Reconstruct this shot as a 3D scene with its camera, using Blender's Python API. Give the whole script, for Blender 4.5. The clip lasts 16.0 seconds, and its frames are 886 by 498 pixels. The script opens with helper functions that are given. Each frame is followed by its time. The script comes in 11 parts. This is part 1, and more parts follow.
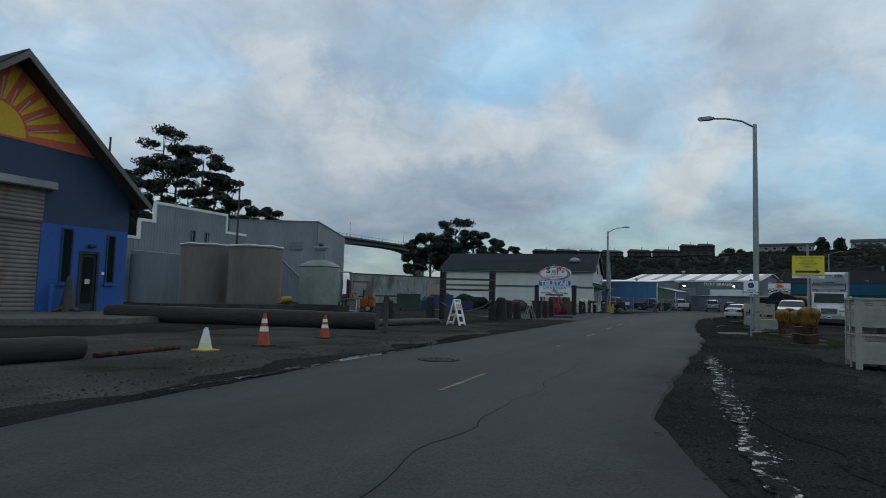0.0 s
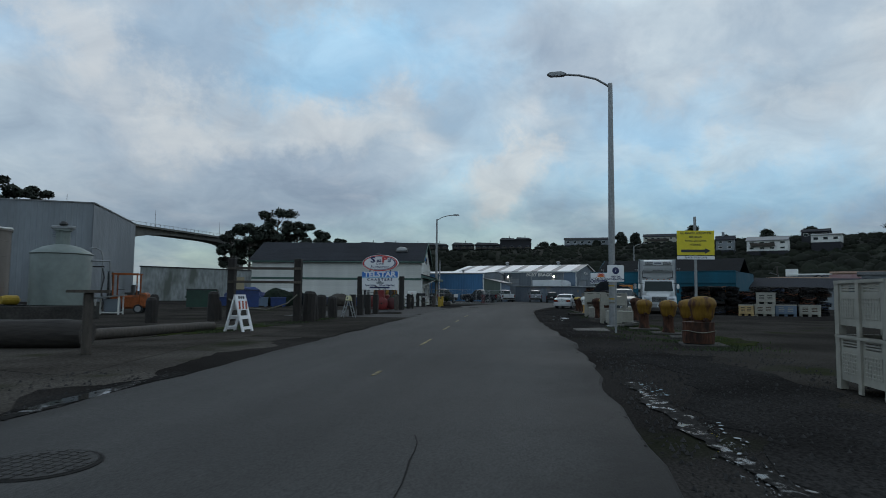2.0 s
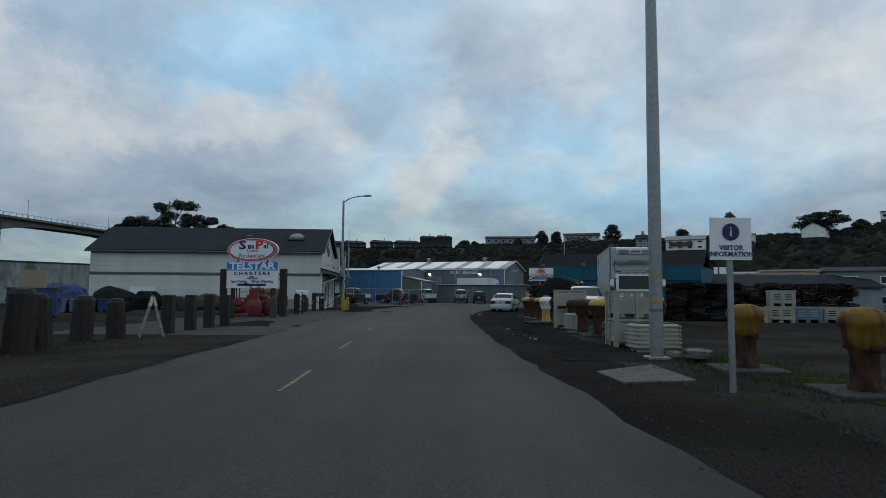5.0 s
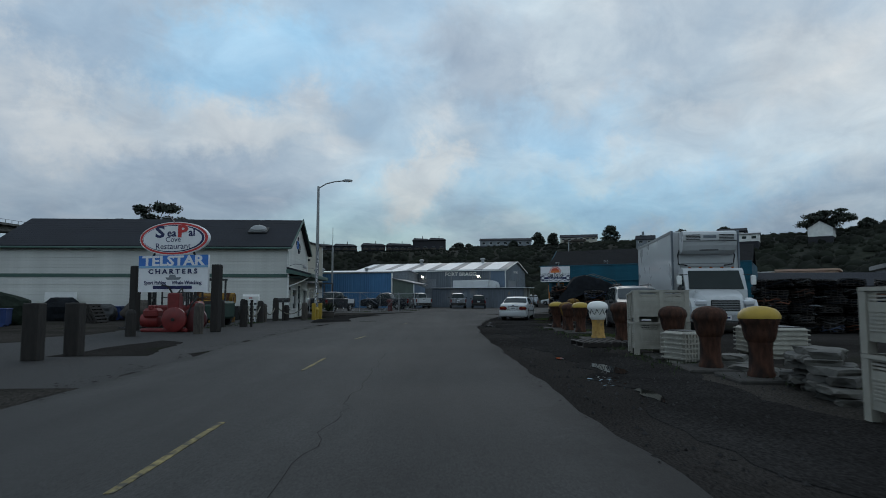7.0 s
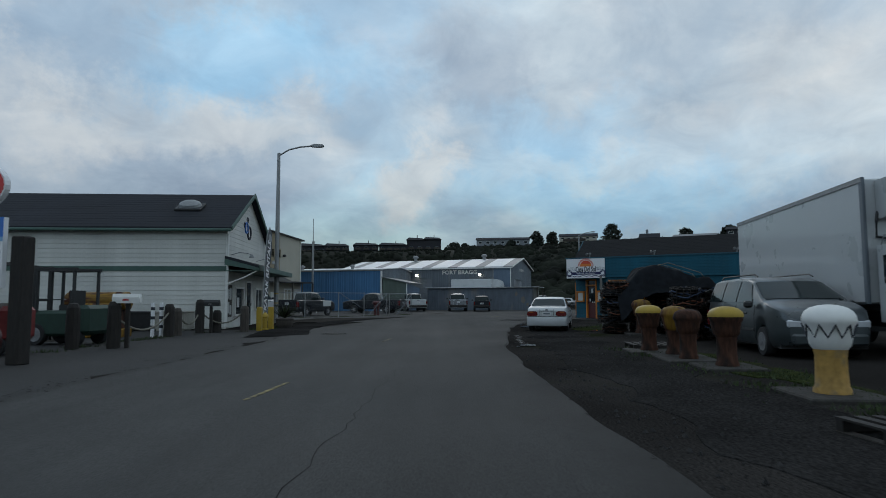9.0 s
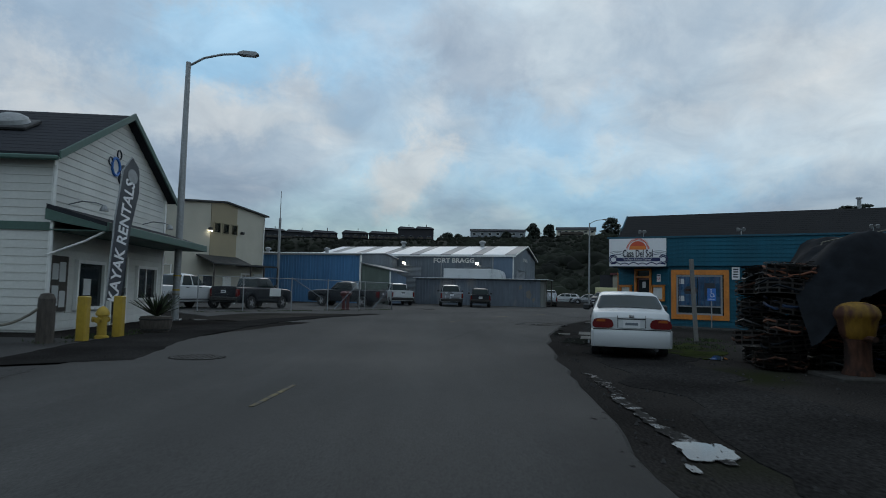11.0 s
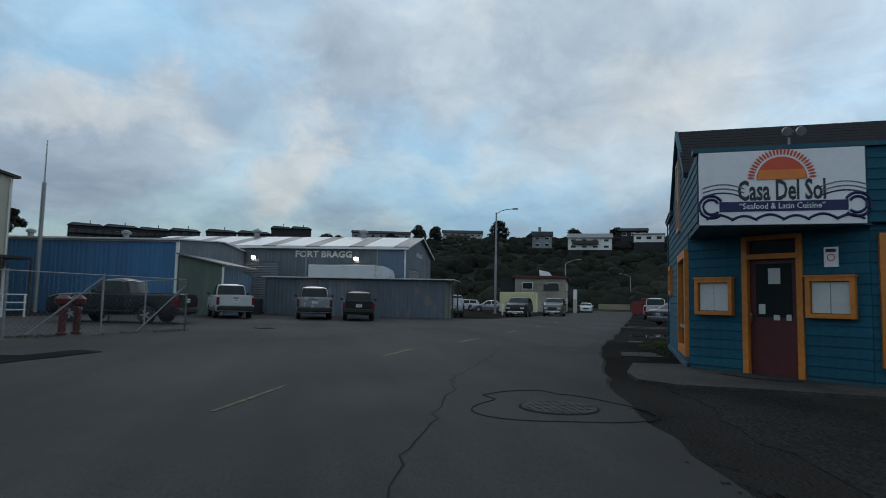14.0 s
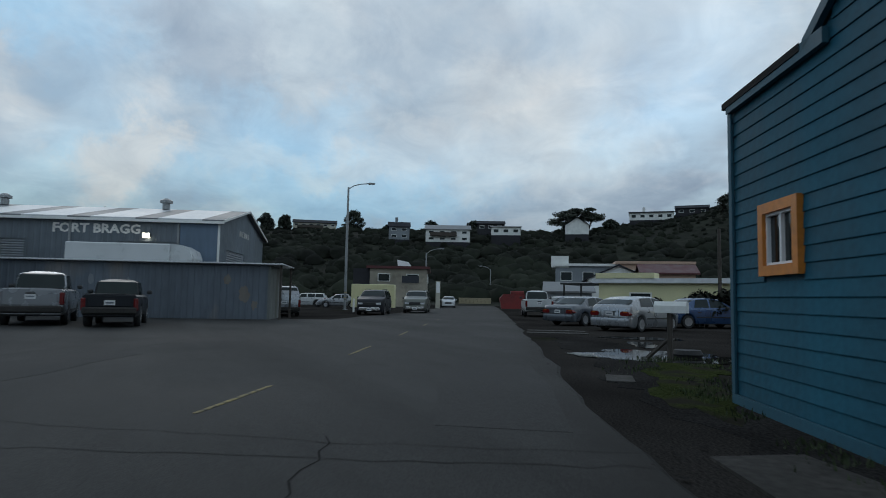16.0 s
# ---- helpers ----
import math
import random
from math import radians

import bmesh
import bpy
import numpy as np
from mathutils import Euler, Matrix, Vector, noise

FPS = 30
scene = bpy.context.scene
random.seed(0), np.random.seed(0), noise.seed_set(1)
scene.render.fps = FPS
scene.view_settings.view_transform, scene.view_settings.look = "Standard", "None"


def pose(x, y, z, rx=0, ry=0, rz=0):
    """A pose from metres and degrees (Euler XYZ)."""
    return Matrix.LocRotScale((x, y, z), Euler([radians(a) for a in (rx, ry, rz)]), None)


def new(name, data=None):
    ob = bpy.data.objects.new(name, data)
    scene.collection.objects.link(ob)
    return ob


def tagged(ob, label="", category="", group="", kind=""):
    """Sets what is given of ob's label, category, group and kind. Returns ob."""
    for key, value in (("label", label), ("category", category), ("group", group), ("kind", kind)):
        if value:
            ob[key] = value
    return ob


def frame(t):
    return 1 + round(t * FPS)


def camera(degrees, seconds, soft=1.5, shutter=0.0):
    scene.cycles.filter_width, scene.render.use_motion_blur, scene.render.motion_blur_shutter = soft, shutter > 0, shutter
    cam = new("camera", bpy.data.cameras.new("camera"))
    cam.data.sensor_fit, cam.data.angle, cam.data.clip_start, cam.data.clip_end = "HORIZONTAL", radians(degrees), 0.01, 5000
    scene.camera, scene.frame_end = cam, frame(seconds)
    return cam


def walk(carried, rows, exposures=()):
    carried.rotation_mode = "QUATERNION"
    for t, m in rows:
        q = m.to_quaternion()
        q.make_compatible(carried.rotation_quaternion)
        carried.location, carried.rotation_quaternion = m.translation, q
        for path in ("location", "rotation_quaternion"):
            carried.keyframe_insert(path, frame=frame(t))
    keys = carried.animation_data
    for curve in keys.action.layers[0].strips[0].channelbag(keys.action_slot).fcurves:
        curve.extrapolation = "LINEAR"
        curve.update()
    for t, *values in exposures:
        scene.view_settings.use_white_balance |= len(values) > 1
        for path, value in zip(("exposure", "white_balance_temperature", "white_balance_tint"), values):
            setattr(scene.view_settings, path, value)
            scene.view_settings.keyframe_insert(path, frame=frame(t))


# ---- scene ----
cam = camera(71.34, 16.0, soft=0.9, shutter=0.2)
# seconds, x, y, z, yaw, pitch, roll
ROWS = [
    (0.0, -0.000, -0.000, 1.205, -35.281, 4.412, -1.660),
    (0.5, 1.043, 1.189, 1.213, -38.984, 4.696, -1.072),
    (1.0, 2.191, 2.367, 1.205, -42.926, 4.716, -0.854),
    (1.5, 3.522, 3.587, 1.195, -47.223, 4.282, -0.840),
    (2.0, 5.084, 4.785, 1.196, -51.142, 4.163, -0.600),
    (2.5, 6.781, 5.980, 1.192, -54.653, 4.015, -0.404),
    (3.0, 8.534, 7.172, 1.184, -57.428, 4.000, -0.299),
    (3.5, 10.325, 8.408, 1.183, -58.393, 4.033, -0.252),
    (4.0, 12.134, 9.631, 1.192, -58.426, 4.084, -0.410),
    (6.5, 21.127, 15.609, 1.190, -59.050, 4.516, -0.157),
    (7.0, 23.283, 16.916, 1.201, -59.215, 4.608, 0.016),
    (7.5, 25.463, 18.244, 1.209, -59.376, 4.770, 0.125),
    (8.0, 27.678, 19.661, 1.199, -59.560, 4.818, 0.174),
    (8.5, 29.936, 21.138, 1.203, -59.678, 4.811, 0.275),
    (11.0, 42.242, 28.331, 1.203, -60.521, 4.040, -1.357),
    (11.5, 44.841, 29.811, 1.204, -61.605, 3.835, -1.236),
    (12.0, 47.495, 31.250, 1.190, -62.870, 3.805, -1.012),
    (12.5, 50.204, 32.622, 1.191, -64.493, 4.187, -0.925),
    (13.0, 52.940, 33.901, 1.194, -66.402, 4.449, -0.993),
    (13.5, 55.689, 35.046, 1.189, -68.685, 4.676, -1.073),
    (14.0, 58.449, 36.044, 1.201, -71.423, 4.843, -1.223),
    (14.5, 61.247, 36.878, 1.209, -74.685, 4.725, -1.424),
    (15.0, 64.082, 37.536, 1.215, -77.999, 4.785, -1.661),
    (15.5, 66.950, 38.038, 1.196, -81.432, 4.532, -1.380),
    (16.0, 69.819, 38.412, 1.201, -84.803, 4.554, -1.059),
]
walk(cam, [(t, pose(x, y, z, 90 + pitch, roll, yaw)) for t, x, y, z, yaw, pitch, roll in ROWS])

# ---- sky and light ----
world = bpy.data.worlds.new("overcast_morning")
scene.world = world
world.use_nodes = True
wn, wl = world.node_tree.nodes, world.node_tree.links
wn.clear()
w_out, w_bg, w_sky = wn.new("ShaderNodeOutputWorld"), wn.new("ShaderNodeBackground"), wn.new("ShaderNodeTexSky")
w_sky.sky_type, w_sky.sun_disc = "NISHITA", False
w_sky.sun_elevation, w_sky.sun_rotation = radians(14), radians(150)
w_tc, w_map, w_map2 = wn.new("ShaderNodeTexCoord"), wn.new("ShaderNodeMapping"), wn.new("ShaderNodeMapping")
# a flat cloud layer: the direction divided by its height
w_sep, w_add, w_max, w_dx, w_dy, w_com = [wn.new("ShaderNode" + k) for k in ("SeparateXYZ", "Math", "Math", "Math", "Math", "CombineXYZ")]
w_max.operation, w_add.operation, w_dx.operation, w_dy.operation = "MAXIMUM", "ADD", "DIVIDE", "DIVIDE"
w_max.inputs[1].default_value, w_add.inputs[1].default_value = 0.0, 0.34
wl.new(w_tc.outputs["Generated"], w_sep.inputs[0])
wl.new(w_sep.outputs["Z"], w_max.inputs[0])
wl.new(w_max.outputs[0], w_add.inputs[0])
for w_d, axis in ((w_dx, "X"), (w_dy, "Y")):
    wl.new(w_sep.outputs[axis], w_d.inputs[0])
    wl.new(w_add.outputs[0], w_d.inputs[1])
    wl.new(w_d.outputs[0], w_com.inputs[axis])
w_map.inputs["Scale"].default_value = (1.0, 1.0, 1.0)
w_map.inputs["Location"].default_value = (0.35, 0.8, 0.2)
w_map2.inputs["Scale"].default_value = (1.0, 1.0, 1.0)
w_map2.inputs["Location"].default_value = (3.1, 1.3, 0.7)


def w_noise(scale, detail, rough, distortion, mapping):
    t = wn.new("ShaderNodeTexNoise")
    t.inputs["Scale"].default_value, t.inputs["Detail"].default_value = scale, detail
    t.inputs["Roughness"].default_value, t.inputs["Distortion"].default_value = rough, distortion
    wl.new(mapping.outputs["Vector"], t.inputs["Vector"])
    return t.outputs["Fac"]


def w_ramp(fac, stops):
    t = wn.new("ShaderNodeValToRGB")
    el = t.color_ramp.elements
    while len(el) < len(stops):
        el.new(0.5)
    for e, (p, c) in zip(el, stops):
        e.position, e.color = p, (*c, 1)
    wl.new(fac, t.inputs["Fac"])
    return t.outputs["Color"]


def w_blend(blend, fac, a, b):
    t = wn.new("ShaderNodeMix")
    t.data_type, t.blend_type = "RGBA", blend
    for sock, v in ((t.inputs[0], fac), (t.inputs[6], a), (t.inputs[7], b)):
        if hasattr(v, "links"):
            wl.new(v, sock)
        else:
            sock.default_value = v
    return t.outputs[2]


wl.new(w_com.outputs[0], w_map.inputs["Vector"])
wl.new(w_com.outputs[0], w_map2.inputs["Vector"])
w_gaps = w_ramp(w_noise(1.3, 5.0, 0.5, 0.3, w_map), ((0.34, (0.45, 0.45, 0.45)), (0.54, (1, 1, 1))))
w_body = w_ramp(w_noise(2.1, 6.0, 0.52, 0.35, w_map2), ((0.32, (0.35, 0.42, 0.51)), (0.47, (0.44, 0.525, 0.61)), (0.60, (0.54, 0.62, 0.69)), (0.72, (0.66, 0.72, 0.76))))
w_puffs = w_ramp(w_noise(4.2, 6.0, 0.55, 0.5, w_map), ((0.52, (0, 0, 0)), (0.72, (0.5, 0.5, 0.5))))
w_blue = w_blend("MULTIPLY", 1.0, w_sky.outputs["Color"], (0.255, 0.272, 0.27, 1))
w_cloud = w_blend("MIX", w_puffs, w_body, (0.74, 0.735, 0.74, 1))
w_all = w_blend("MIX", w_gaps, w_blue, w_cloud)
# single cloud masses and rifts: bearing and height in degrees, half widths, strength, kind
w_ragged = wn.new("ShaderNodeTexNoise")
w_ragged.inputs["Scale"].default_value, w_ragged.inputs["Detail"].default_value, w_ragged.inputs["Roughness"].default_value = 5.0, 7.0, 0.66
wl.new(w_tc.outputs["Generated"], w_ragged.inputs["Vector"])
w_off, w_way = wn.new("ShaderNodeVectorMath"), wn.new("ShaderNodeVectorMath")
w_off.operation, w_way.operation = "MULTIPLY_ADD", "ADD"
w_off.inputs[1].default_value, w_off.inputs[2].default_value = (0.36, 0.36, 0.3), (-0.18, -0.18, -0.15)
wl.new(w_ragged.outputs["Color"], w_off.inputs[0])
wl.new(w_tc.outputs["Generated"], w_way.inputs[0])
wl.new(w_off.outputs[0], w_way.inputs[1])
CLOUDS = {"grey": (0.325, 0.39, 0.485, 1), "rift": (0.34, 0.60, 0.83, 1), "pale": (0.63, 0.675, 0.71, 1), "cream": (0.74, 0.715, 0.69, 1)}
for bearing, height, across, tall, much, kind in ((54, 21, 26, 5, 0.7, "rift"), (36, 27, 18, 5, 0.4, "rift"), (12, 9.5, 20, 4, 0.5, "rift"), (20, 17, 12, 4, 0.45, "rift"), (66, 21, 15, 13, 0.75, "grey"),
                                                  (57, 9.5, 24, 8, 0.45, "grey"), (27, 21.5, 9, 8, 0.7, "grey"), (43, 28, 20, 6, 0.35, "grey"), (5, 22, 20, 7, 0.4, "grey"), (-9, 9, 16, 3, 0.3, "grey"), (70, 18, 5, 6, 0.5, "cream"),
                                                  (56, 16, 16, 4.5, 0.5, "pale"), (62, 14, 7, 4, 0.45, "cream"), (46, 15, 10, 4, 0.4, "cream"), (33, 10.5, 7, 3.5, 0.7, "cream"), (17, 25, 18, 5, 0.35, "pale"), (-3, 17, 11, 7, 0.42, "cream"),
                                                  (-14, 23, 14, 8, 0.45, "pale"), (8, 13, 20, 2.5, 0.45, "pale"), (-2, 11, 18, 3, 0.5, "pale"), (78, 26, 14, 8, 0.4, "pale")):
    w_place, w_ball, w_k = wn.new("ShaderNodeMapping"), wn.new("ShaderNodeTexGradient"), wn.new("ShaderNodeMath")
    w_place.vector_type, w_ball.gradient_type, w_k.operation = "TEXTURE", "SPHERICAL", "MULTIPLY"
    b_, h_ = radians(bearing), radians(height)
    w_place.inputs["Location"].default_value = (math.cos(b_) * math.cos(h_), math.sin(b_) * math.cos(h_), math.sin(h_))
    w_place.inputs["Rotation"].default_value = (0, -h_, b_)
    w_place.inputs["Scale"].default_value = (0.5, radians(across), radians(tall))
    w_k.inputs[1].default_value = much
    wl.new(w_way.outputs[0], w_place.inputs["Vector"])
    wl.new(w_place.outputs[0], w_ball.inputs["Vector"])
    w_soft = wn.new("ShaderNodeMapRange")
    w_soft.interpolation_type = "SMOOTHSTEP"
    w_soft.inputs["From Max"].default_value = 0.75
    wl.new(w_ball.outputs["Fac"], w_soft.inputs["Value"])
    wl.new(w_soft.outputs["Result"], w_k.inputs[0])
    w_all = w_blend("MIX", w_k.outputs[0], w_all, CLOUDS[kind])
w_fine = w_ramp(w_noise(5.5, 8.0, 0.6, 0.6, w_map2), ((0.3, (0.86, 0.88, 0.91)), (0.5, (0.99, 1.0, 1.01)), (0.72, (1.14, 1.12, 1.1))))
w_all = w_blend("MULTIPLY", 1.0, w_all, w_fine)
w_rise = w_ramp(w_max.outputs[0], ((0.0, (0.46, 0.51, 0.54)), (0.10, (0.57, 0.625, 0.66)), (0.20, (0.78, 0.83, 0.86)), (0.40, (0.95, 0.99, 1.0))))
wl.new(w_blend("MULTIPLY", 1.0, w_all, w_rise), w_bg.inputs["Color"])
w_bg.inputs["Strength"].default_value = 1.08
wl.new(w_bg.outputs["Background"], w_out.inputs["Surface"])
sun = new("sun", bpy.data.lights.new("sun", "SUN"))
sun.data.energy, sun.data.angle, sun.data.color = 0.25, radians(30), (1.0, 0.95, 0.88)
sun.matrix_world = pose(0, 0, 60, 62, 0, 120)

# ---- materials ----
def material(name, colour, rough=0.8, metal=0.0, grain=(6.0, 0.25), stain=(0.5, 0.25), bump=0.15, spots=None, coat=0.0, rand=0.0, stretch=None, spec=0.5):
    """A surface with grain and stains. grain and stain: scale and strength; spots: colour, scale, low, high; rand: variation from piece to piece."""
    m = bpy.data.materials.new(name)
    m.use_nodes = True
    n, l = m.node_tree.nodes, m.node_tree.links
    b = n["Principled BSDF"]
    b.inputs["Roughness"].default_value, b.inputs["Metallic"].default_value = rough, metal
    b.inputs["Coat Weight"].default_value = coat
    b.inputs["Specular IOR Level"].default_value = spec
    tc = n.new("ShaderNodeTexCoord")
    mp = n.new("ShaderNodeMapping")
    l.new(tc.outputs["Object"], mp.inputs["Vector"])
    if stretch:
        mp.inputs["Scale"].default_value = stretch

    def noise_node(scale, detail=5.0):
        t = n.new("ShaderNodeTexNoise")
        t.inputs["Scale"].default_value, t.inputs["Detail"].default_value = scale, detail
        l.new(mp.outputs["Vector"], t.inputs["Vector"])
        return t

    def mix(blend, a, c, fac):
        x = n.new("ShaderNodeMix")
        x.data_type, x.blend_type = "RGBA", blend
        for sock, v in ((x.inputs[0], fac), (x.inputs[6], a), (x.inputs[7], c)):
            if hasattr(v, "links"):
                l.new(v, sock)
            else:
                sock.default_value = v
        return x.outputs[2]

    g = noise_node(grain[0])
    s = noise_node(stain[0], 6.0)

    def ramp(out, low, high, a, c):
        r = n.new("ShaderNodeMapRange")
        l.new(out, r.inputs["Value"])
        r.inputs["From Min"].default_value, r.inputs["From Max"].default_value = low, high
        r.inputs["To Min"].default_value, r.inputs["To Max"].default_value = a, c
        return r.outputs["Result"]

    col = (*colour, 1)
    vg = n.new("ShaderNodeHueSaturation")
    vg.inputs["Color"].default_value = col
    l.new(ramp(g.outputs["Fac"], 0.3, 0.7, 1 - grain[1], 1 + grain[1]), vg.inputs["Value"])
    vs = n.new("ShaderNodeHueSaturation")
    l.new(vg.outputs["Color"], vs.inputs["Color"])
    l.new(ramp(s.outputs["Fac"], 0.3, 0.7, 1 - stain[1], 1 + stain[1] * 0.6), vs.inputs["Value"])
    out = vs.outputs["Color"]
    if spots:
        sp = noise_node(spots[1], 8.0)
        out = mix("MIX", out, (*spots[0], 1), ramp(sp.outputs["Fac"], spots[2], spots[3], 0.0, 1.0))
    if rand:
        oi = n.new("ShaderNodeObjectInfo")
        vr = n.new("ShaderNodeHueSaturation")
        l.new(out, vr.inputs["Color"])
        l.new(ramp(oi.outputs["Random"], 0, 1, 1 - rand, 1 + rand), vr.inputs["Value"])
        out = vr.outputs["Color"]
    l.new(out, b.inputs["Base Color"])
    if bump:
        bp = n.new("ShaderNodeBump")
        bp.inputs["Strength"].default_value, bp.inputs["Distance"].default_value = bump, 0.02
        l.new(g.outputs["Fac"], bp.inputs["Height"])
        l.new(bp.outputs["Normal"], b.inputs["Normal"])
    if rough > 0.15:
        l.new(ramp(s.outputs["Fac"], 0.3, 0.7, max(0.05, rough - 0.12), min(1.0, rough + 0.1)), b.inputs["Roughness"])
    return m


def asphalt(name, colour, ang, patch):
    """Worn asphalt: fine aggregate, long worn bands along the road's direction and broad darker patches."""
    m = material(name, colour, 0.88, 0, (55, 0.35), (0.25, 0.25), 0.35, (patch, 0.14, 0.5, 0.7), spec=0.22)
    n, l = m.node_tree.nodes, m.node_tree.links
    b = n["Principled BSDF"]
    base = b.inputs["Base Color"].links[0].from_socket
    tc, out = n.new("ShaderNodeTexCoord"), base
    for scale, lo, hi, turn in (((0.03, 0.6, 1), 0.74, 1.22, ang), ((0.5, 0.5, 0.5), 0.93, 1.06, 0.0), ((0.9, 3.0, 1), 0.93, 1.07, ang)):
        mp, t, r, v = n.new("ShaderNodeMapping"), n.new("ShaderNodeTexNoise"), n.new("ShaderNodeMapRange"), n.new("ShaderNodeHueSaturation")
        mp.vector_type = "TEXTURE"
        mp.inputs["Rotation"].default_value = (0, 0, radians(turn))
        mp.inputs["Scale"].default_value = tuple(1 / k for k in scale)
        t.inputs["Scale"].default_value, t.inputs["Detail"].default_value = 1.0, 4.0
        l.new(tc.outputs["Object"], mp.inputs["Vector"])
        l.new(mp.outputs["Vector"], t.inputs["Vector"])
        l.new(t.outputs["Fac"], r.inputs["Value"])
        for k, val in (("From Min", 0.32), ("From Max", 0.68), ("To Min", lo), ("To Max", hi)):
            r.inputs[k].default_value = val
        l.new(r.outputs["Result"], v.inputs["Value"])
        l.new(out, v.inputs["Color"])
        out = v.outputs["Color"]
    # the surface colour darkens along x, from 35 to 75 metres
    sp_, mr_, hv_ = n.new("ShaderNodeSeparateXYZ"), n.new("ShaderNodeMapRange"), n.new("ShaderNodeHueSaturation")
    l.new(tc.outputs["Object"], sp_.inputs[0])
    l.new(sp_.outputs["X"], mr_.inputs["Value"])
    for k, val in (("From Min", 35.0), ("From Max", 75.0), ("To Min", 1.0), ("To Max", 0.76)):
        mr_.inputs[k].default_value = val
    l.new(mr_.outputs["Result"], hv_.inputs["Value"])
    l.new(out, hv_.inputs["Color"])
    # dirt and broken surface creeping in from the edges
    at_, nz_, ad_, mr2, mx_ = n.new("ShaderNodeAttribute"), n.new("ShaderNodeTexNoise"), n.new("ShaderNodeMath"), n.new("ShaderNodeMapRange"), n.new("ShaderNodeMix")
    at_.attribute_name = "verge"
    nz_.inputs["Scale"].default_value, nz_.inputs["Detail"].default_value, nz_.inputs["Roughness"].default_value = 1.1, 8.0, 0.72
    l.new(tc.outputs["Object"], nz_.inputs["Vector"])
    ad_.operation = "ADD"
    l.new(at_.outputs["Fac"], ad_.inputs[0])
    l.new(nz_.outputs["Fac"], ad_.inputs[1])
    for k, val in (("From Min", 0.78), ("From Max", 1.22), ("To Min", 0.0), ("To Max", 0.9)):
        mr2.inputs[k].default_value = val
    l.new(ad_.outputs["Value"], mr2.inputs["Value"])
    mx_.data_type = "RGBA"
    mx_.inputs["B"].default_value = (0.0262, 0.0248, 0.0232, 1)
    l.new(mr2.outputs["Result"], mx_.inputs["Factor"])
    l.new(hv_.outputs["Color"], mx_.inputs["A"])
    l.new(mx_.outputs["Result"], b.inputs["Base Color"])
    return m


def glow(name, colour, strength):
    m = bpy.data.materials.new(name)
    m.use_nodes = True
    b = m.node_tree.nodes["Principled BSDF"]
    b.inputs["Base Color"].default_value = (*colour, 1)
    b.inputs["Emission Color"].default_value, b.inputs["Emission Strength"].default_value = (*colour, 1), strength
    return m


M_ASPHALT = asphalt("asphalt", (0.0475, 0.0465, 0.0445), 31, (0.038, 0.0375, 0.036))
M_WET = material("wet_asphalt", (0.0275, 0.0262, 0.0252), 0.9, 0, (30, 0.5), (0.5, 0.4), 0.5, spec=0.0)
M_GRAVEL = material("dark_wet_gravel", (0.0315, 0.029, 0.027), 0.95, 0, (38, 0.5), (0.25, 0.4), 0.4, ((0.02, 0.023, 0.011), 0.22, 0.62, 0.75), spec=0.0)
M_WATER = material("puddle_water", (0.02, 0.02, 0.018), 0.03, 0, (2, 0.1), (0.4, 0.1), 0.0)
M_CONC = material("concrete", (0.14, 0.137, 0.126), 0.85, 0, (12, 0.18), (0.7, 0.3), 0.3)
M_CONC_D = material("dirty_concrete", (0.0562, 0.0525, 0.048), 0.9, 0, (12, 0.3), (0.7, 0.45), 0.4, ((0.035, 0.034, 0.03), 0.9, 0.5, 0.66), spec=0.15)
M_LINE = material("worn_yellow_line", (0.22, 0.178, 0.08), 0.8, 0, (25, 0.4), (2.0, 0.4), 0.2, ((0.06, 0.056, 0.045), 9.0, 0.48, 0.6), spec=0.2)
M_LINE_OLD = material("faded_yellow_line", (0.13, 0.105, 0.05), 0.8, 0, (25, 0.4), (2.0, 0.4), 0.2, ((0.055, 0.052, 0.046), 7.0, 0.44, 0.58), spec=0.2)
M_WHITE = material("white_paint", (0.72, 0.72, 0.69), 0.6, 0, (9, 0.05), (0.8, 0.12), 0.08)
M_SIDING_W = material("white_clapboard", (0.56, 0.56, 0.525), 0.65, 0, (14, 0.05), (0.9, 0.14), 0.1, rand=0.05)
M_SIDING_B = material("teal_clapboard", (0.0125, 0.088, 0.132), 0.75, 0, (12, 0.14), (0.8, 0.28), 0.15, rand=0.1, spec=0.22)
M_TEAL = material("teal_trim", (0.012, 0.08, 0.12), 0.7, 0, (12, 0.1), (0.8, 0.2), 0.1)
M_ORANGE = material("orange_trim", (0.52, 0.175, 0.022), 0.5, 0, (12, 0.12), (1.5, 0.2), 0.08)
M_GREEN_T = material("green_trim", (0.052, 0.108, 0.088), 0.6, 0, (12, 0.1), (1.0, 0.2), 0.08)
M_WALL_OLD = material("weathered_white_wall", (0.3, 0.32, 0.315), 0.9, 0, (3, 0.3), (0.5, 0.4), 0.2, ((0.13, 0.14, 0.125), 0.5, 0.5, 0.66), spec=0.1, stretch=(1, 1, 0.35))
M_GREEN_G = material("faded_green_sheet", (0.105, 0.135, 0.115), 0.65, 0.1, (3, 0.12), (0.35, 0.3), 0.05, stretch=(1, 1, 0.25))
M_SHED = material("peeling_blue_grey_sheet", (0.105, 0.125, 0.15), 0.6, 0.1, (3, 0.12), (0.3, 0.35), 0.05, ((0.19, 0.175, 0.165), 0.55, 0.55, 0.72), stretch=(1, 1, 0.35))
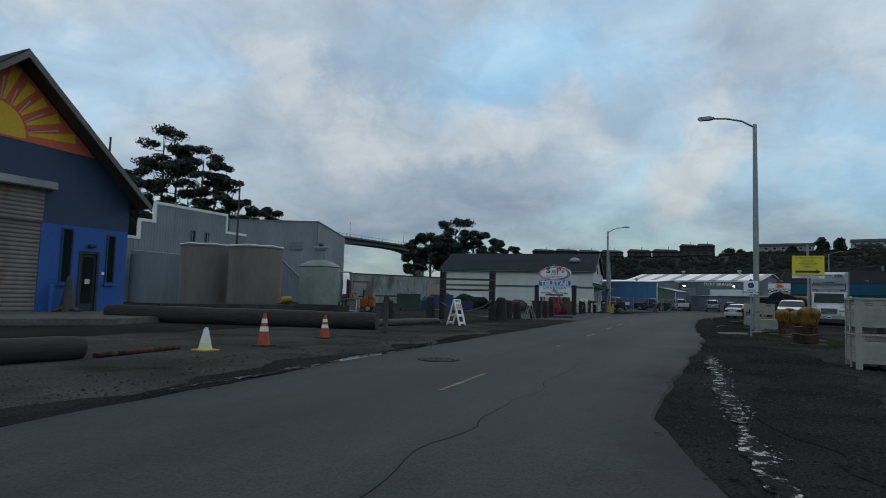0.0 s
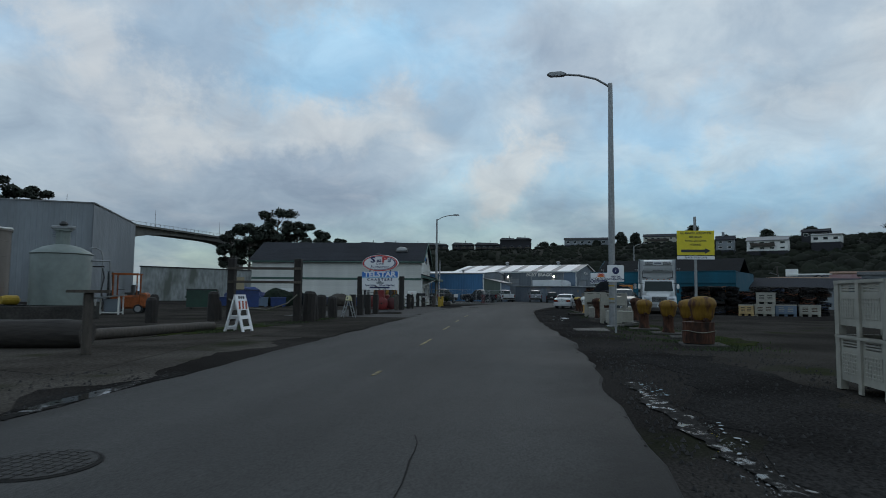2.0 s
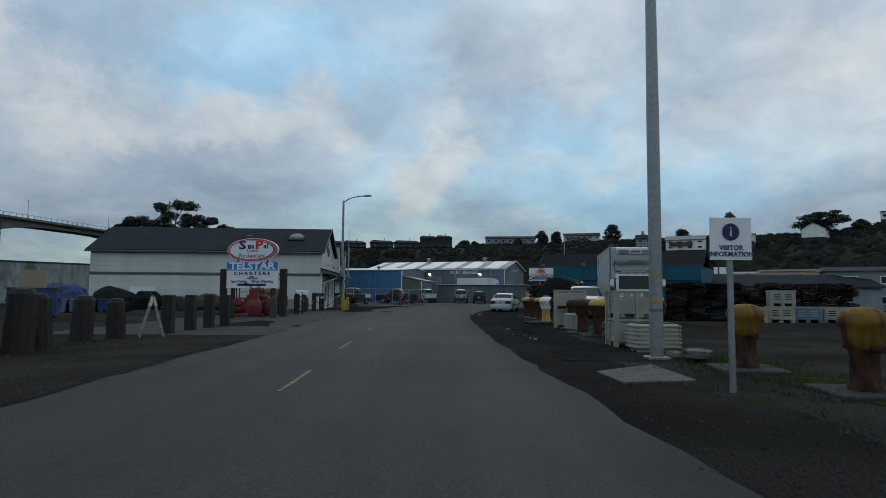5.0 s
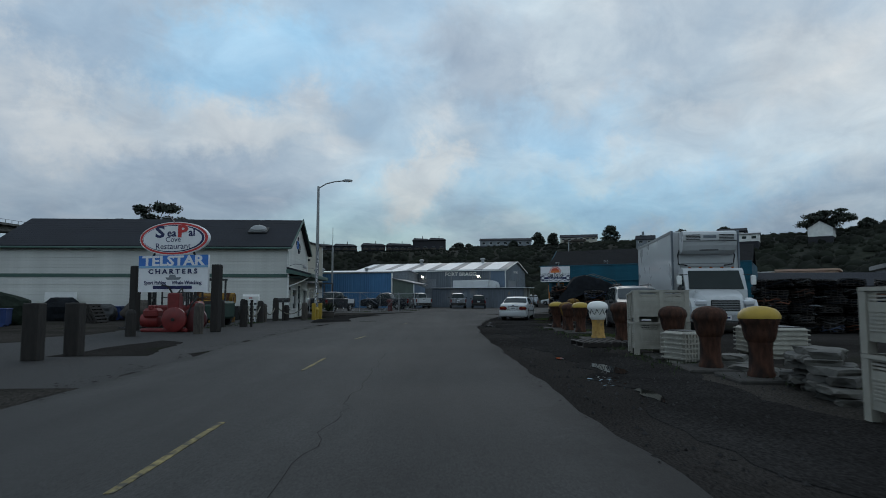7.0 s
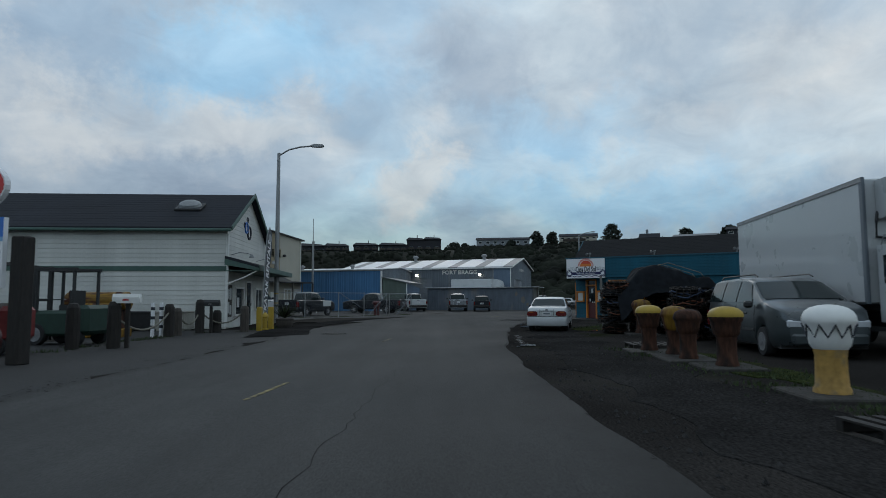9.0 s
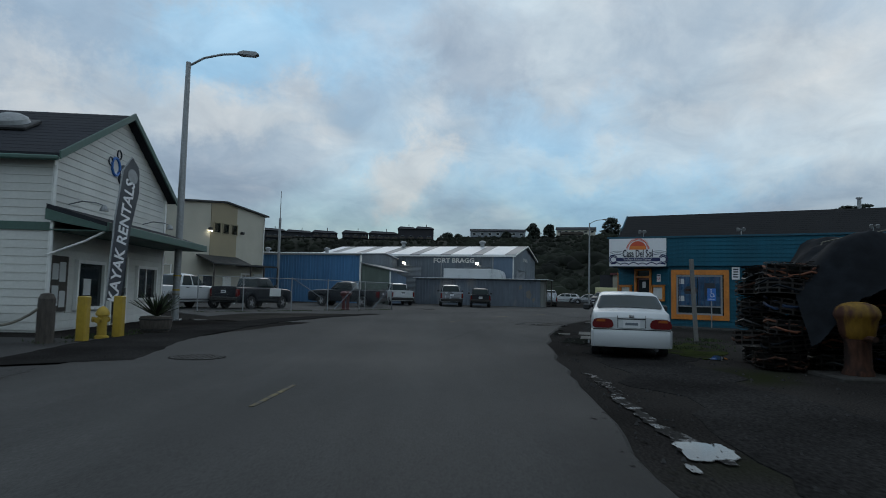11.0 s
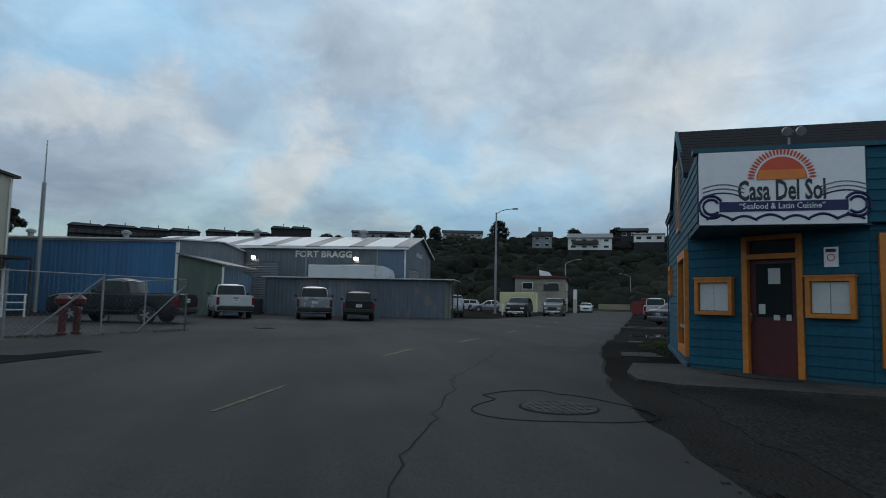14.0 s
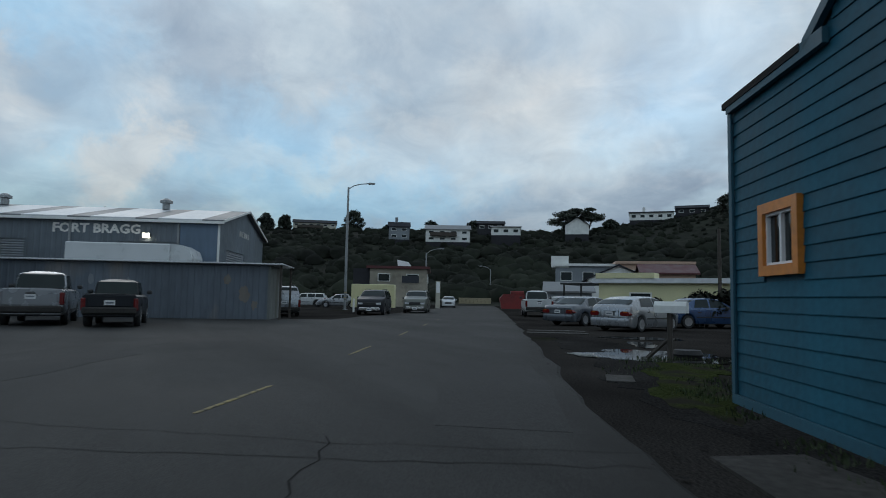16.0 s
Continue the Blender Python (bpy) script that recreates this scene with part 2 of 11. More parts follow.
M_SHINGLE = material("dark_shingles", (0.032, 0.034, 0.04), 0.9, 0, (30, 0.35), (0.5, 0.25), 0.4, rand=0.04, spec=0.1)
M_SHINGLE_B = material("brown_shingles", (0.022, 0.022, 0.023), 0.9, 0, (30, 0.35), (0.5, 0.25), 0.4, rand=0.04, spec=0.1)
M_GREY_M = material("grey_metal_siding", (0.20, 0.22, 0.24), 0.55, 0.2, (3, 0.08), (0.35, 0.25), 0.05, stretch=(1, 1, 0.25))
M_GREY_D = material("slate_metal_siding", (0.145, 0.17, 0.195), 0.55, 0.2, (3, 0.1), (0.35, 0.3), 0.05, stretch=(1, 1, 0.25))
M_BLUE_M = material("blue_metal_siding", (0.045, 0.145, 0.285), 0.55, 0.1, (3, 0.08), (0.3, 0.22), 0.05, stretch=(1, 1, 0.25))
M_ROYAL = material("royal_blue_paint", (0.018, 0.09, 0.33), 0.6, 0, (8, 0.08), (0.6, 0.2), 0.1)
M_NAVY = material("navy_paint", (0.022, 0.045, 0.10), 0.6, 0, (8, 0.08), (0.6, 0.2), 0.1)
M_BEIGE = material("cream_stucco", (0.43, 0.405, 0.335), 0.8, 0, (15, 0.06), (0.5, 0.12), 0.15)
M_TAN = material("tan_stucco", (0.29, 0.245, 0.16), 0.8, 0, (15, 0.06), (0.5, 0.12), 0.15)
M_BLACK = material("black_metal", (0.02, 0.021, 0.022), 0.55, 0, (8, 0.2), (1.0, 0.2), 0.05)
M_RUBBER = material("black_rubber", (0.017, 0.017, 0.018), 0.8, 0, (20, 0.2), (2.0, 0.2), 0.1)
M_GLASS = material("dark_window_glass", (0.012, 0.018, 0.019), 0.06, 0, (2, 0.1), (0.4, 0.1), 0.0, spec=0.35)
M_CARGLASS = material("tinted_car_glass", (0.016, 0.024, 0.024), 0.08, 0, (2, 0.1), (0.4, 0.1), 0.0, spec=0.22)
M_GALV = material("galvanised_steel", (0.27, 0.28, 0.285), 0.5, 0.5, (14, 0.15), (0.8, 0.2), 0.05)
M_ALLOY = material("dull_alloy", (0.33, 0.33, 0.34), 0.4, 0.6, (14, 0.1), (0.8, 0.15), 0.0)
M_CHROME = material("chrome", (0.6, 0.6, 0.6), 0.2, 1.0, (14, 0.05), (0.8, 0.1), 0.0)
M_WOOD = material("weathered_timber", (0.06, 0.05, 0.041), 0.85, 0, (22, 0.35), (1.2, 0.35), 0.5, stretch=(1, 1, 0.2))
M_WOOD_D = material("dark_wet_timber", (0.019, 0.0155, 0.013), 0.85, 0, (16, 0.35), (1.2, 0.35), 0.6, stretch=(1, 1, 0.25))
M_LOG = material("dark_log", (0.024, 0.02, 0.017), 0.85, 0, (14, 0.4), (1.0, 0.4), 0.7, stretch=(0.2, 1, 1))
M_RUST = material("rusted_iron", (0.075, 0.033, 0.02), 0.85, 0.0, (16, 0.45), (3.0, 0.5), 0.8, ((0.02, 0.0125, 0.0105), 6.0, 0.46, 0.62), stretch=(1, 1, 0.3), spec=0.2)
M_RUSTY_Y = material("peeling_yellow_paint", (0.2106, 0.1131, 0.0109), 0.7, 0, (14, 0.3), (2.6, 0.4), 0.5, ((0.058, 0.022, 0.012), 5.0, 0.47, 0.60), stretch=(1, 1, 0.22), spec=0.3)
M_YELLOW = material("yellow_paint", (0.38, 0.25, 0.022), 0.6, 0, (9, 0.12), (1.6, 0.2), 0.2)
M_SIGN_Y = material("yellow_sign_sheet", (0.68, 0.56, 0.02), 0.5, 0, (9, 0.05), (1.6, 0.06), 0.0)
M_PLASTIC = material("grey_white_plastic", (0.31, 0.298, 0.255), 0.6, 0, (10, 0.08), (1.2, 0.25), 0.05)
M_STONE = material("grey_fieldstone", (0.078, 0.075, 0.066), 0.85, 0, (7, 0.3), (1.2, 0.3), 0.6, rand=0.3)
M_GRASS = material("verge_grass", (0.03, 0.045, 0.014), 0.95, 0, (9, 0.4), (0.8, 0.4), 0.2, rand=0.2)
M_LEAF = material("dark_foliage", (0.0155, 0.0185, 0.0125), 0.95, 0, (0.25, 0.35), (0.045, 0.65), 0.0, spec=0.15)
M_LEAF_2 = material("cypress_foliage", (0.026, 0.035, 0.023), 0.85, 0, (1.5, 0.35), (0.2, 0.35), 0.0)
M_HILL = material("hill_brush", (0.016, 0.0185, 0.0125), 0.95, 0, (0.4, 0.5), (0.035, 0.4), 0.3, spec=0.1)
M_BARK = material("bark", (0.06, 0.05, 0.042), 0.9, 0, (8, 0.4), (0.8, 0.3), 0.6, stretch=(1, 1, 0.3))
M_TANK = material("weathered_tank_steel", (0.175, 0.155, 0.135), 0.75, 0.1, (3, 0.1), (0.6, 0.25), 0.1, ((0.16, 0.10, 0.07), 0.8, 0.64, 0.8), stretch=(1, 1, 0.3))
M_VESSEL = material("pale_green_steel", (0.175, 0.205, 0.19), 0.55, 0.2, (4, 0.1), (0.7, 0.25), 0.08)
M_RED = material("red_paint", (0.16, 0.014, 0.013), 0.55, 0, (6, 0.2), (0.9, 0.3), 0.1)
M_DKRED = material("dark_red_paint", (0.075, 0.012, 0.013), 0.5, 0, (6, 0.15), (0.9, 0.2), 0.05)
M_CONE = material("orange_cone_plastic", (0.36, 0.05, 0.016), 0.6, 0, (6, 0.1), (2.0, 0.2), 0.0)
M_LINE_W = material("white_reflective_band", (0.70, 0.68, 0.64), 0.6, 0, (6, 0.1), (2.0, 0.2), 0.0)
M_SILVER = material("silver_car_paint", (0.27, 0.28, 0.295), 0.3, 0.5, (30, 0.03), (1.5, 0.08), 0.0, coat=0.5)
M_CARWHITE = material("white_car_paint", (0.46, 0.475, 0.48), 0.35, 0, (30, 0.02), (1.2, 0.06), 0.0, coat=0.3)
M_CARDARK = material("black_car_paint", (0.009, 0.011, 0.015), 0.4, 0.0, (30, 0.05), (1.2, 0.1), 0.0, spec=0.3)
M_CARGREY = material("grey_car_paint", (0.095, 0.105, 0.12), 0.3, 0.4, (30, 0.05), (1.2, 0.1), 0.0, coat=0.6)
M_VAN = material("dark_teal_grey_paint", (0.047, 0.058, 0.062), 0.35, 0.3, (30, 0.04), (1.5, 0.1), 0.0, coat=0.4)
M_YARD = material("damp_yard_dirt", (0.042, 0.0385, 0.0345), 0.95, 0, (30, 0.5), (0.35, 0.4), 0.5, ((0.026, 0.03, 0.015), 0.5, 0.6, 0.75), spec=0.0)
M_VERGE = material("verge_dirt", (0.066, 0.06, 0.0535), 0.95, 0, (30, 0.5), (0.35, 0.45), 0.5, ((0.03, 0.032, 0.02), 0.55, 0.52, 0.68), spec=0.0)
M_DIRT = material("packed_dirt", (0.056, 0.0505, 0.0445), 0.95, 0, (18, 0.35), (0.6, 0.4), 0.4, spec=0.0)
M_CARBLUE = material("blue_car_paint", (0.03, 0.07, 0.16), 0.3, 0.3, (30, 0.05), (1.2, 0.1), 0.0, coat=0.6)
M_TAIL = material("red_lamp_lens", (0.12, 0.008, 0.008), 0.2, 0, (30, 0.05), (2, 0.1), 0.0)
M_AMBER = material("amber_lamp_lens", (0.32, 0.08, 0.012), 0.2, 0, (30, 0.05), (2, 0.1), 0.0)
M_HEAD = material("clear_lamp_lens", (0.55, 0.57, 0.6), 0.1, 0.2, (30, 0.05), (2, 0.1), 0.0)
M_PLATE = material("licence_plate_white", (0.6, 0.6, 0.6), 0.5, 0, (30, 0.03), (2, 0.06), 0.0)
M_INK = material("dark_ink", (0.02, 0.025, 0.035), 0.6, 0, (30, 0.05), (2, 0.1), 0.0)
M_INKBLUE = material("navy_ink", (0.012, 0.018, 0.085), 0.6, 0, (30, 0.05), (2, 0.1), 0.0)
M_BLUESIGN = material("bright_blue_sign", (0.035, 0.16, 0.50), 0.5, 0, (10, 0.05), (1, 0.08), 0.0)
M_SKYBLUE = material("pale_blue_sign", (0.22, 0.42, 0.62), 0.5, 0, (10, 0.05), (1, 0.08), 0.0)
M_REDSIGN = material("bright_red_sign", (0.55, 0.035, 0.035), 0.5, 0, (10, 0.05), (1, 0.08), 0.0)
M_WHITESIGN = material("white_sign_sheet", (0.75, 0.75, 0.76), 0.5, 0, (10, 0.03), (1, 0.05), 0.0)
M_SUNSET = material("sunset_orange", (0.72, 0.20, 0.03), 0.5, 0, (10, 0.05), (1, 0.08), 0.0)
M_SUNRED = material("sunset_red", (0.60, 0.075, 0.03), 0.5, 0, (10, 0.05), (1, 0.08), 0.0)
M_CORAL = material("coral_mural_paint", (0.56, 0.12, 0.055), 0.65, 0, (10, 0.08), (1, 0.12), 0.05)
M_GOLD = material("golden_mural_paint", (0.68, 0.42, 0.02), 0.65, 0, (10, 0.08), (1, 0.12), 0.05)
M_GALVROOF = material("pale_roof_sheet", (0.60, 0.61, 0.62), 0.5, 0.3, (4, 0.08), (0.4, 0.15), 0.05)
M_GREYROOF = material("dull_roof_sheet", (0.17, 0.175, 0.18), 0.55, 0.3, (4, 0.1), (0.4, 0.2), 0.05)
M_DUMPG = material("dark_green_steel", (0.012, 0.042, 0.028), 0.6, 0, (6, 0.15), (0.8, 0.3), 0.1)
M_DUMPB = material("blue_steel", (0.014, 0.036, 0.13), 0.6, 0, (6, 0.15), (0.8, 0.3), 0.1)
M_TARP = material("dark_tarp", (0.011, 0.013, 0.016), 0.9, 0, (5, 0.3), (1.5, 0.4), 0.5, spec=0.12)
M_TRAP = material("crab_pot_mesh", (0.032, 0.027, 0.024), 0.8, 0, (20, 0.4), (1.5, 0.4), 0.4, rand=0.4)
M_OCHRE = material("ochre_paint", (0.42, 0.25, 0.07), 0.6, 0, (12, 0.2), (1.5, 0.3), 0.1, ((0.2, 0.16, 0.1), 4.0, 0.55, 0.7), spec=0.25)
M_SHED_END = material("streaked_pale_sheet", (0.17, 0.18, 0.17), 0.75, 0, (3, 0.2), (0.5, 0.35), 0.1, ((0.1, 0.1, 0.085), 0.8, 0.5, 0.66), stretch=(1, 1, 0.25))
# cream siding with darker blotches; the building's shade is put into the colour
M_OFFICE = material("dimmed_cream_siding", (0.3, 0.27, 0.215), 0.8, 0, (12, 0.12), (0.5, 0.3), 0.1, ((0.17, 0.15, 0.115), 0.7, 0.55, 0.7))
M_CARSAGE = material("grey_green_car_paint", (0.11, 0.12, 0.105), 0.4, 0.2, (30, 0.05), (1.2, 0.15), 0.0, coat=0.4)
M_GREENDK = material("dark_green_sheet", (0.016, 0.024, 0.017), 0.85, 0, (6, 0.3), (1.2, 0.4), 0.4, spec=0.15)
M_FORK = material("faded_orange_machine_paint", (0.3, 0.085, 0.028), 0.7, 0, (12, 0.3), (1.5, 0.35), 0.1, ((0.12, 0.05, 0.025), 3.0, 0.52, 0.66), spec=0.2)
M_BUOY = material("orange_buoy", (0.55, 0.13, 0.03), 0.5, 0, (10, 0.1), (2, 0.2), 0.0, rand=0.2)
M_BUOY_D = material("faded_orange_line", (0.15, 0.05, 0.024), 0.8, 0, (10, 0.3), (2, 0.3), 0.2)
M_PINK = material("salmon_stucco", (0.46, 0.31, 0.23), 0.8, 0, (12, 0.06), (0.5, 0.12), 0.1)
M_PALEY = material("pale_yellow_siding", (0.62, 0.58, 0.34), 0.7, 0, (12, 0.06), (0.6, 0.12), 0.05)
M_CONDO = material("dark_stained_siding", (0.022, 0.022, 0.027), 0.85, 0, (4, 0.2), (0.2, 0.2), 0.1)
M_LAMP = glow("warm_floodlight", (1.0, 0.93, 0.75), 9.0)
M_PATCH = material("patched_asphalt", (0.039, 0.038, 0.037), 0.9, 0, (45, 0.3), (0.5, 0.25), 0.3, spec=0.2)
M_NET = material("black_netting", (0.012, 0.0115, 0.011), 1.0, 0, (30, 0.5), (3.0, 0.5), 0.6, spec=0.0)
M_BLUEGREY = material("faded_blue_sheet", (0.12, 0.17, 0.235), 0.6, 0.1, (3, 0.1), (0.35, 0.3), 0.05, stretch=(1, 1, 0.25))
def wet_film(name):
    """Dark asphalt with a broken film of water: glossy patches among dull aggregate."""
    m = material(name, (0.022, 0.021, 0.02), 0.9, 0, (30, 0.5), (0.6, 0.4), 0.0)
    n, l = m.node_tree.nodes, m.node_tree.links
    b = n["Principled BSDF"]
    tc, t, r = n.new("ShaderNodeTexCoord"), n.new("ShaderNodeTexNoise"), n.new("ShaderNodeMapRange")
    t.inputs["Scale"].default_value, t.inputs["Detail"].default_value, t.inputs["Roughness"].default_value = 5.0, 9.0, 0.72
    l.new(tc.outputs["Object"], t.inputs["Vector"])
    l.new(t.outputs["Fac"], r.inputs["Value"])
    for k, v in (("From Min", 0.53), ("From Max", 0.6), ("To Min", 0.95), ("To Max", 0.18)):
        r.inputs[k].default_value = v
    l.new(r.outputs["Result"], b.inputs["Roughness"])
    g = n.new("ShaderNodeMapRange")
    l.new(t.outputs["Fac"], g.inputs["Value"])
    for k, v in (("From Min", 0.53), ("From Max", 0.58), ("To Min", 0.04), ("To Max", 0.5)):
        g.inputs[k].default_value = v
    l.new(g.outputs["Result"], b.inputs["Specular IOR Level"])
    return m


M_FILM = wet_film("broken_water_film")
M_SLAB = material("grimy_concrete", (0.115, 0.11, 0.1), 0.9, 0, (12, 0.25), (0.9, 0.4), 0.4, ((0.06, 0.057, 0.05), 1.6, 0.55, 0.7), spec=0.15)
M_CREAM = material("ochre_cream_paint", (0.42, 0.29, 0.13), 0.7, 0, (9, 0.12), (1.6, 0.3), 0.2)
M_MOSS = material("short_moss_turf", (0.034, 0.042, 0.016), 1.0, 0, (26, 0.5), (1.2, 0.4), 0.6, ((0.028, 0.026, 0.021), 1.3, 0.5, 0.62), spec=0.0)
M_TAR = material("black_tar", (0.026, 0.025, 0.024), 0.95, 0, (30, 0.2), (2, 0.2), 0.1, spec=0.03)
M_IRON = material("worn_cast_iron", (0.04, 0.038, 0.036), 0.75, 0.2, (30, 0.3), (3, 0.3), 0.2, spec=0.2)
M_PEBBLE = material("dark_pebbles", (0.04, 0.0385, 0.0375), 0.9, 0, (9, 0.4), (1.5, 0.4), 0.2, spec=0.1)
M_ROPE = material("old_rope", (0.16, 0.15, 0.12), 0.9, 0, (40, 0.3), (3, 0.3), 0.3)
M_BLIND = material("blue_poster", (0.028, 0.085, 0.165), 0.3, 0, (5, 0.3), (1.2, 0.4), 0.0)
M_PAPER = material("paper_notice", (0.52, 0.53, 0.52), 0.7, 0, (25, 0.06), (2, 0.1), 0.0)


# ---- mesh helpers ----
def mesh_of(name, bm, mat, smooth=False):
    me = bpy.data.meshes.new(name)
    bm.to_mesh(me)
    bm.free()
    for m in (mat if isinstance(mat, (list, tuple)) else [mat]):
        me.materials.append(m)
    if smooth:
        for p in me.polygons:
            p.use_smooth = True
        me.set_sharp_from_angle(angle=radians(38))
    return me


def part(name, bm, mat, parent=None, label="", m=None, smooth=False):
    ob = new(name, mesh_of(name, bm, mat, smooth))
    if parent is not None:
        ob.parent = parent
    if m is not None:
        ob.matrix_basis = m
    return tagged(ob, label)


def thing(name, m, label, category, group="", kind=""):
    ob = new(name)
    ob.empty_display_size = 0.2
    ob.matrix_basis = m
    return tagged(ob, label, category, group, kind)


def solid(name, bm, mat, m, label, category, group="", kind="", smooth=False):
    return tagged(part(name, bm, mat, None, "", m, smooth), label, category, group, kind)


def box(x0, x1, y0, y1, z0, z1, bm=None, bevel=0.0, mi=0):
    bm = bm or bmesh.new()
    vs = [bm.verts.new((x, y, z)) for z in (z0, z1) for y in (y0, y1) for x in (x0, x1)]
    fs = [bm.faces.new([vs[i] for i in f]) for f in ((0, 2, 3, 1), (4, 5, 7, 6), (0, 1, 5, 4), (2, 6, 7, 3), (0, 4, 6, 2), (1, 3, 7, 5))]
    for f in fs:
        f.material_index = mi
    if bevel:
        bmesh.ops.bevel(bm, geom=list({e for f in fs for e in f.edges}), offset=bevel, segments=1, affect="EDGES")
    return bm


def prism(poly, axis, a, b, bm=None, mi=0):
    """A polygon of 2D points pushed along an axis from a to b. axis x: points are (y, z); y: (x, z); z: (x, y)."""
    bm = bm or bmesh.new()
    place = {"x": lambda p, s: (s, p[0], p[1]), "y": lambda p, s: (p[0], s, p[1]), "z": lambda p, s: (p[0], p[1], s)}[axis]
    va, vb = [bm.verts.new(place(p, a)) for p in poly], [bm.verts.new(place(p, b)) for p in poly]
    fs = [bm.faces.new(va), bm.faces.new(list(reversed(vb)))]
    n = len(poly)
    for i in range(n):
        fs.append(bm.faces.new((va[i], vb[i], vb[(i + 1) % n], va[(i + 1) % n])))
    for f in fs:
        f.material_index = mi
    bmesh.ops.recalc_face_normals(bm, faces=fs)
    return bm


def lathe(profile, steps=16, bm=None, cx=0.0, cy=0.0, mi=0, wob=0.0):
    """A turned shape about z from (radius, z) pairs."""
    bm = bm or bmesh.new()
    rings = []
    for r, z in profile:
        rings.append([bm.verts.new((cx + r * (1 + wob * math.sin(3 * a + z * 4)) * math.cos(a), cy + r * (1 + wob * math.cos(2 * a + z * 3)) * math.sin(a), z))
                      for a in (2 * math.pi * i / steps for i in range(steps))])
    for p, q in zip(rings, rings[1:]):
        for i in range(steps):
            bm.faces.new((p[i], p[(i + 1) % steps], q[(i + 1) % steps], q[i])).material_index = mi
    bm.faces.new(list(reversed(rings[0]))).material_index = mi
    bm.faces.new(rings[-1]).material_index = mi
    return bm


def tube(points, radius, steps=8, bm=None, taper=1.0, mi=0):
    """A round bar through points."""
    bm = bm or bmesh.new()
    pts = [Vector(p) for p in points]
    rings = []
    for i, p in enumerate(pts):
        d = (pts[min(i + 1, len(pts) - 1)] - pts[max(i - 1, 0)]).normalized()
        side = d.orthogonal().normalized() if abs(d.z) > 0.9 else d.cross(Vector((0, 0, 1))).normalized()
        up = side.cross(d)
        r = radius * (1 + (taper - 1) * i / max(1, len(pts) - 1))
        rings.append([bm.verts.new(p + side * r * math.cos(a) + up * r * math.sin(a)) for a in (2 * math.pi * k / steps for k in range(steps))])
    fs = []
    for p, q in zip(rings, rings[1:]):
        for i in range(steps):
            fs.append(bm.faces.new((p[i], p[(i + 1) % steps], q[(i + 1) % steps], q[i])))
    fs.append(bm.faces.new(rings[0]))
    fs.append(bm.faces.new(list(reversed(rings[-1]))))
    for f in fs:
        f.material_index = mi
    bmesh.ops.recalc_face_normals(bm, faces=fs)
    return bm


def text_mesh(name, words, size, mat, parent, m, depth=0.004, align="CENTER", label="", widen=1.0, bold=0.0):
    cu = bpy.data.curves.new(name, "FONT")
    cu.body, cu.size, cu.extrude, cu.align_x, cu.align_y = words, size, depth, align, "CENTER"
    cu.resolution_u, cu.offset = 2, bold
    tmp = new("tmp_text", cu)
    bpy.context.view_layer.update()
    me = bpy.data.meshes.new_from_object(tmp.evaluated_get(bpy.context.evaluated_depsgraph_get()))
    bpy.data.objects.remove(tmp)
    bpy.data.curves.remove(cu)
    me.materials.clear()
    me.materials.append(mat)
    me.name = name
    ob = new(name, me)
    ob.parent = parent
    ob.matrix_basis = m @ Matrix.Diagonal((widen, 1, 1, 1))
    return tagged(ob, label)


def turned(x, y, ang, z=0.0):
    return pose(x, y, z, 0, 0, ang)


def flat_poly(points, z, thick, bm=None):
    return prism(points, "z", z - thick, z, bm)

# ---- ground, road, hills ----
def smooth_step(a, b, v):
    u = min(1.0, max(0.0, (v - a) / (b - a)))
    return u * u * (3 - 2 * u)


def land(x, y):
    """Height of the ground: flat harbour land, a long bluff to the east, a wooded knoll to the north."""
    foot = 172 - 30 * smooth_step(10, -90, y) + 25 * smooth_step(120, 260, y)
    run = 150 - 88 * smooth_step(130, 225, y)
    top = 26.6 + 1.2 * math.exp(-((y - 120) / 40) ** 2) + 13 * smooth_step(25, -75, y) + 1.0 * math.exp(-((y - 45) / 30) ** 2) - 2.0 * smooth_step(140, 200, y)
    h = top * smooth_step(foot, foot + run, x) * smooth_step(420, 230, y)
    r = math.hypot((x + 10) / 62, (y - 125) / 45)
    h += 13.0 * smooth_step(1.0, 0.35, r)
    if h > 0.3:
        h += 0.9 * noise.noise((x * 0.045, y * 0.045, 0.3)) * min(1.0, h / 4)
    return h


def make_ground():
    bm = bmesh.new()
    xs = [-2200, -900, -400, -220] + [-160 + 8 * i for i in range(72)] + [460, 620, 900, 1400, 2600]
    ys = [-2200, -900, -420, -240] + [-180 + 8 * i for i in range(66)] + [420, 620, 900, 1500, 2600]
    grid = [[bm.verts.new((x, y, land(x, y))) for x in xs] for y in ys]
    for a, b in zip(grid, grid[1:]):
        for i in range(len(xs) - 1):
            f = bm.faces.new((a[i], a[i + 1], b[i + 1], b[i]))
            f.smooth = True
            f.material_index = 1 if max(v.co.z for v in f.verts) > 0.4 else 0
    return tagged(part("ground", bm, [M_GRAVEL, M_HILL]), "dark wet gravel and dirt with a brushy hillside behind", "ground", kind="structure")


make_ground()

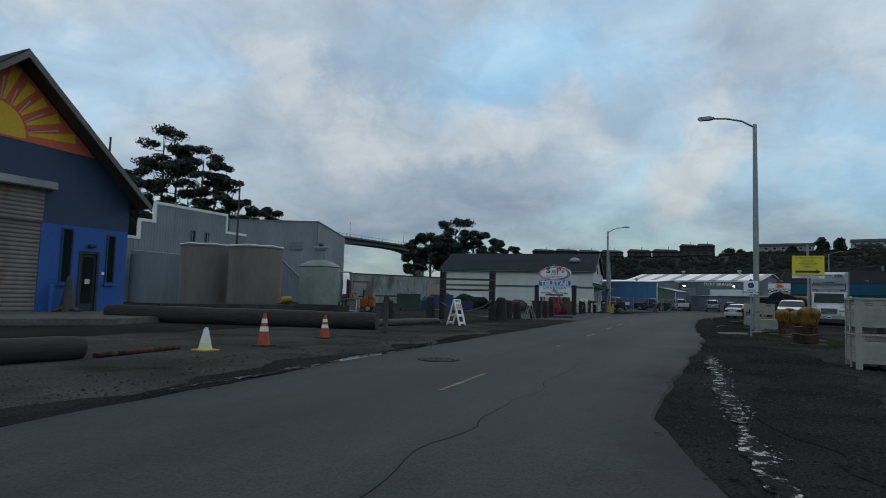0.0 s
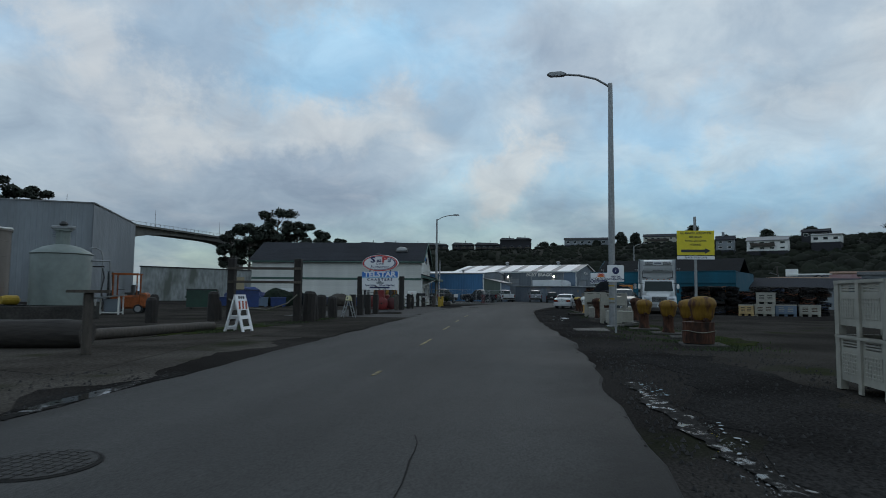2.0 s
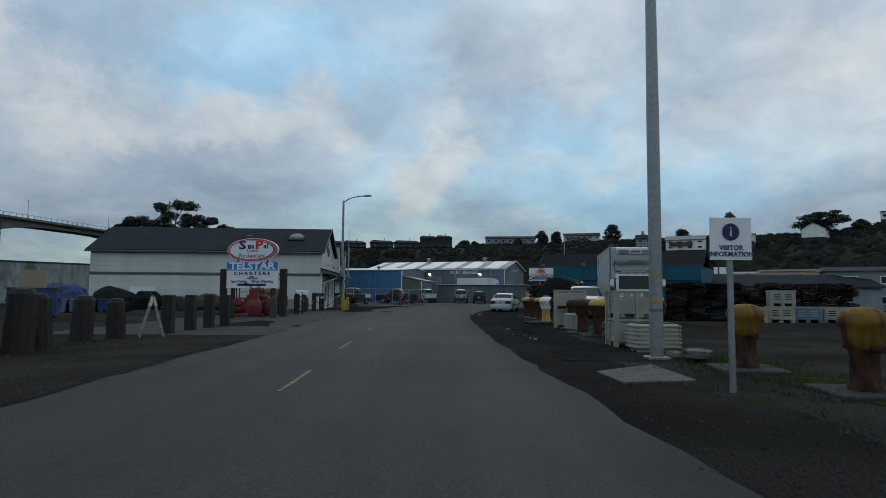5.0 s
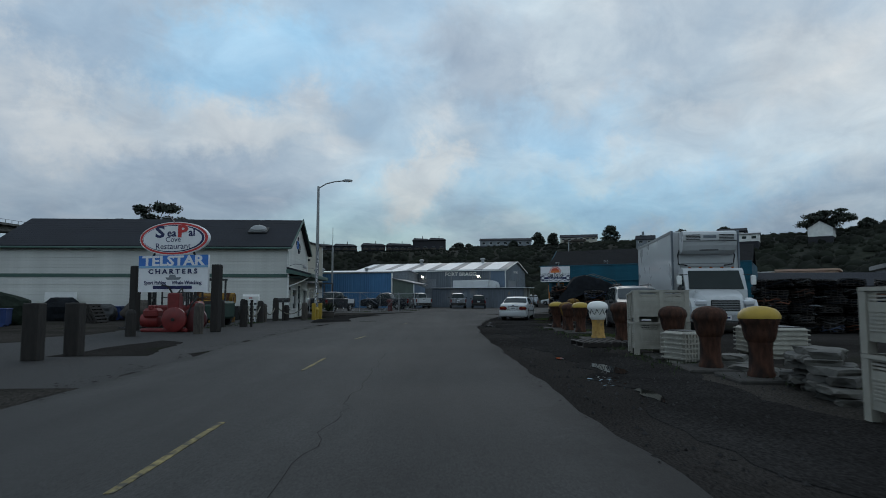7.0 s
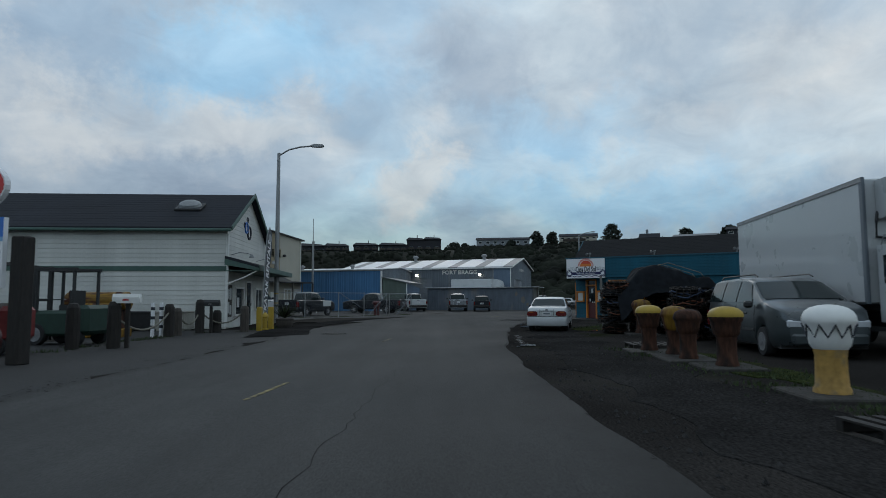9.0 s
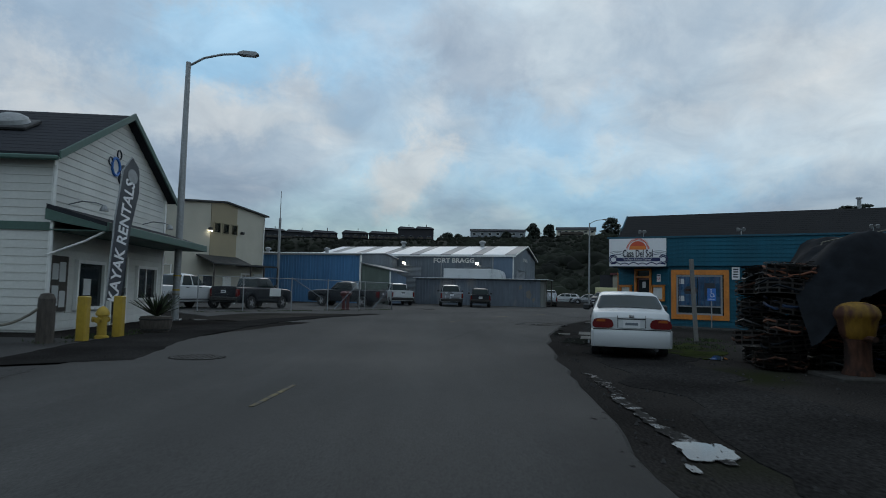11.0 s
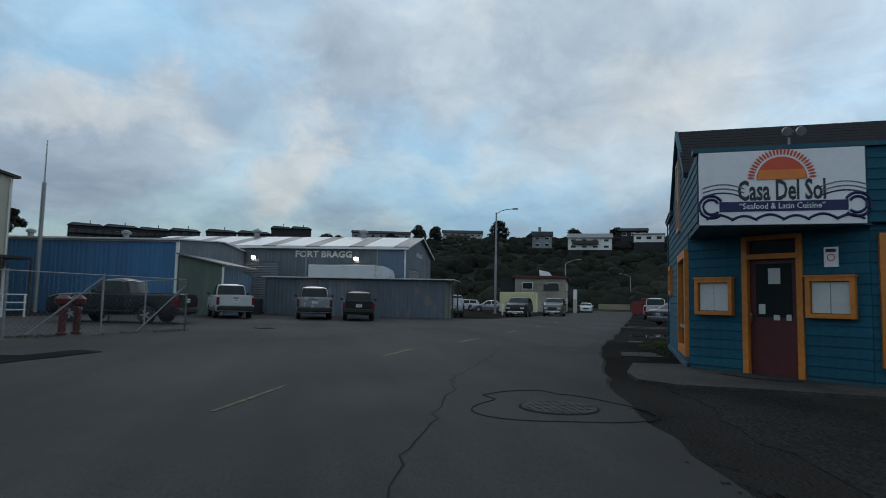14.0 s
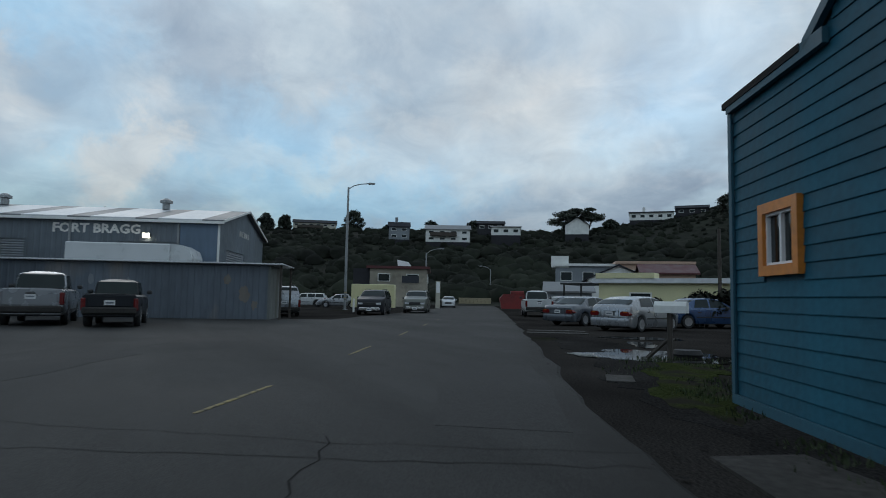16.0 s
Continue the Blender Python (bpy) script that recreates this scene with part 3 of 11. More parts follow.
RIGHT = [(-30, -24), (-12, -9.4), (2.0, 0.9), (3.77, 2.11), (4.5, 3.06), (5.55, 3.96), (7.37, 5.1), (11, 7.2), (14.2, 9.0), (17, 10.6), (19.1, 11.9), (21.4, 13.4), (26.1, 16.6), (29.5, 18.9), (33.6, 21.4), (39.6, 25.1), (46.7, 29.2),
         (51.5, 31.3), (56, 33.2), (60.9, 35.0), (67.15, 36.5), (73.5, 37.1), (77, 37.36), (90, 37.45), (116, 37.8), (150, 38.5), (195, 40)]
LEFT = [(-36, -14.5), (-14, -2.6), (0.1, 6.4), (1.6, 7.5), (5, 10.0), (10, 13.4), (16, 17.4), (20.9, 20.6), (28, 25.4), (37, 31.6), (45, 36.0), (51.3, 40.4), (58.7, 43.2), (64, 45.2),
        (71, 47.3), (77.5, 47.5), (90, 47.5), (116, 46.0), (150, 45.5), (195, 46)]


def along(points, count):
    """Even steps along a line of points."""
    seg = [math.dist(a, b) for a, b in zip(points, points[1:])]
    total, out = sum(seg), []
    for i in range(count):
        d = total * i / (count - 1)
        for k, s in enumerate(seg):
            if d <= s or k == len(seg) - 1:
                u = min(1.0, d / s)
                out.append((points[k][0] + u * (points[k + 1][0] - points[k][0]), points[k][1] + u * (points[k + 1][1] - points[k][1])))
                break
            d -= s
    return out


def strip(name, left, right, z, mat, count, rag, label, cat, seed=0.0, steps=(0.0, 0.5, 1.0), verge=(0.0, 0.0)):
    """A ragged-edged sheet between two lines."""
    a, b = along(left, count), along(right, count)
    bm = bmesh.new()
    dirt = bm.verts.layers.float.new("verge")
    rows = []
    for i, (p, q) in enumerate(zip(a, b)):
        n1 = noise.noise((p[0] * 0.55, p[1] * 0.55, seed)) + 0.5 * noise.noise((p[0] * 1.9, p[1] * 1.9, seed))
        n2 = noise.noise((q[0] * 0.55, q[1] * 0.55, seed + 5)) + 0.5 * noise.noise((q[0] * 1.9, q[1] * 1.9, seed + 5))
        d = Vector((p[0] - q[0], p[1] - q[1])).normalized()
        p, q = Vector(p) + d * n1 * rag, Vector(q) - d * n2 * rag
        row = [bm.verts.new((p.x, p.y, z - 0.03))]
        for u in steps:
            row.append(bm.verts.new((p.x + (q.x - p.x) * (0.006 + 0.988 * u), p.y + (q.y - p.y) * (0.006 + 0.988 * u), z)))
        row.append(bm.verts.new((q.x, q.y, z - 0.03)))
        wide = (q - p).length
        for v, u in zip(row, (0.0, *steps, 1.0)):
            v[dirt] = max(0.0, verge[0] * (1 - u * wide / 0.7), verge[1] * (1 - (1 - u) * wide / 1.3))
        rows.append(row)
    for r, s in zip(rows, rows[1:]):
        for k in range(len(r) - 1):
            bm.faces.new((r[k], r[k + 1], s[k + 1], s[k]))
    bmesh.ops.recalc_face_normals(bm, faces=bm.faces[:])
    if sum(f.normal.z for f in bm.faces) < 0:
        bmesh.ops.reverse_faces(bm, faces=bm.faces[:])
    return tagged(part(name, bm, mat), label, cat, kind="structure")


road = strip("road", LEFT, RIGHT, 0.03, M_ASPHALT, 420, 0.15, "worn grey asphalt harbour road with ragged edges", "road", steps=(0, 0.025, 0.05, 0.075, 0.1, 0.3, 0.5, 0.7, 0.84, 0.87, 0.9, 0.93, 0.96, 0.98, 1), verge=(0.55, 0.8))
for name_, a, b in (("road_shoulder", 1, 10), ("road_shoulder_east", 12, 24)):
    strip(name_, [(x + 0.5, y - 0.75) for x, y in RIGHT[a:b]], [(x + 1.25, y - 2.3) for x, y in RIGHT[a:b]], 0.010, M_WET, 40 + 12 * (b - a), 0.6, "wet dark broken asphalt shoulder", "shoulder", 9.0)
strip("yard_dirt", [(x + 0.9, y - 1.5) for x, y in RIGHT[4:15]], [(x + 9, y - 12.5) for x, y in RIGHT[4:15]], 0.005, M_YARD, 120, 0.9, "damp packed brown dirt and fine gravel", "ground", 21.0)
strip("road_shoulder_north", [(x - 0.25, y + 0.38) for x, y in LEFT[1:6]], [(x - 0.05, y + 0.05) for x, y in LEFT[1:6]], 0.010, M_WET, 160, 0.28, "wet dark broken asphalt shoulder", "shoulder", 15.0)
strip("verge_dirt", [(x - 4.0, y + 6.5) for x, y in LEFT[1:8]], [(x - 0.4, y + 0.6) for x, y in LEFT[1:8]], 0.006, M_VERGE, 150, 0.7, "damp packed brown dirt beside the road", "ground", 27.0)
strip("side_apron", [(x - 3.6, y + 5.4) for x, y in LEFT[8:12]], [(x - 0.05, y + 0.05) for x, y in LEFT[8:12]], 0.009, M_PATCH, 80, 0.5, "worn dark asphalt apron beside the road", "paving", 33.0)
strip("north_yard", [(5.5, 33.5), (12, 48), (28, 66)], [(17.6, 24.2), (27.5, 31.5), (46, 42.5)], 0.004, M_YARD, 60, 0.5, "worn damp paving of the harbour yard", "paving", 51.0)
strip("road_shoulder_shop", [(46.4, 38.3), (49.2, 40.7), (52.2, 42.4), (55.6, 44.4), (59.4, 45.9), (63.6, 46.9), (68.4, 47.3)], [(48.4, 37.4), (49.9, 38.6), (51.6, 40.2), (54.1, 41.75), (57.7, 43.8), (62.4, 45.45), (68.3, 46.7)], 0.0345, M_WET, 130, 0.14, "dark wet gravel washed over the road edge", "shoulder", 61.0)
strip("verge_gravel", [(x - 2.6, y + 4.0) for x, y in LEFT[6:9]], [(x - 0.1, y + 0.1) for x, y in LEFT[6:9]], 0.0105, M_YARD, 60, 0.35, "damp dark dirt round the timber posts", "ground", 71.0)
strip("apron_wet_patch", [(30.2, 30.4), (31.6, 31.6), (33.2, 32.4), (34.5, 32.9)], [(31.3, 28.9), (32.3, 29.8), (33.3, 30.8), (34.4, 32.0)], 0.0125, M_GRAVEL, 40, 0.3, "dark wet broken patch beside the road", "paving", 44.0)
strip("yard_wet_patch", [(57.5, 47.5), (60.5, 49.6), (63.4, 50.6), (66.5, 48.4)], [(58.3, 43.9), (61.0, 44.9), (63.5, 45.9), (67.3, 46.7)], 0.0265, M_YARD, 50, 0.25, "dark wet patch of asphalt beside the road", "paving", 2.0)
strip("yard_paving", [(58, 45.5), (64, 60), (70, 66), (84, 66), (98, 62)], [(60, 42), (70, 45), (80, 45.5), (90, 46), (101, 44)], 0.022, M_ASPHALT, 60, 0.2, "worn grey asphalt yard beside the road", "paving", 3.0)

DASHES = [((4.52, 6.4), (6.16, 7.52)), ((11.38, 11.12), (11.82, 11.4)), ((15.75, 14.02), (17.46, 15.12)), ((20.9, 17.5), (22.6, 18.6)), ((25.53, 20.6), (27.34, 21.77)), ((30.91, 24.14), (32.71, 25.25)),
          ((37.5, 28.37), (38.9, 29.05)), ((46.73, 33.02), (48.02, 33.66)), ((63.78, 40.29), (65.74, 40.69)), ((70.5, 41.38), (72.6, 41.55)),
          ((75.73, 41.37), (77.69, 41.34)), ((82.18, 41.41), (84.43, 41.45)), ((88.81, 41.47), (91.12, 41.55)), ((95.6, 41.6), (97.8, 41.65)), ((102.4, 41.7), (104.4, 41.75))]
for (ax, ay), (bx, by) in DASHES:
    d = Vector((bx - ax, by - ay))
    bm = prism([(0, -0.028), (d.length * 0.33, -0.033), (d.length, -0.025), (d.length, 0.03), (d.length * 0.6, 0.033), (0, 0.027)], "z", 0.0, 0.005)
    tagged(part("lane_dash", bm, M_LINE_OLD if 40 < ax < 66 or ax > 100 else M_LINE, None, "", turned(ax, ay, math.degrees(math.atan2(d.y, d.x)), 0.0305)), "worn yellow centre dash painted on asphalt", "road marking", "centre line", "structure")


def gable_walls(parent, name, x0, x1, y0, y1, z0, eave, ridge, t, mat, ends=(True, True), along_y=True):
    """Four walls of a gabled house; the ridge runs along y, or along x."""
    xm, ym = (x0 + x1) / 2, (y0 + y1) / 2
    if along_y:
        part(name, box(x0, x0 + t, y0 + t, y1 - t, z0, eave), mat, parent)
        part(name, box(x1 - t, x1, y0 + t, y1 - t, z0, eave), mat, parent)
        for a in ((y0, y0 + t), (y1 - t, y1)):
            part(name, prism([(x0, z0), (x1, z0), (x1, eave), (xm, ridge), (x0, eave)], "y", *a), mat, parent)
    else:
        part(name, box(x0 + t, x1 - t, y0, y0 + t, z0, eave), mat, parent)
        part(name, box(x0 + t, x1 - t, y1 - t, y1, z0, eave), mat, parent)
        for a in ((x0, x0 + t), (x1 - t, x1)):
            part(name, prism([(y0, z0), (y1, z0), (y1, eave), (ym, ridge), (y0, eave)], "x", *a), mat, parent)


def gable_roof(parent, x0, x1, y0, y1, eave, ridge, over, th, mat, along_y=True, side=0.2):
    """Two roof slabs with overhang."""
    if along_y:
        xm, a, b = (x0 + x1) / 2, y0 - side, y1 + side
        s = (ridge - eave) / (xm - x0)
        part("roof", prism([(x0 - over, eave - s * over), (xm, ridge), (xm, ridge + th), (x0 - over, eave - s * over + th)], "y", a, b), mat, parent)
        part("roof", prism([(x1 + over, eave - s * over), (xm + 0.004, ridge), (xm + 0.004, ridge + th), (x1 + over, eave - s * over + th)], "y", a, b), mat, parent)
    else:
        ym, a, b = (y0 + y1) / 2, x0 - side, x1 + side
        s = (ridge - eave) / (ym - y0)
        part("roof", prism([(y0 - over, eave - s * over), (ym, ridge), (ym, ridge + th), (y0 - over, eave - s * over + th)], "x", a, b), mat, parent)
        part("roof", prism([(y1 + over, eave - s * over), (ym + 0.004, ridge), (ym + 0.004, ridge + th), (y1 + over, eave - s * over + th)], "x", a, b), mat, parent)

# ---- buildings ----
BOARDS = {}


def board_mesh(length, pitch, mat):
    key = (round(length, 2), pitch, mat.name)
    if key not in BOARDS:
        bm = prism([(0.0, 0.0), (-0.02, 0.0), (-0.022, 0.008), (-0.008, pitch - 0.001), (0.0, pitch - 0.001)], "x", 0.0, length)
        BOARDS[key] = mesh_of("plank", bm, mat)
    return BOARDS[key]


def siding(wall, m, z0, z1, pitch, mat, span, openings=()):
    """Overlapping boards on a wall whose outer face is y = 0 of m, looking along -y. span(z) gives the ends; openings are x0, x1, z0, z1."""
    z = z0
    while z < z1 - 0.02:
        mid = z + pitch / 2
        lo, hi = span(mid)
        cuts = sorted((max(lo, a), min(hi, b)) for a, b, c, d in openings if c < mid < d and b > lo and a < hi)
        runs, at = [], lo
        for a, b in cuts:
            runs.append((at, a))
            at = max(at, b)
        runs.append((at, hi))
        for a, b in runs:
            if b - a > 0.08:
                ob = new("plank", board_mesh(b - a, pitch, mat))
                ob.parent = wall
                ob.matrix_basis = m @ pose(a, 0, z)
        z += pitch


def wall_with_holes(name, parent, m, length, z0, z1, t, holes, mat, label=""):
    """An upright slab along x of m from 0 to length, outer face y = 0, with rectangular holes x0, x1, z0, z1 cut through."""
    xs = sorted({0.0, length, *[h[0] for h in holes], *[h[1] for h in holes]})
    zs = sorted({z0, z1, *[h[2] for h in holes], *[h[3] for h in holes]})
    bm = bmesh.new()
    for a, b in zip(xs, xs[1:]):
        for c, d in zip(zs, zs[1:]):
            if not any(h[0] < (a + b) / 2 < h[1] and h[2] < (c + d) / 2 < h[3] for h in holes):
                box(a, b, 0, t, c, d, bm)
    return part(name, bm, mat, parent, label, m)


def window(parent, m, w, h, frame_mat, fw=0.08, proud=0.04, mullions=0, glass=None, label=""):
    """A framed window whose lower left corner is the origin of m, outside towards -y."""
    f = part("window", box(0, w, -proud, 0.05, 0, fw, box(0, w, -proud, 0.05, h - fw, h, box(0, fw, -proud, 0.05, fw, h - fw, box(w - fw, w, -proud, 0.05, fw, h - fw)))), frame_mat, parent, label, m)
    part("pane", box(fw, w - fw, 0.02, 0.035, fw, h - fw), glass or M_GLASS, f)
    for i in range(mullions):
        x = fw + (w - 2 * fw) * (i + 1) / (mullions + 1)
        part("mullion", box(x - 0.02, x + 0.02, -0.005, 0.04, fw, h - fw), frame_mat, f)
    return f


def ribbed(name, parent, m, length, z0, z1, mat, pitch=0.3, t=0.12, top=None, label="", holes=()):
    """Ribbed metal sheet wall along x of m, outer face towards -y; top(x) gives its upper edge; holes are x0, x1, z0, z1."""
    bm = bmesh.new()
    top = top or (lambda x: z1)
    xs = [0.0]
    while xs[-1] < length - 1e-3:
        for d in (0.0, 0.04, 0.1, 0.14):
            if xs[-1] < length:
                xs.append(min(length, (len(xs) // 4) * pitch + d + 0.001))
        xs.append(min(length, (len(xs) // 4 + 1) * pitch))
    xs = sorted(set(round(x, 4) for x in xs if x <= length))
    if xs[-1] < length:
        xs.append(length)

    def y_of(x):
        u = (x % pitch)
        return -0.03 if 0.03 < u < 0.12 else 0.0

    for a, b in zip(xs, xs[1:]):
        zs = sorted({z0, *[h[2] for h in holes], *[h[3] for h in holes]})
        zs = [z for z in zs if z < top((a + b) / 2)]
        for i, c in enumerate(zs):
            d0, d1 = (zs[i + 1], zs[i + 1]) if i + 1 < len(zs) else (top(a), top(b))
            if any(h[0] < (a + b) / 2 < h[1] and h[2] < (c + min(d0, d1)) / 2 < h[3] for h in holes):
                continue
            vs = [bm.verts.new(p) for p in ((a, y_of(a), c), (b, y_of(b), c), (b, y_of(b), d1), (a, y_of(a), d0))]
            bm.faces.new(vs)
    bmesh.ops.remove_doubles(bm, verts=bm.verts[:], dist=0.0005)
    geo = bmesh.ops.extrude_face_region(bm, geom=bm.faces[:])
    for v in [g for g in geo["geom"] if isinstance(g, bmesh.types.BMVert)]:
        v.co.y = t
    bmesh.ops.recalc_face_normals(bm, faces=bm.faces[:])
    return part(name, bm, mat, parent, label, m)


def rollup(parent, m, w, h, mat, slat=0.14):
    d = part("rollup_door", box(0, w, 0.0, 0.05, 0, h), mat, parent, "", m)
    z = 0.0
    while z < h - 0.02:
        part("slat", prism([(0.0, z + 0.01), (-0.03, z + slat * 0.35), (-0.03, z + slat * 0.65), (0.0, z + slat - 0.01)], "x", 0.02, w - 0.02), mat, d)
        z += slat
    return d


def shingle_rows(parent, poly_fn, rows, th, mat):
    """Courses of roofing: poly_fn(u0, u1) gives the four corners of a course from eave (0) to ridge (1)."""
    for i in range(rows):
        a, b, c, d = [Vector(p) for p in poly_fn(i / rows, (i + 1) / rows)]
        n = (b - a).cross(d - a).normalized()
        bm = bmesh.new()
        vs = [bm.verts.new(p) for p in (a + n * th, b + n * th, c + n * 0.004, d + n * 0.004, a, b)]
        bm.faces.new((vs[0], vs[1], vs[2], vs[3]))
        bm.faces.new((vs[4], vs[5], vs[1], vs[0]))
        part("shingle_course", bm, mat, parent)


# the restaurant and kayak shop: white boards, dark roof, green trim
def make_restaurant():
    L, W, E, R = 17.0, 7.6, 4.42, 6.36
    th = thing("restaurant_building", turned(50.6, 44.2, 34.3), "long white clapboard shop with green trim and dark shingle roof", "building")
    w = part("wall", box(0, 0.15, 0.15, L - 0.15, 0, E), M_SIDING_W, th)
    siding(w, pose(0, L, 0, 0, 0, -90), 0.05, E - 0.2, 0.2, M_SIDING_W, lambda z: (0, L), [(0, L, 2.5, 2.7)])
    g = part("wall", prism([(0, 0), (W, 0), (W, E), (W / 2, R), (0, E)], "y", 0, 0.15), M_SIDING_W, th)
    s = (R - E) / (W / 2)
    holes = [(0.05, 0.95, 0.45, 1.95), (1.3, 2.9, 0.5, 1.85), (3.4, 4.45, 0.0, 2.1), (5.2, 6.9, 0.7, 1.85)]
    siding(g, pose(0, 0, 0), 0.05, R - 0.1, 0.2, M_SIDING_W, lambda z: (max(0.0, (z - E) / s), min(W, W - (z - E) / s)), holes + [(0, W, 2.68, 2.98)])
    part("wall", box(W - 0.15, W, 0.15, L - 0.15, 0, E), M_SIDING_W, th)
    part("wall", prism([(0, 0), (W, 0), (W, E), (W / 2, R), (0, E)], "y", L - 0.15, L), M_SIDING_W, th)
    gable_roof(th, 0, W, 0, L, E, R, 0.3, 0.1, M_SHINGLE, side=0.28)
    for side_x in (-1, 1):
        x_e, x_r = (-0.3, W / 2) if side_x < 0 else (W + 0.3, W / 2)
        ze = E - s * 0.3 + 0.1
        course = (lambda u0, u1, x_e=x_e, x_r=x_r, ze=ze: ((x_e + (x_r - x_e) * u0, L + 0.28, ze + (R + 0.1 - ze) * u0), (x_e + (x_r - x_e) * u0, -0.28, ze + (R + 0.1 - ze) * u0),
                  (x_e + (x_r - x_e) * u1, -0.28, ze + (R + 0.1 - ze) * u1), (x_e + (x_r - x_e) * u1, L + 0.28, ze + (R + 0.1 - ze) * u1)))
        if side_x > 0:
            fn = course
            course = lambda u0, u1, fn=fn: [fn(u0, u1)[k] for k in (1, 0, 3, 2)]
        shingle_rows(th, course, 14, 0.008, M_SHINGLE)
    part("belt_trim", box(-0.05, 0.0, -0.03, L, 2.5, 2.7), M_GREEN_T, th, "green belt board")
    part("gutter", box(-0.42, -0.3, -0.28, L + 0.28, E - 0.24, E - 0.12, bevel=0.03), M_GREEN_T, th, "green gutter")
    for x in (-0.03, W - 0.12):
        part("corner_board", box(x, x + 0.15, -0.045, -0.005, 0, E - 0.1), M_WHITE, th)
    for a, b in (((-0.32, E - 0.2), (W / 2, R - 0.02)), ((W + 0.32, E - 0.2), (W / 2, R - 0.02))):
        part("bargeboard", prism([a, b, (b[0], b[1] + 0.2), (a[0], a[1] + 0.2)], "y", -0.33, -0.285), M_GREEN_T, th, "dark green bargeboard")
    # porch roof over the gable end
    part("porch_roof", prism([(0.0, 3.02), (-1.45, 2.62), (-1.45, 2.72), (0.0, 3.14)], "x", -0.2, W + 0.25), M_SHINGLE, th, "shingled porch roof")
    part("porch_fascia", box(-0.22, W + 0.27, -1.5, -1.452, 2.5, 2.73, bevel=0.01), M_GREEN_T, th, "green fascia board")
    for x in (-0.2, W + 0.2):
        part("porch_end", prism([(0.0, 2.75), (0.0, 3.02), (-1.45, 2.62), (-1.45, 2.5)], "x", x - 0.03, x + 0.02), M_GREEN_T, th)
    # dark trim colour on the soffit stands for the shade under the porch
    part("soffit", box(-0.15, W + 0.15, -1.44, -0.03, 2.5, 2.53), M_GREEN_T, th)
    part("bracket", tube([(-0.1, -0.05, 1.9), (-0.1, -0.9, 2.25), (-0.1, -1.35, 2.5)], 0.03), M_WHITE, th)
    # openings
    part("notice_board", box(0.1, 0.9, -0.06, -0.028, 0.5, 1.9), M_WOOD, th, "wooden notice board with papers")
    for x, z, a, b in ((0.15, 1.3, 0.28, 0.4), (0.48, 1.25, 0.3, 0.5), (0.16, 0.65, 0.3, 0.5), (0.52, 0.6, 0.28, 0.42)):
        part("paper", box(x, x + a, -0.066, -0.061, z, z + b), M_PAPER, th)
    window(th, pose(1.3, -0.06, 0.5), 1.6, 1.35, M_WHITE, 0.09, 0.06, 0, M_GLASS, "shop window with dark glass")
    part("poster", box(1.75, 2.15, -0.062, -0.05, 0.9, 1.35), M_PAPER, th)
    window(th, pose(5.2, -0.06, 0.7), 1.7, 1.15, M_WHITE, 0.09, 0.06, 1)
    d = part("door", box(3.45, 4.4, -0.045, -0.003, 0.04, 2.08), M_INK, th, "dark glazed shop door")
    part("door_frame", box(3.35, 3.45, -0.09, 0.05, 0, 2.18, box(4.4, 4.5, -0.09, 0.05, 0, 2.18, box(3.45, 4.4, -0.09, 0.05, 2.08, 2.18))), M_WHITE, th)
    part("pane", box(3.58, 4.27, -0.055, -0.0455, 0.3, 1.95), M_GLASS, d)
    part("handle", box(4.3, 4.36, -0.1, -0.045, 0.95, 1.1), M_CHROME, d)
    # roof light, swan-neck lamps, wall emblem
    sl = part("roof_light", box(-0.45, 0.45, -0.6, 0.6, 0, 0.12, bevel=0.03), M_BLACK, th, "domed roof light", pose(1.9, 2.2, 5.5, 0, -27, 0))
    part("dome", lathe([(0.5, 0.0), (0.46, 0.12), (0.3, 0.22), (0.1, 0.27)], 14), M_GALV, sl, "", pose(0, 0, 0.12) @ Matrix.Diagonal((0.8, 1.05, 1, 1)), True)
    for x in (0.8, 5.6):
        lamp = part("wall_lamp", tube([(x, 0, 3.25), (x, -0.35, 3.35), (x, -0.7, 3.32), (x, -0.9, 3.25)], 0.018, 6), M_GALV, th)
        part("lamp_head", lathe([(0.04, 0.0), (0.1, -0.1), (0.11, -0.16)], 10), M_GALV, lamp, "", pose(x, -0.9, 3.27))
    for x, z, r, mt in ((3.3, 4.75, 0.3, M_BLUESIGN), (3.85, 4.55, 0.36, M_INK), (3.5, 5.15, 0.16, M_INK), (2.95, 4.85, 0.14, M_INK)):
        ring = tube([(x + r * 0.86 * math.cos(a), -0.04, z + r * 0.86 * math.sin(a)) for a in (2 * math.pi * k / 24 for k in range(25))], r * 0.14, 6)
        part("emblem_ring", ring, mt, th)
    part("downpipe", tube([(-0.08, -0.1, 4.1), (-0.08, -0.1, 0.1)], 0.045, 8), M_WHITE, th)


make_restaurant()


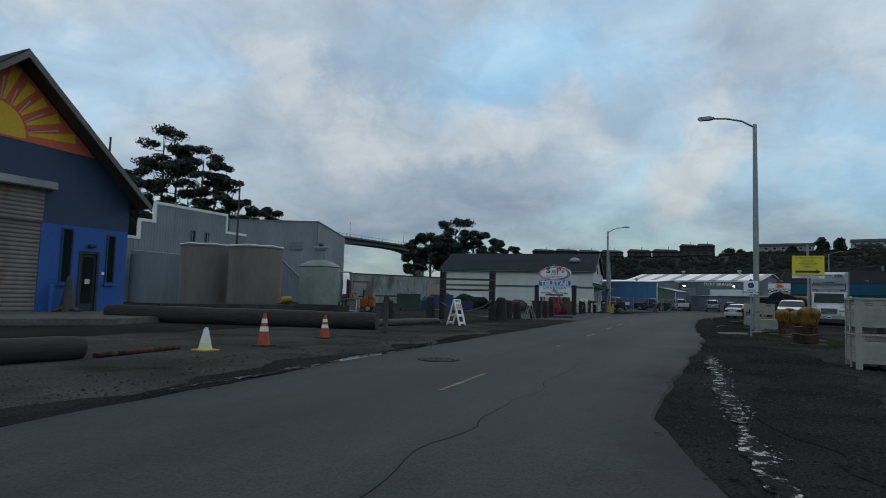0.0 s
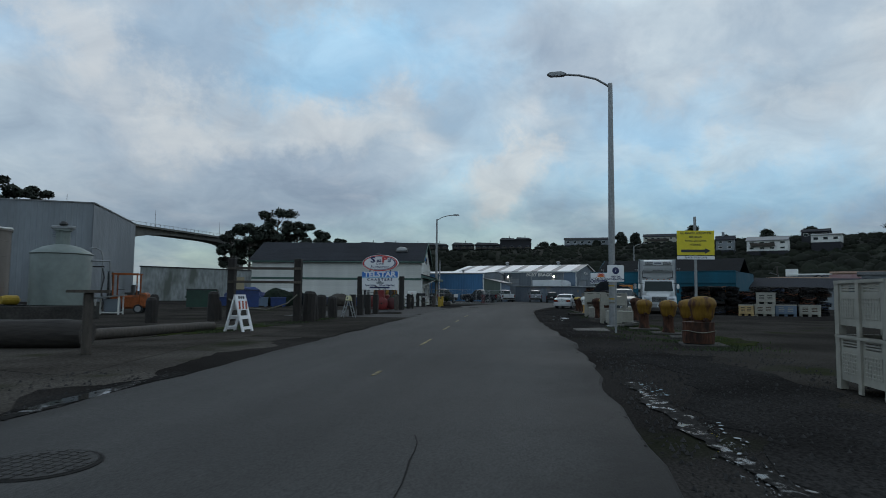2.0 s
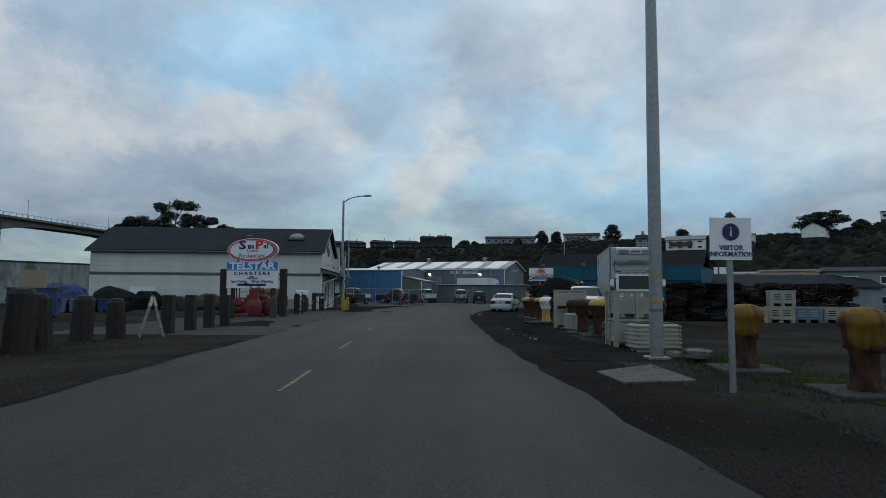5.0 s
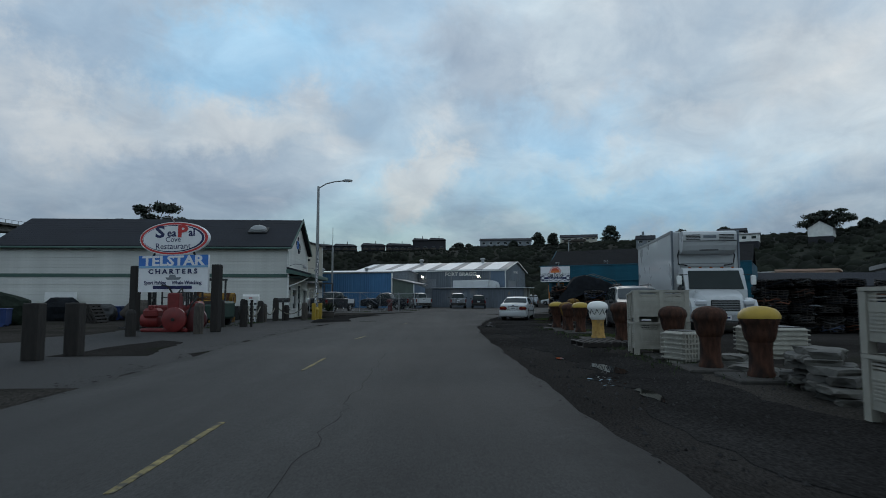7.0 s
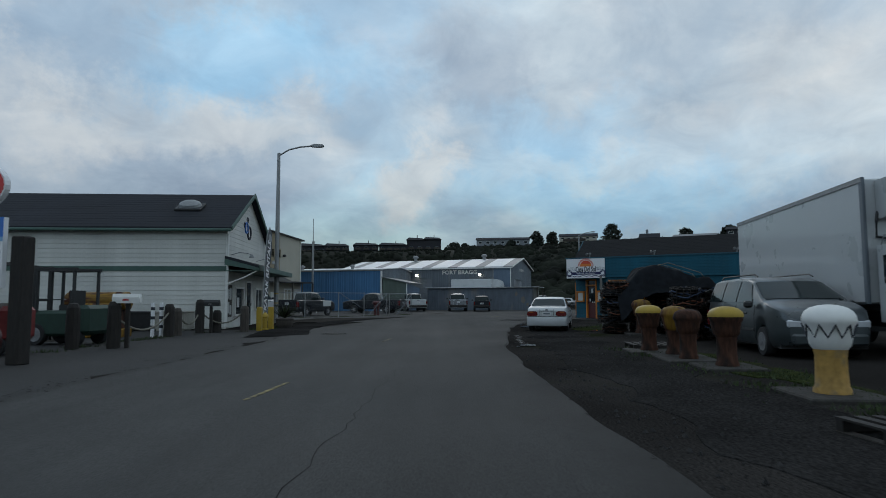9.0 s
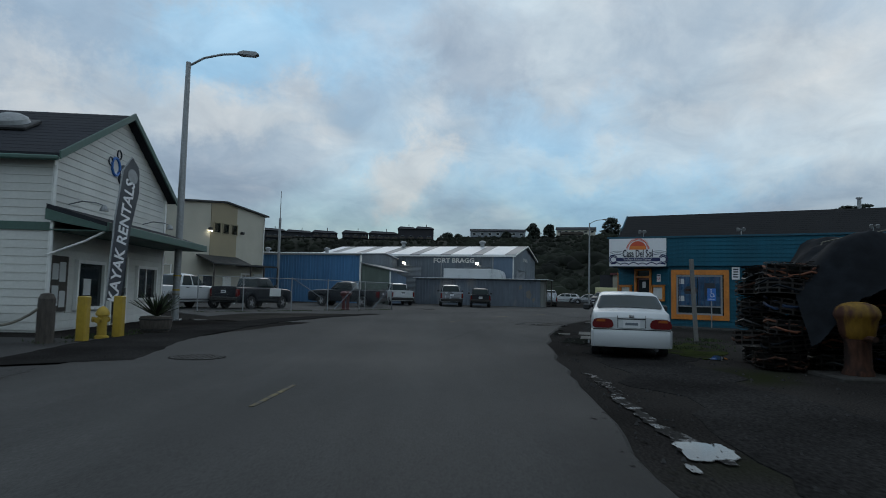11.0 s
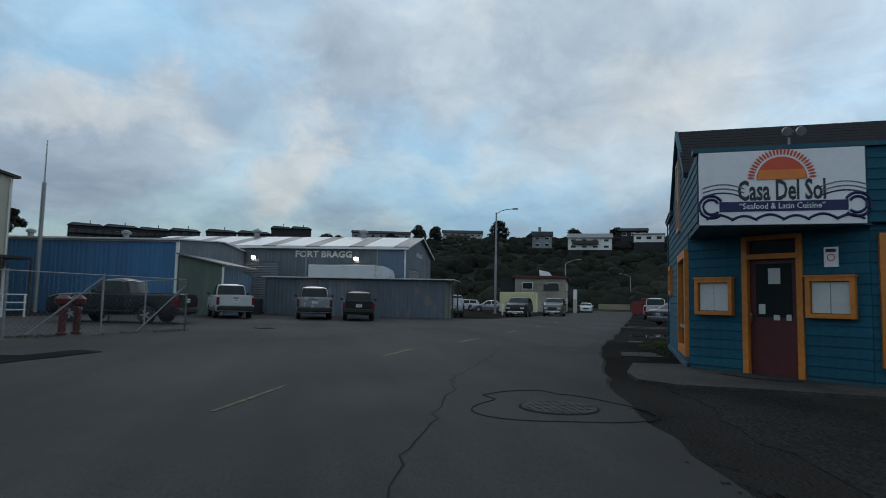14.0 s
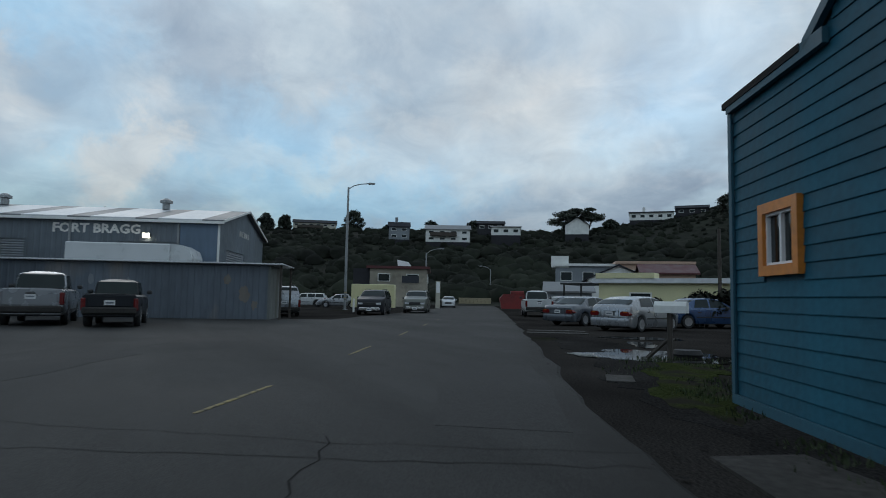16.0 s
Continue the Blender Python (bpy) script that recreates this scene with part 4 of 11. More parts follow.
# the teal corner restaurant
def make_corner_house():
    th = thing("corner_restaurant", turned(69.42, 35.3, 1.6), "teal clapboard corner restaurant with orange trim and dark roof", "building")
    YE, XB, T = -15.0, 8.25, 3.72
    # front wall, facing west: along -y
    mf = pose(0, -2.45, 0, 0, 0, -90)
    holes_f = [(0.1, 2.3, 0.34, 2.38), (10.0, 11.6, 0.9, 2.2)]
    wf = wall_with_holes("wall", th, mf, -YE - 2.45, 0, 2.54, 0.15, holes_f, M_TEAL)
    siding(wf, pose(0, 0, 0), 0.12, 2.52, 0.165, M_SIDING_B, lambda z: (0, -YE - 2.45), holes_f)
    mu = pose(-0.12, 0, 0, 0, 0, -90)
    wu = part("wall", box(0, -YE, 0, 0.15, 2.54, T), M_TEAL, th, "", mu)
    siding(wu, pose(0, 0, 0), 2.545, T - 0.1, 0.165, M_SIDING_B, lambda z: (0.0, -YE), [(0, 2.4, 2.4, 3.7)])
    part("cap_trim", box(-0.08, -YE, -0.07, 0.2, T, T + 0.07), M_TEAL, th, "", mu)
    # side wall, facing north: outer face y = 0, boards run along -x
    ms = pose(XB, 0, 0, 0, 0, 180)
    holes_s = [(XB - 3.85, XB - 1.85, 0.24, 2.32), (XB - 7.45, XB - 6.6, 1.5, 2.28), (XB - 4.25, XB - 3.55, 2.86, 4.45)]
    ws = wall_with_holes("wall", th, ms, XB - 1.79, 0, 2.54, 0.15, [h for h in holes_s if h[2] < 2.7], M_TEAL)
    # (distance from the west corner, height) of the gable
    prof = [(-0.12, 2.54), (XB, 2.54), (XB, 3.62), (6.3, 3.66), (3.95, 5.08), (1.8, 3.72), (-0.12, 3.72)]
    wg = part("wall", prism([(XB - x, z) for x, z in prof], "y", 0.0, 0.15), M_TEAL, th, "", ms)

    def span(z):
        if z < 2.54:
            return (0.0, XB - 1.79)
        if z < 3.63:
            return (0.0, XB + 0.12)
        if z < 3.72:
            return (XB - 6.25, XB + 0.12)
        return (XB - (3.95 + (5.08 - z) / 0.604), XB - (3.95 - (5.08 - z) / 0.633))

    siding(wg, pose(0, 0, 0), 0.12, 4.98, 0.165, M_SIDING_B, span, holes_s)
    part("wall", box(XB - 0.15, XB, YE, -0.15, 0, 3.6), M_TEAL, th)
    part("wall", box(0.15, XB - 0.15, YE, YE + 0.15, 0, 3.7), M_TEAL, th)
    # canted entrance
    ang = math.degrees(math.atan2(-2.45, -1.79))
    mc = pose(1.79, 0, 0, 0, 0, ang)
    CL = math.hypot(1.79, 2.45)
    holes_c = [(1.05, 2.07, 0.0, 2.46)]
    wc = wall_with_holes("wall", th, mc, CL, 0, 2.54, 0.15, holes_c, M_TEAL)
    siding(wc, pose(0, 0, 0), 0.12, 2.52, 0.165, M_SIDING_B, lambda z: (0.0, CL), holes_c)
    part("soffit", prism([(-0.12, 0.0), (1.79, 0.0), (0.0, -2.45), (-0.12, -2.45)], "z", 2.5, 2.536), M_TEAL, th)
    d = part("door", box(1.15, 1.97, 0.04, 0.09, 0.03, 2.05), M_DKRED, th, "dark red half-glazed entrance door", mc)
    part("pane", box(1.26, 1.86, 0.025, 0.039, 1.05, 1.97), M_GLASS, d)
    for x, z, a, b in ((1.48, 1.62, 0.2, 0.27), (1.31, 1.1, 0.11, 0.17), (1.56, 1.0, 0.1, 0.09), (1.77, 1.0, 0.08, 0.1)):
        part("notice", box(x, x + a, 0.018, 0.024, z, z + b), M_PAPER, d)
    part("handle", tube([(1.2, -0.02, 0.95), (1.2, -0.03, 1.12)], 0.018, 6), M_CHROME, d)
    part("transom", box(1.15, 1.97, 0.05, 0.07, 2.14, 2.38), M_GLASS, th, "", mc)
    part("door_frame", box(1.05, 1.15, -0.06, 0.1, 0, 2.46, box(1.97, 2.07, -0.06, 0.1, 0, 2.46, box(1.15, 1.97, -0.06, 0.1, 2.05, 2.14, box(1.15, 1.97, -0.06, 0.1, 2.38, 2.46)))), M_ORANGE, th, "orange door frame", mc)
    for x in (0.18, 2.13):
        b = part("menu_case", box(x, x + 0.72, -0.13, -0.03, 1.06, 1.13, box(x, x + 0.72, -0.13, -0.03, 1.65, 1.72, box(x, x + 0.07, -0.13, -0.03, 1.13, 1.65, box(x + 0.65, x + 0.72, -0.13, -0.03, 1.13, 1.65)))), M_ORANGE, th, "orange menu case with papers behind glass", mc)
        for k in (0.085, 0.365):
            part("menu_sheet", box(x + k, x + k + 0.27, -0.075, -0.065, 1.14, 1.64), M_PAPER, b)
        part("hood", box(x - 0.02, x + 0.74, -0.15, -0.02, 1.72, 1.75), M_ORANGE, b)
    sgn = part("smoking_notice", box(2.4, 2.61, -0.05, -0.035, 1.88, 2.2), M_WHITESIGN, th, "small white no-smoking notice", mc)
    part("bar", box(2.43, 2.58, -0.056, -0.0505, 2.12, 2.17), M_INKBLUE, sgn)
    ring = tube([(2.505 + 0.053 * math.cos(a), -0.052, 2.03 + 0.053 * math.sin(a)) for a in (2 * math.pi * k / 20 for k in range(21))], 0.008, 5)
    part("ring", ring, M_REDSIGN, sgn)
    # orange-framed windows
    wm = window(th, mf @ pose(0.1, -0.02, 0.34), 2.2, 2.04, M_ORANGE, 0.2, 0.07, 0, M_GLASS, "large orange-framed window with posters")
    part("inner_frame", box(0.2, 1.95, -0.03, 0.03, 0.2, 0.27, box(0.2, 1.95, -0.03, 0.03, 1.76, 1.83, box(0.2, 0.27, -0.03, 0.03, 0.27, 1.76, box(1.88, 1.95, -0.03, 0.03, 0.27, 1.76)))), M_GALV, wm)
    part("rail", box(0.27, 1.88, -0.025, 0.02, 0.52, 0.57), M_GALV, wm)
    for px0, px1 in ((0.29, 1.0), (1.03, 1.9)):
        part("blue_curtain", box(px0, px1, 0.004, 0.014, 0.58, 1.76), M_BLIND, wm, "blue cloth behind the glass")
    emb = part("dark_emblem", prism([(0.52, 1.05), (0.98, 1.05), (1.02, 1.2), (0.94, 1.34), (0.84, 1.38), (0.78, 1.46), (0.72, 1.38), (0.58, 1.35), (0.48, 1.2)], "y", -0.004, 0.003), M_INK, wm, "unlit dark window emblem")
    part("emblem_bar", box(0.56, 0.94, -0.007, -0.0045, 1.17, 1.25), M_RUST, emb)
    part("dark_poster", box(1.28, 1.66, -0.004, 0.003, 1.0, 1.5), M_INK, wm, "dark poster behind the glass")
    # flat navy strips paint the shade between folds on the plain cloth
    for k in range(9):
        part("curtain_fold", box(0.32 + 0.19 * k, 0.36 + 0.19 * k, -0.002, 0.003, 0.58, 1.76), M_NAVY, wm)
    for x, z in ((0.3, 1.45), (0.3, 0.75)):
        part("notice", box(x, x + 0.2, 0.0, 0.012, z, z + 0.22), M_PAPER, wm)
    w1 = window(th, ms @ pose(XB - 3.85, -0.02, 0.24), 2.0, 2.08, M_ORANGE, 0.16, 0.06, 1, M_GLASS, "tall orange-framed side window")
    part("rail", box(0.16, 1.84, -0.02, 0.03, 0.52, 0.58), M_GALV, w1)
    w2 = window(th, ms @ pose(XB - 7.45, -0.02, 1.5), 0.85, 0.78, M_ORANGE, 0.11, 0.06, 0, M_GLASS, "small orange-framed sliding window")
    part("sash", box(0.11, 0.74, -0.02, 0.03, 0.11, 0.14, box(0.11, 0.74, -0.02, 0.03, 0.64, 0.67, box(0.11, 0.14, -0.02, 0.03, 0.14, 0.64, box(0.41, 0.45, -0.02, 0.03, 0.14, 0.64, box(0.71, 0.74, -0.02, 0.03, 0.14, 0.64))))), M_WHITESIGN, w2, "white sliding sash")
    part("curtain", box(0.145, 0.4, 0.036, 0.05, 0.14, 0.64), M_BLIND, w2)
    w3 = window(th, ms @ pose(XB - 4.25, -0.02, 2.86), 0.7, 1.59, M_PINK, 0.09, 0.05, 0)
    part("sash", box(0.09, 0.61, -0.02, 0.03, 0.76, 0.81), M_WHITESIGN, w3)
    part("blind", box(0.09, 0.61, 0.006, 0.016, 0.81, 1.5), M_WHITESIGN, w3)
    for x in (10.0,):
        window(th, mf @ pose(x, -0.02, 0.9), 1.6, 1.3, M_ORANGE, 0.14, 0.06, 1)
    # roof
    part("roof", prism([(1.7, 3.68), (3.95, 5.1), (3.95, 5.2), (1.7, 3.78)], "y", YE, 0.08), M_SHINGLE_B, th)
    part("roof", prism([(3.954, 5.1), (6.5, 3.56), (6.5, 3.66), (3.954, 5.2)], "y", YE, 0.08), M_SHINGLE_B, th)
    part("roof", box(6.45, XB + 0.1, YE, 0.1, 3.63, 3.71), M_SHINGLE_B, th)
    part("roof", box(0.15, 1.9, YE, -0.15, 3.56, 3.65), M_SHINGLE_B, th)
    shingle_rows(th, lambda a, b: ((1.7 + 2.25 * a, 0.08, 3.78 + 1.42 * a), (1.7 + 2.25 * a, YE, 3.78 + 1.42 * a), (1.7 + 2.25 * b, YE, 3.78 + 1.42 * b), (1.7 + 2.25 * b, 0.08, 3.78 + 1.42 * b)), 14, 0.008, M_SHINGLE_B)
    part("bargeboard", prism([(XB - 3.95, 5.08), (XB - 6.4, 3.6), (XB - 6.4, 3.72), (XB - 3.95, 5.22)], "y", -0.09, -0.03), M_TEAL, th, "", ms)
    part("bargeboard", prism([(XB - 3.95, 5.08), (XB - 1.8, 3.72), (XB - 1.8, 3.84), (XB - 3.95, 5.22)], "y", -0.09, -0.03), M_TEAL, th, "", ms)
    part("fascia", box(0, 2.2, -0.09, -0.03, 3.55, 3.7), M_TEAL, th, "", ms)
    part("corner_board", box(-0.03, 0.06, -0.06, -0.03, 0, 3.55), M_TEAL, th, "", ms)
    part("plinth", box(0.0, XB - 1.9, -0.07, -0.03, -0.05, 0.12), M_TEAL, th, "", ms)
    part("flue_pipe", lathe([(0.08, 4.4), (0.08, 5.6), (0.12, 5.61), (0.12, 5.67)], 10), M_GALV, th, "", pose(4.0, -9.6, 0))
    for y in (-1.4, -5.2, -9.6):
        fl = part("flood_lamp", tube([(0.1, y, 3.75), (0.1, y, 3.98), (-0.12, y, 4.02)], 0.018, 6), M_GALV, th)
        for dy in ((-0.2, 0.2)):
            part("lamp_head", lathe([(0.03, 0), (0.07, 0.08), (0.075, 0.16)], 8), M_GALV, fl, "", pose(-0.12, y + dy * 0.5, 4.03, 0, -110, 0))
    pn = part("parking_notice", box(5.95 - 2.35 - 1.2, 5.95 - 2.35 - 0.92, -0.05, -0.035, 2.0, 2.5), M_WHITESIGN, th, "small white parking notice on the wall", mf)
    for k in range(4):
        part("bar", box(2.45, 2.63, -0.056, -0.0505, 2.08 + 0.1 * k, 2.13 + 0.1 * k), M_INK, pn)
    # sign board over the entrance
    sb = thing("restaurant_sign_board", turned(69.24, 35.29, -88.2, 2.52), "white sign board with orange sunrise and navy waves", "sign")
    part("panel", box(0, 2.36, -0.02, 0.05, 0, 1.19), M_WHITESIGN, sb)
    n = 26
    arc = [(1.21 + 0.36 * math.cos(math.pi * k / n), 0.72 + 0.36 * math.sin(math.pi * k / n)) for k in range(n + 1)]
    part("sun", prism(arc, "y", -0.028, -0.0205), M_SUNRED, sb, "red and orange half sun")
    part("sun_low", prism([(0.86, 0.715), (1.56, 0.715), (1.53, 0.87), (0.89, 0.87)], "y", -0.033, -0.0285), M_SUNSET, sb)
    for k in range(27):
        a = math.pi * (k + 0.5) / 27
        c, s = math.cos(a), math.sin(a)
        p = [(1.21 + r * c - w * s, 0.72 + r * s + w * c) for r, w in ((0.39, -0.012), (0.46, -0.018), (0.5, 0.0), (0.46, 0.018), (0.39, 0.012))]
        part("sun_ray", prism(p, "y", -0.028, -0.0205), M_SUNRED, sb)
    text_mesh("lettering", "Casa Del Sol", 0.45, M_INK, sb, pose(1.2, -0.025, 0.53, 90, 0, 0), widen=0.54, bold=0.01)
    part("band", prism([(0.3, 0.21), (2.12, 0.21), (2.12, 0.37), (0.3, 0.37)], "y", -0.028, -0.0205), M_INKBLUE, sb)
    text_mesh("lettering", "\u201cSeafood & Latin Cuisine\u201d", 0.135, M_WHITESIGN, sb, pose(1.2, -0.032, 0.29, 90, 0, 0), widen=0.86)
    for k, (x0, z0, sx, turns) in enumerate(((0.18, 0.3, 1, 1.3), (2.24, 0.3, -1, 1.3))):
        for r0 in (0.17, 0.11):
            pts = [(x0 + sx * (r0 + 0.02 * i / 20) * math.cos(0.5 + i * 0.22), -0.024, z0 + (r0 + 0.02 * i / 20) * math.sin(0.5 + i * 0.22)) for i in range(24)]
            part("wave", tube(pts, 0.022, 4), M_INKBLUE, sb)
    for k in range(6):
        x0 = 0.1 + 0.37 * k
        part("wave", tube([(x0 + 0.38 * i / 10, -0.024, 0.09 + 0.07 * math.sin(math.pi * i / 10) - 0.02 * (k % 2)) for i in range(11)], 0.02, 4), M_INKBLUE, sb)
    for sx, x0 in ((1, 0.05), (-1, 2.37)):
        for j in range(3):
            part("wave", tube([(x0 + sx * 0.62 * i / 10, -0.023, 0.42 + 0.07 * j + 0.1 * math.sin(0.4 + math.pi * 0.8 * i / 10)) for i in range(11)], 0.011, 4), M_GALV if j else M_INKBLUE, sb)
    # doormat and paving slabs
    solid("door_mat", prism([(0.5 * math.cos(a) * 1.3, 0.3 * math.sin(a)) for a in (2 * math.pi * k / 20 for k in range(20))], "z", 0, 0.02), M_RUBBER, turned(70.0, 34.35, ang + 1.6, 0.052), "black oval rubber doormat on concrete", "doormat")


make_corner_house()


def access_sign(x, y, ang, label):
    """A blue wheelchair parking sign on a thin post."""
    th = thing("access_sign", turned(x, y, ang), label, "sign")
    part("post", tube([(0, 0.02, 0), (0, 0.02, 1.62)], 0.022, 8), M_GALV, th)
    pn = part("panel", box(-0.16, 0.16, -0.012, 0.0, 1.12, 1.62), M_BLUESIGN, th, "blue sheet with white wheelchair mark")
    part("wheel_mark", tube([(0.02 + 0.075 * math.cos(a), -0.016, 1.36 + 0.075 * math.sin(a)) for a in (math.radians(150 + 12 * k) for k in range(20))], 0.011, 4), M_WHITESIGN, pn)
    part("body_mark", tube([(-0.02, -0.016, 1.54), (-0.015, -0.016, 1.42), (0.06, -0.016, 1.41), (0.1, -0.016, 1.3)], 0.013, 4), M_WHITESIGN, pn)
    part("head_mark", lathe([(0.022, 0), (0.022, 0.006)], 10), M_WHITESIGN, pn, "", pose(-0.02, -0.013, 1.575, 90, 0, 0))
    text_mesh("lettering", "PARKING", 0.058, M_WHITESIGN, pn, pose(0, -0.014, 1.19, 90, 0, 0), 0.002)


access_sign(68.95, 31.15, -75, "blue wheelchair parking sign on a thin post")
tagged(part("entrance_paving", prism([(71.6, 36.4), (69.8, 36.45), (68.75, 36.25), (68.35, 35.7), (68.4, 34.3), (68.2, 30.2), (69.6, 30.2), (69.55, 32.95), (71.2, 35.26), (71.9, 35.28)], "z", -0.05, 0.05), M_CONC_D), "grey concrete paving at the entrance", "paving", kind="structure")


# cream two-storey building
def make_cream_building():
    th = thing("cream_building", turned(73.7, 70.0, 8.3), "cream and tan two-storey harbour building with dark eaves", "building")
    W, L = 10.7, 16.0
    top = lambda x: 7.9 + (0.55 * x / 5.2 if x < 5.2 else 0.55 * (W - x) / (W - 5.2))
    part("wall", prism([(0, 0), (W, 0), (W, top(W)), (5.2, top(5.2)), (0, top(0))], "y", 0, 0.25), M_BEIGE, th)
    part("wall", box(0, 0.25, 0.25, L, 0, 7.9), M_BEIGE, th)
    part("wall", box(W - 0.25, W, 0.25, L, 0, 7.9), M_BEIGE, th)
    part("wall", prism([(0, 0), (W, 0), (W, top(W)), (5.2, top(5.2)), (0, top(0))], "y", L, L + 0.25), M_BEIGE, th)
    part("panel", prism([(3.55, 3.3), (6.75, 3.3), (6.75, top(6.75) - 0.06), (5.2, top(5.2) - 0.06), (3.55, top(3.55) - 0.06)], "y", -0.05, -0.003), M_TAN, th, "tan stucco panel")
    part("panel", box(-0.05, -0.003, 3.4, 9.0, 3.3, 7.8), M_TAN, th, "tan stucco panel")
    part("roof", prism([(-0.3, 7.88), (5.2, top(5.2)), (5.2, top(5.2) + 0.14), (-0.3, 8.02)], "y", -0.25, L + 0.5), M_BLACK, th, "dark metal roof edge")
    part("roof", prism([(W + 0.3, 7.88), (5.204, top(5.2)), (5.204, top(5.2) + 0.14), (W + 0.3, 8.02)], "y", -0.25, L + 0.5), M_BLACK, th, "dark metal roof edge")
    for x in (3.9, 4.95, 6.0):
        window(th, pose(x, -0.07, 5.75), 0.85, 0.95, M_TAN, 0.08, 0.03)
    for y, z in ((4.9, 6.05), (9.6, 6.05), (4.9, 1.6), (9.6, 1.6)):
        window(th, pose(0, y, z, 0, 0, -90), 1.8, 0.85, M_BEIGE, 0.08, 0.03, 1)
    lampx = part("wall_lamp", box(3.2, 3.5, -0.35, -0.05, 5.9, 6.15, bevel=0.05), M_BLACK, th)
    part("lens", box(3.23, 3.47, -0.33, -0.08, 5.86, 5.897), M_LAMP, lampx, "lit warm floodlight lens")
    part("wall_lamp", box(7.2, 7.5, -0.35, -0.05, 5.9, 6.15, bevel=0.05), M_BLACK, th)
    part("canopy", prism([(0.0, 3.75), (-1.9, 3.05), (-1.9, 3.15), (0.0, 3.87)], "x", 2.1, 6.9), M_BLACK, th, "dark canopy roof")
    part("canopy", box(6.9, 11.0, -1.4, 0.0, 3.1, 3.25), M_BLACK, th, "dark canopy roof")
    for x in (2.2, 6.7, 8.9, 10.9):
        part("post", box(x, x + 0.1, -1.5 if x > 6.8 else -1.8, -1.4 if x > 6.8 else -1.7, 0, 3.1), M_WOOD, th)
    part("door", box(3.0, 4.0, -0.06, -0.002, 0, 2.1), M_INK, th)
    part("door", box(5.3, 6.3, -0.06, -0.002, 0, 2.1), M_WHITE, th)
    window(th, pose(7.6, -0.02, 1.2), 1.3, 1.3, M_WHITE, 0.12, 0.05, 1)
    part("notice_board", box(9.3, 10.6, -0.1, -0.01, 0.9, 2.5), M_PAPER, th)
    for x in (0.12, 10.5):
        part("downpipe", tube([(x, -0.08, 7.8), (x, -0.08, 0)], 0.05, 6), M_WHITE, th)
    part("conduit", tube([(-0.08, 0.4, 0.4), (-0.08, 0.4, 2.9), (-0.08, 1.6, 2.9), (-0.08, 1.9, 2.4)], 0.05, 6), M_WHITE, th)


make_cream_building()


# blue metal warehouse with lean-to
def make_blue_warehouse():
    th = thing("blue_warehouse", turned(90.4, 64.8, 106.3), "blue ribbed metal warehouse with grey end wall", "building")
    # x runs north along the long wall, -y is east; the long face looks west
    L = 30.0
    ribbed("wall", th, pose(L, 0, 0, 0, 0, 180), L, 0, 4.75, M_BLUE_M, label="blue ribbed sheet")
    prof = lambda x: 4.75 + 0.07 * min(x, 14 - x) if 0 <= x <= 14 else 4.75
    ribbed("wall", th, pose(0, 0, 0, 0, 0, -90), 14.0, 0, 5.3, M_GREY_D, top=prof, label="grey ribbed end wall")
    part("wall", box(0, L, -14.1, -14.0, 0, 4.75), M_GREY_D, th)
    part("wall", box(L, L + 0.1, -14, 0, 0, 4.75), M_BLUE_M, th)
    part("roof", prism([(0.25, 4.74), (-7, 5.26), (-7, 5.34), (0.25, 4.84)], "x", -0.2, L + 0.2), M_GALVROOF, th)
    part("roof", prism([(-14.2, 4.74), (-7.004, 5.26), (-7.004, 5.34), (-14.2, 4.84)], "x", -0.2, L + 0.2), M_GALVROOF, th)
    part("eave_trim", box(-0.1, L, 0.0, 0.12, 4.62, 4.74), M_GALV, th)
    part("corner_trim", box(-0.08, 0.1, -0.08, 0.06, 0, 4.7), M_WHITE, th)
    for x in (4.0, 10.5, 17.0):
        part("roof_vent", lathe([(0.18, 4.85), (0.18, 5.15), (0.3, 5.2), (0.3, 5.35), (0.1, 5.45)], 10), M_GALV, th, "", pose(x, -1.0, 0))
    # lean-to on the south end
    lt = thing("lean_to_shed", turned(90.3, 64.55, 106.3), "small faded green lean-to shed with dark roof", "shed")
    part("wall", prism([(0, 0), (-2.9, 0), (-2.9, 3.2), (0, 3.8)], "y", -0.12, 0.0), M_GREEN_G, lt, "faded green sheet wall")
    ribbed("wall", lt, pose(-2.9, 0, 0, 0, 0, -90), 5.2, 0, 2.95, M_BLUEGREY, top=lambda x: 3.15 - 0.09 * x, label="faded blue-grey sheet")
    part("roof", prism([(0.1, 3.83), (-3.2, 3.14), (-3.2, 3.22), (0.1, 3.93)], "y", -5.5, 0.25), M_GREYROOF, lt)
    part("corner_trim", box(-2.95, -2.83, 0.0, 0.05, 0, 3.1), M_WHITE, lt)
    part("side_bin", box(-3.9, -3.1, -4.9, -4.1, 0, 1.1, bevel=0.04), M_BLACK, lt, "dark wheeled bin against the wall")


make_blue_warehouse()


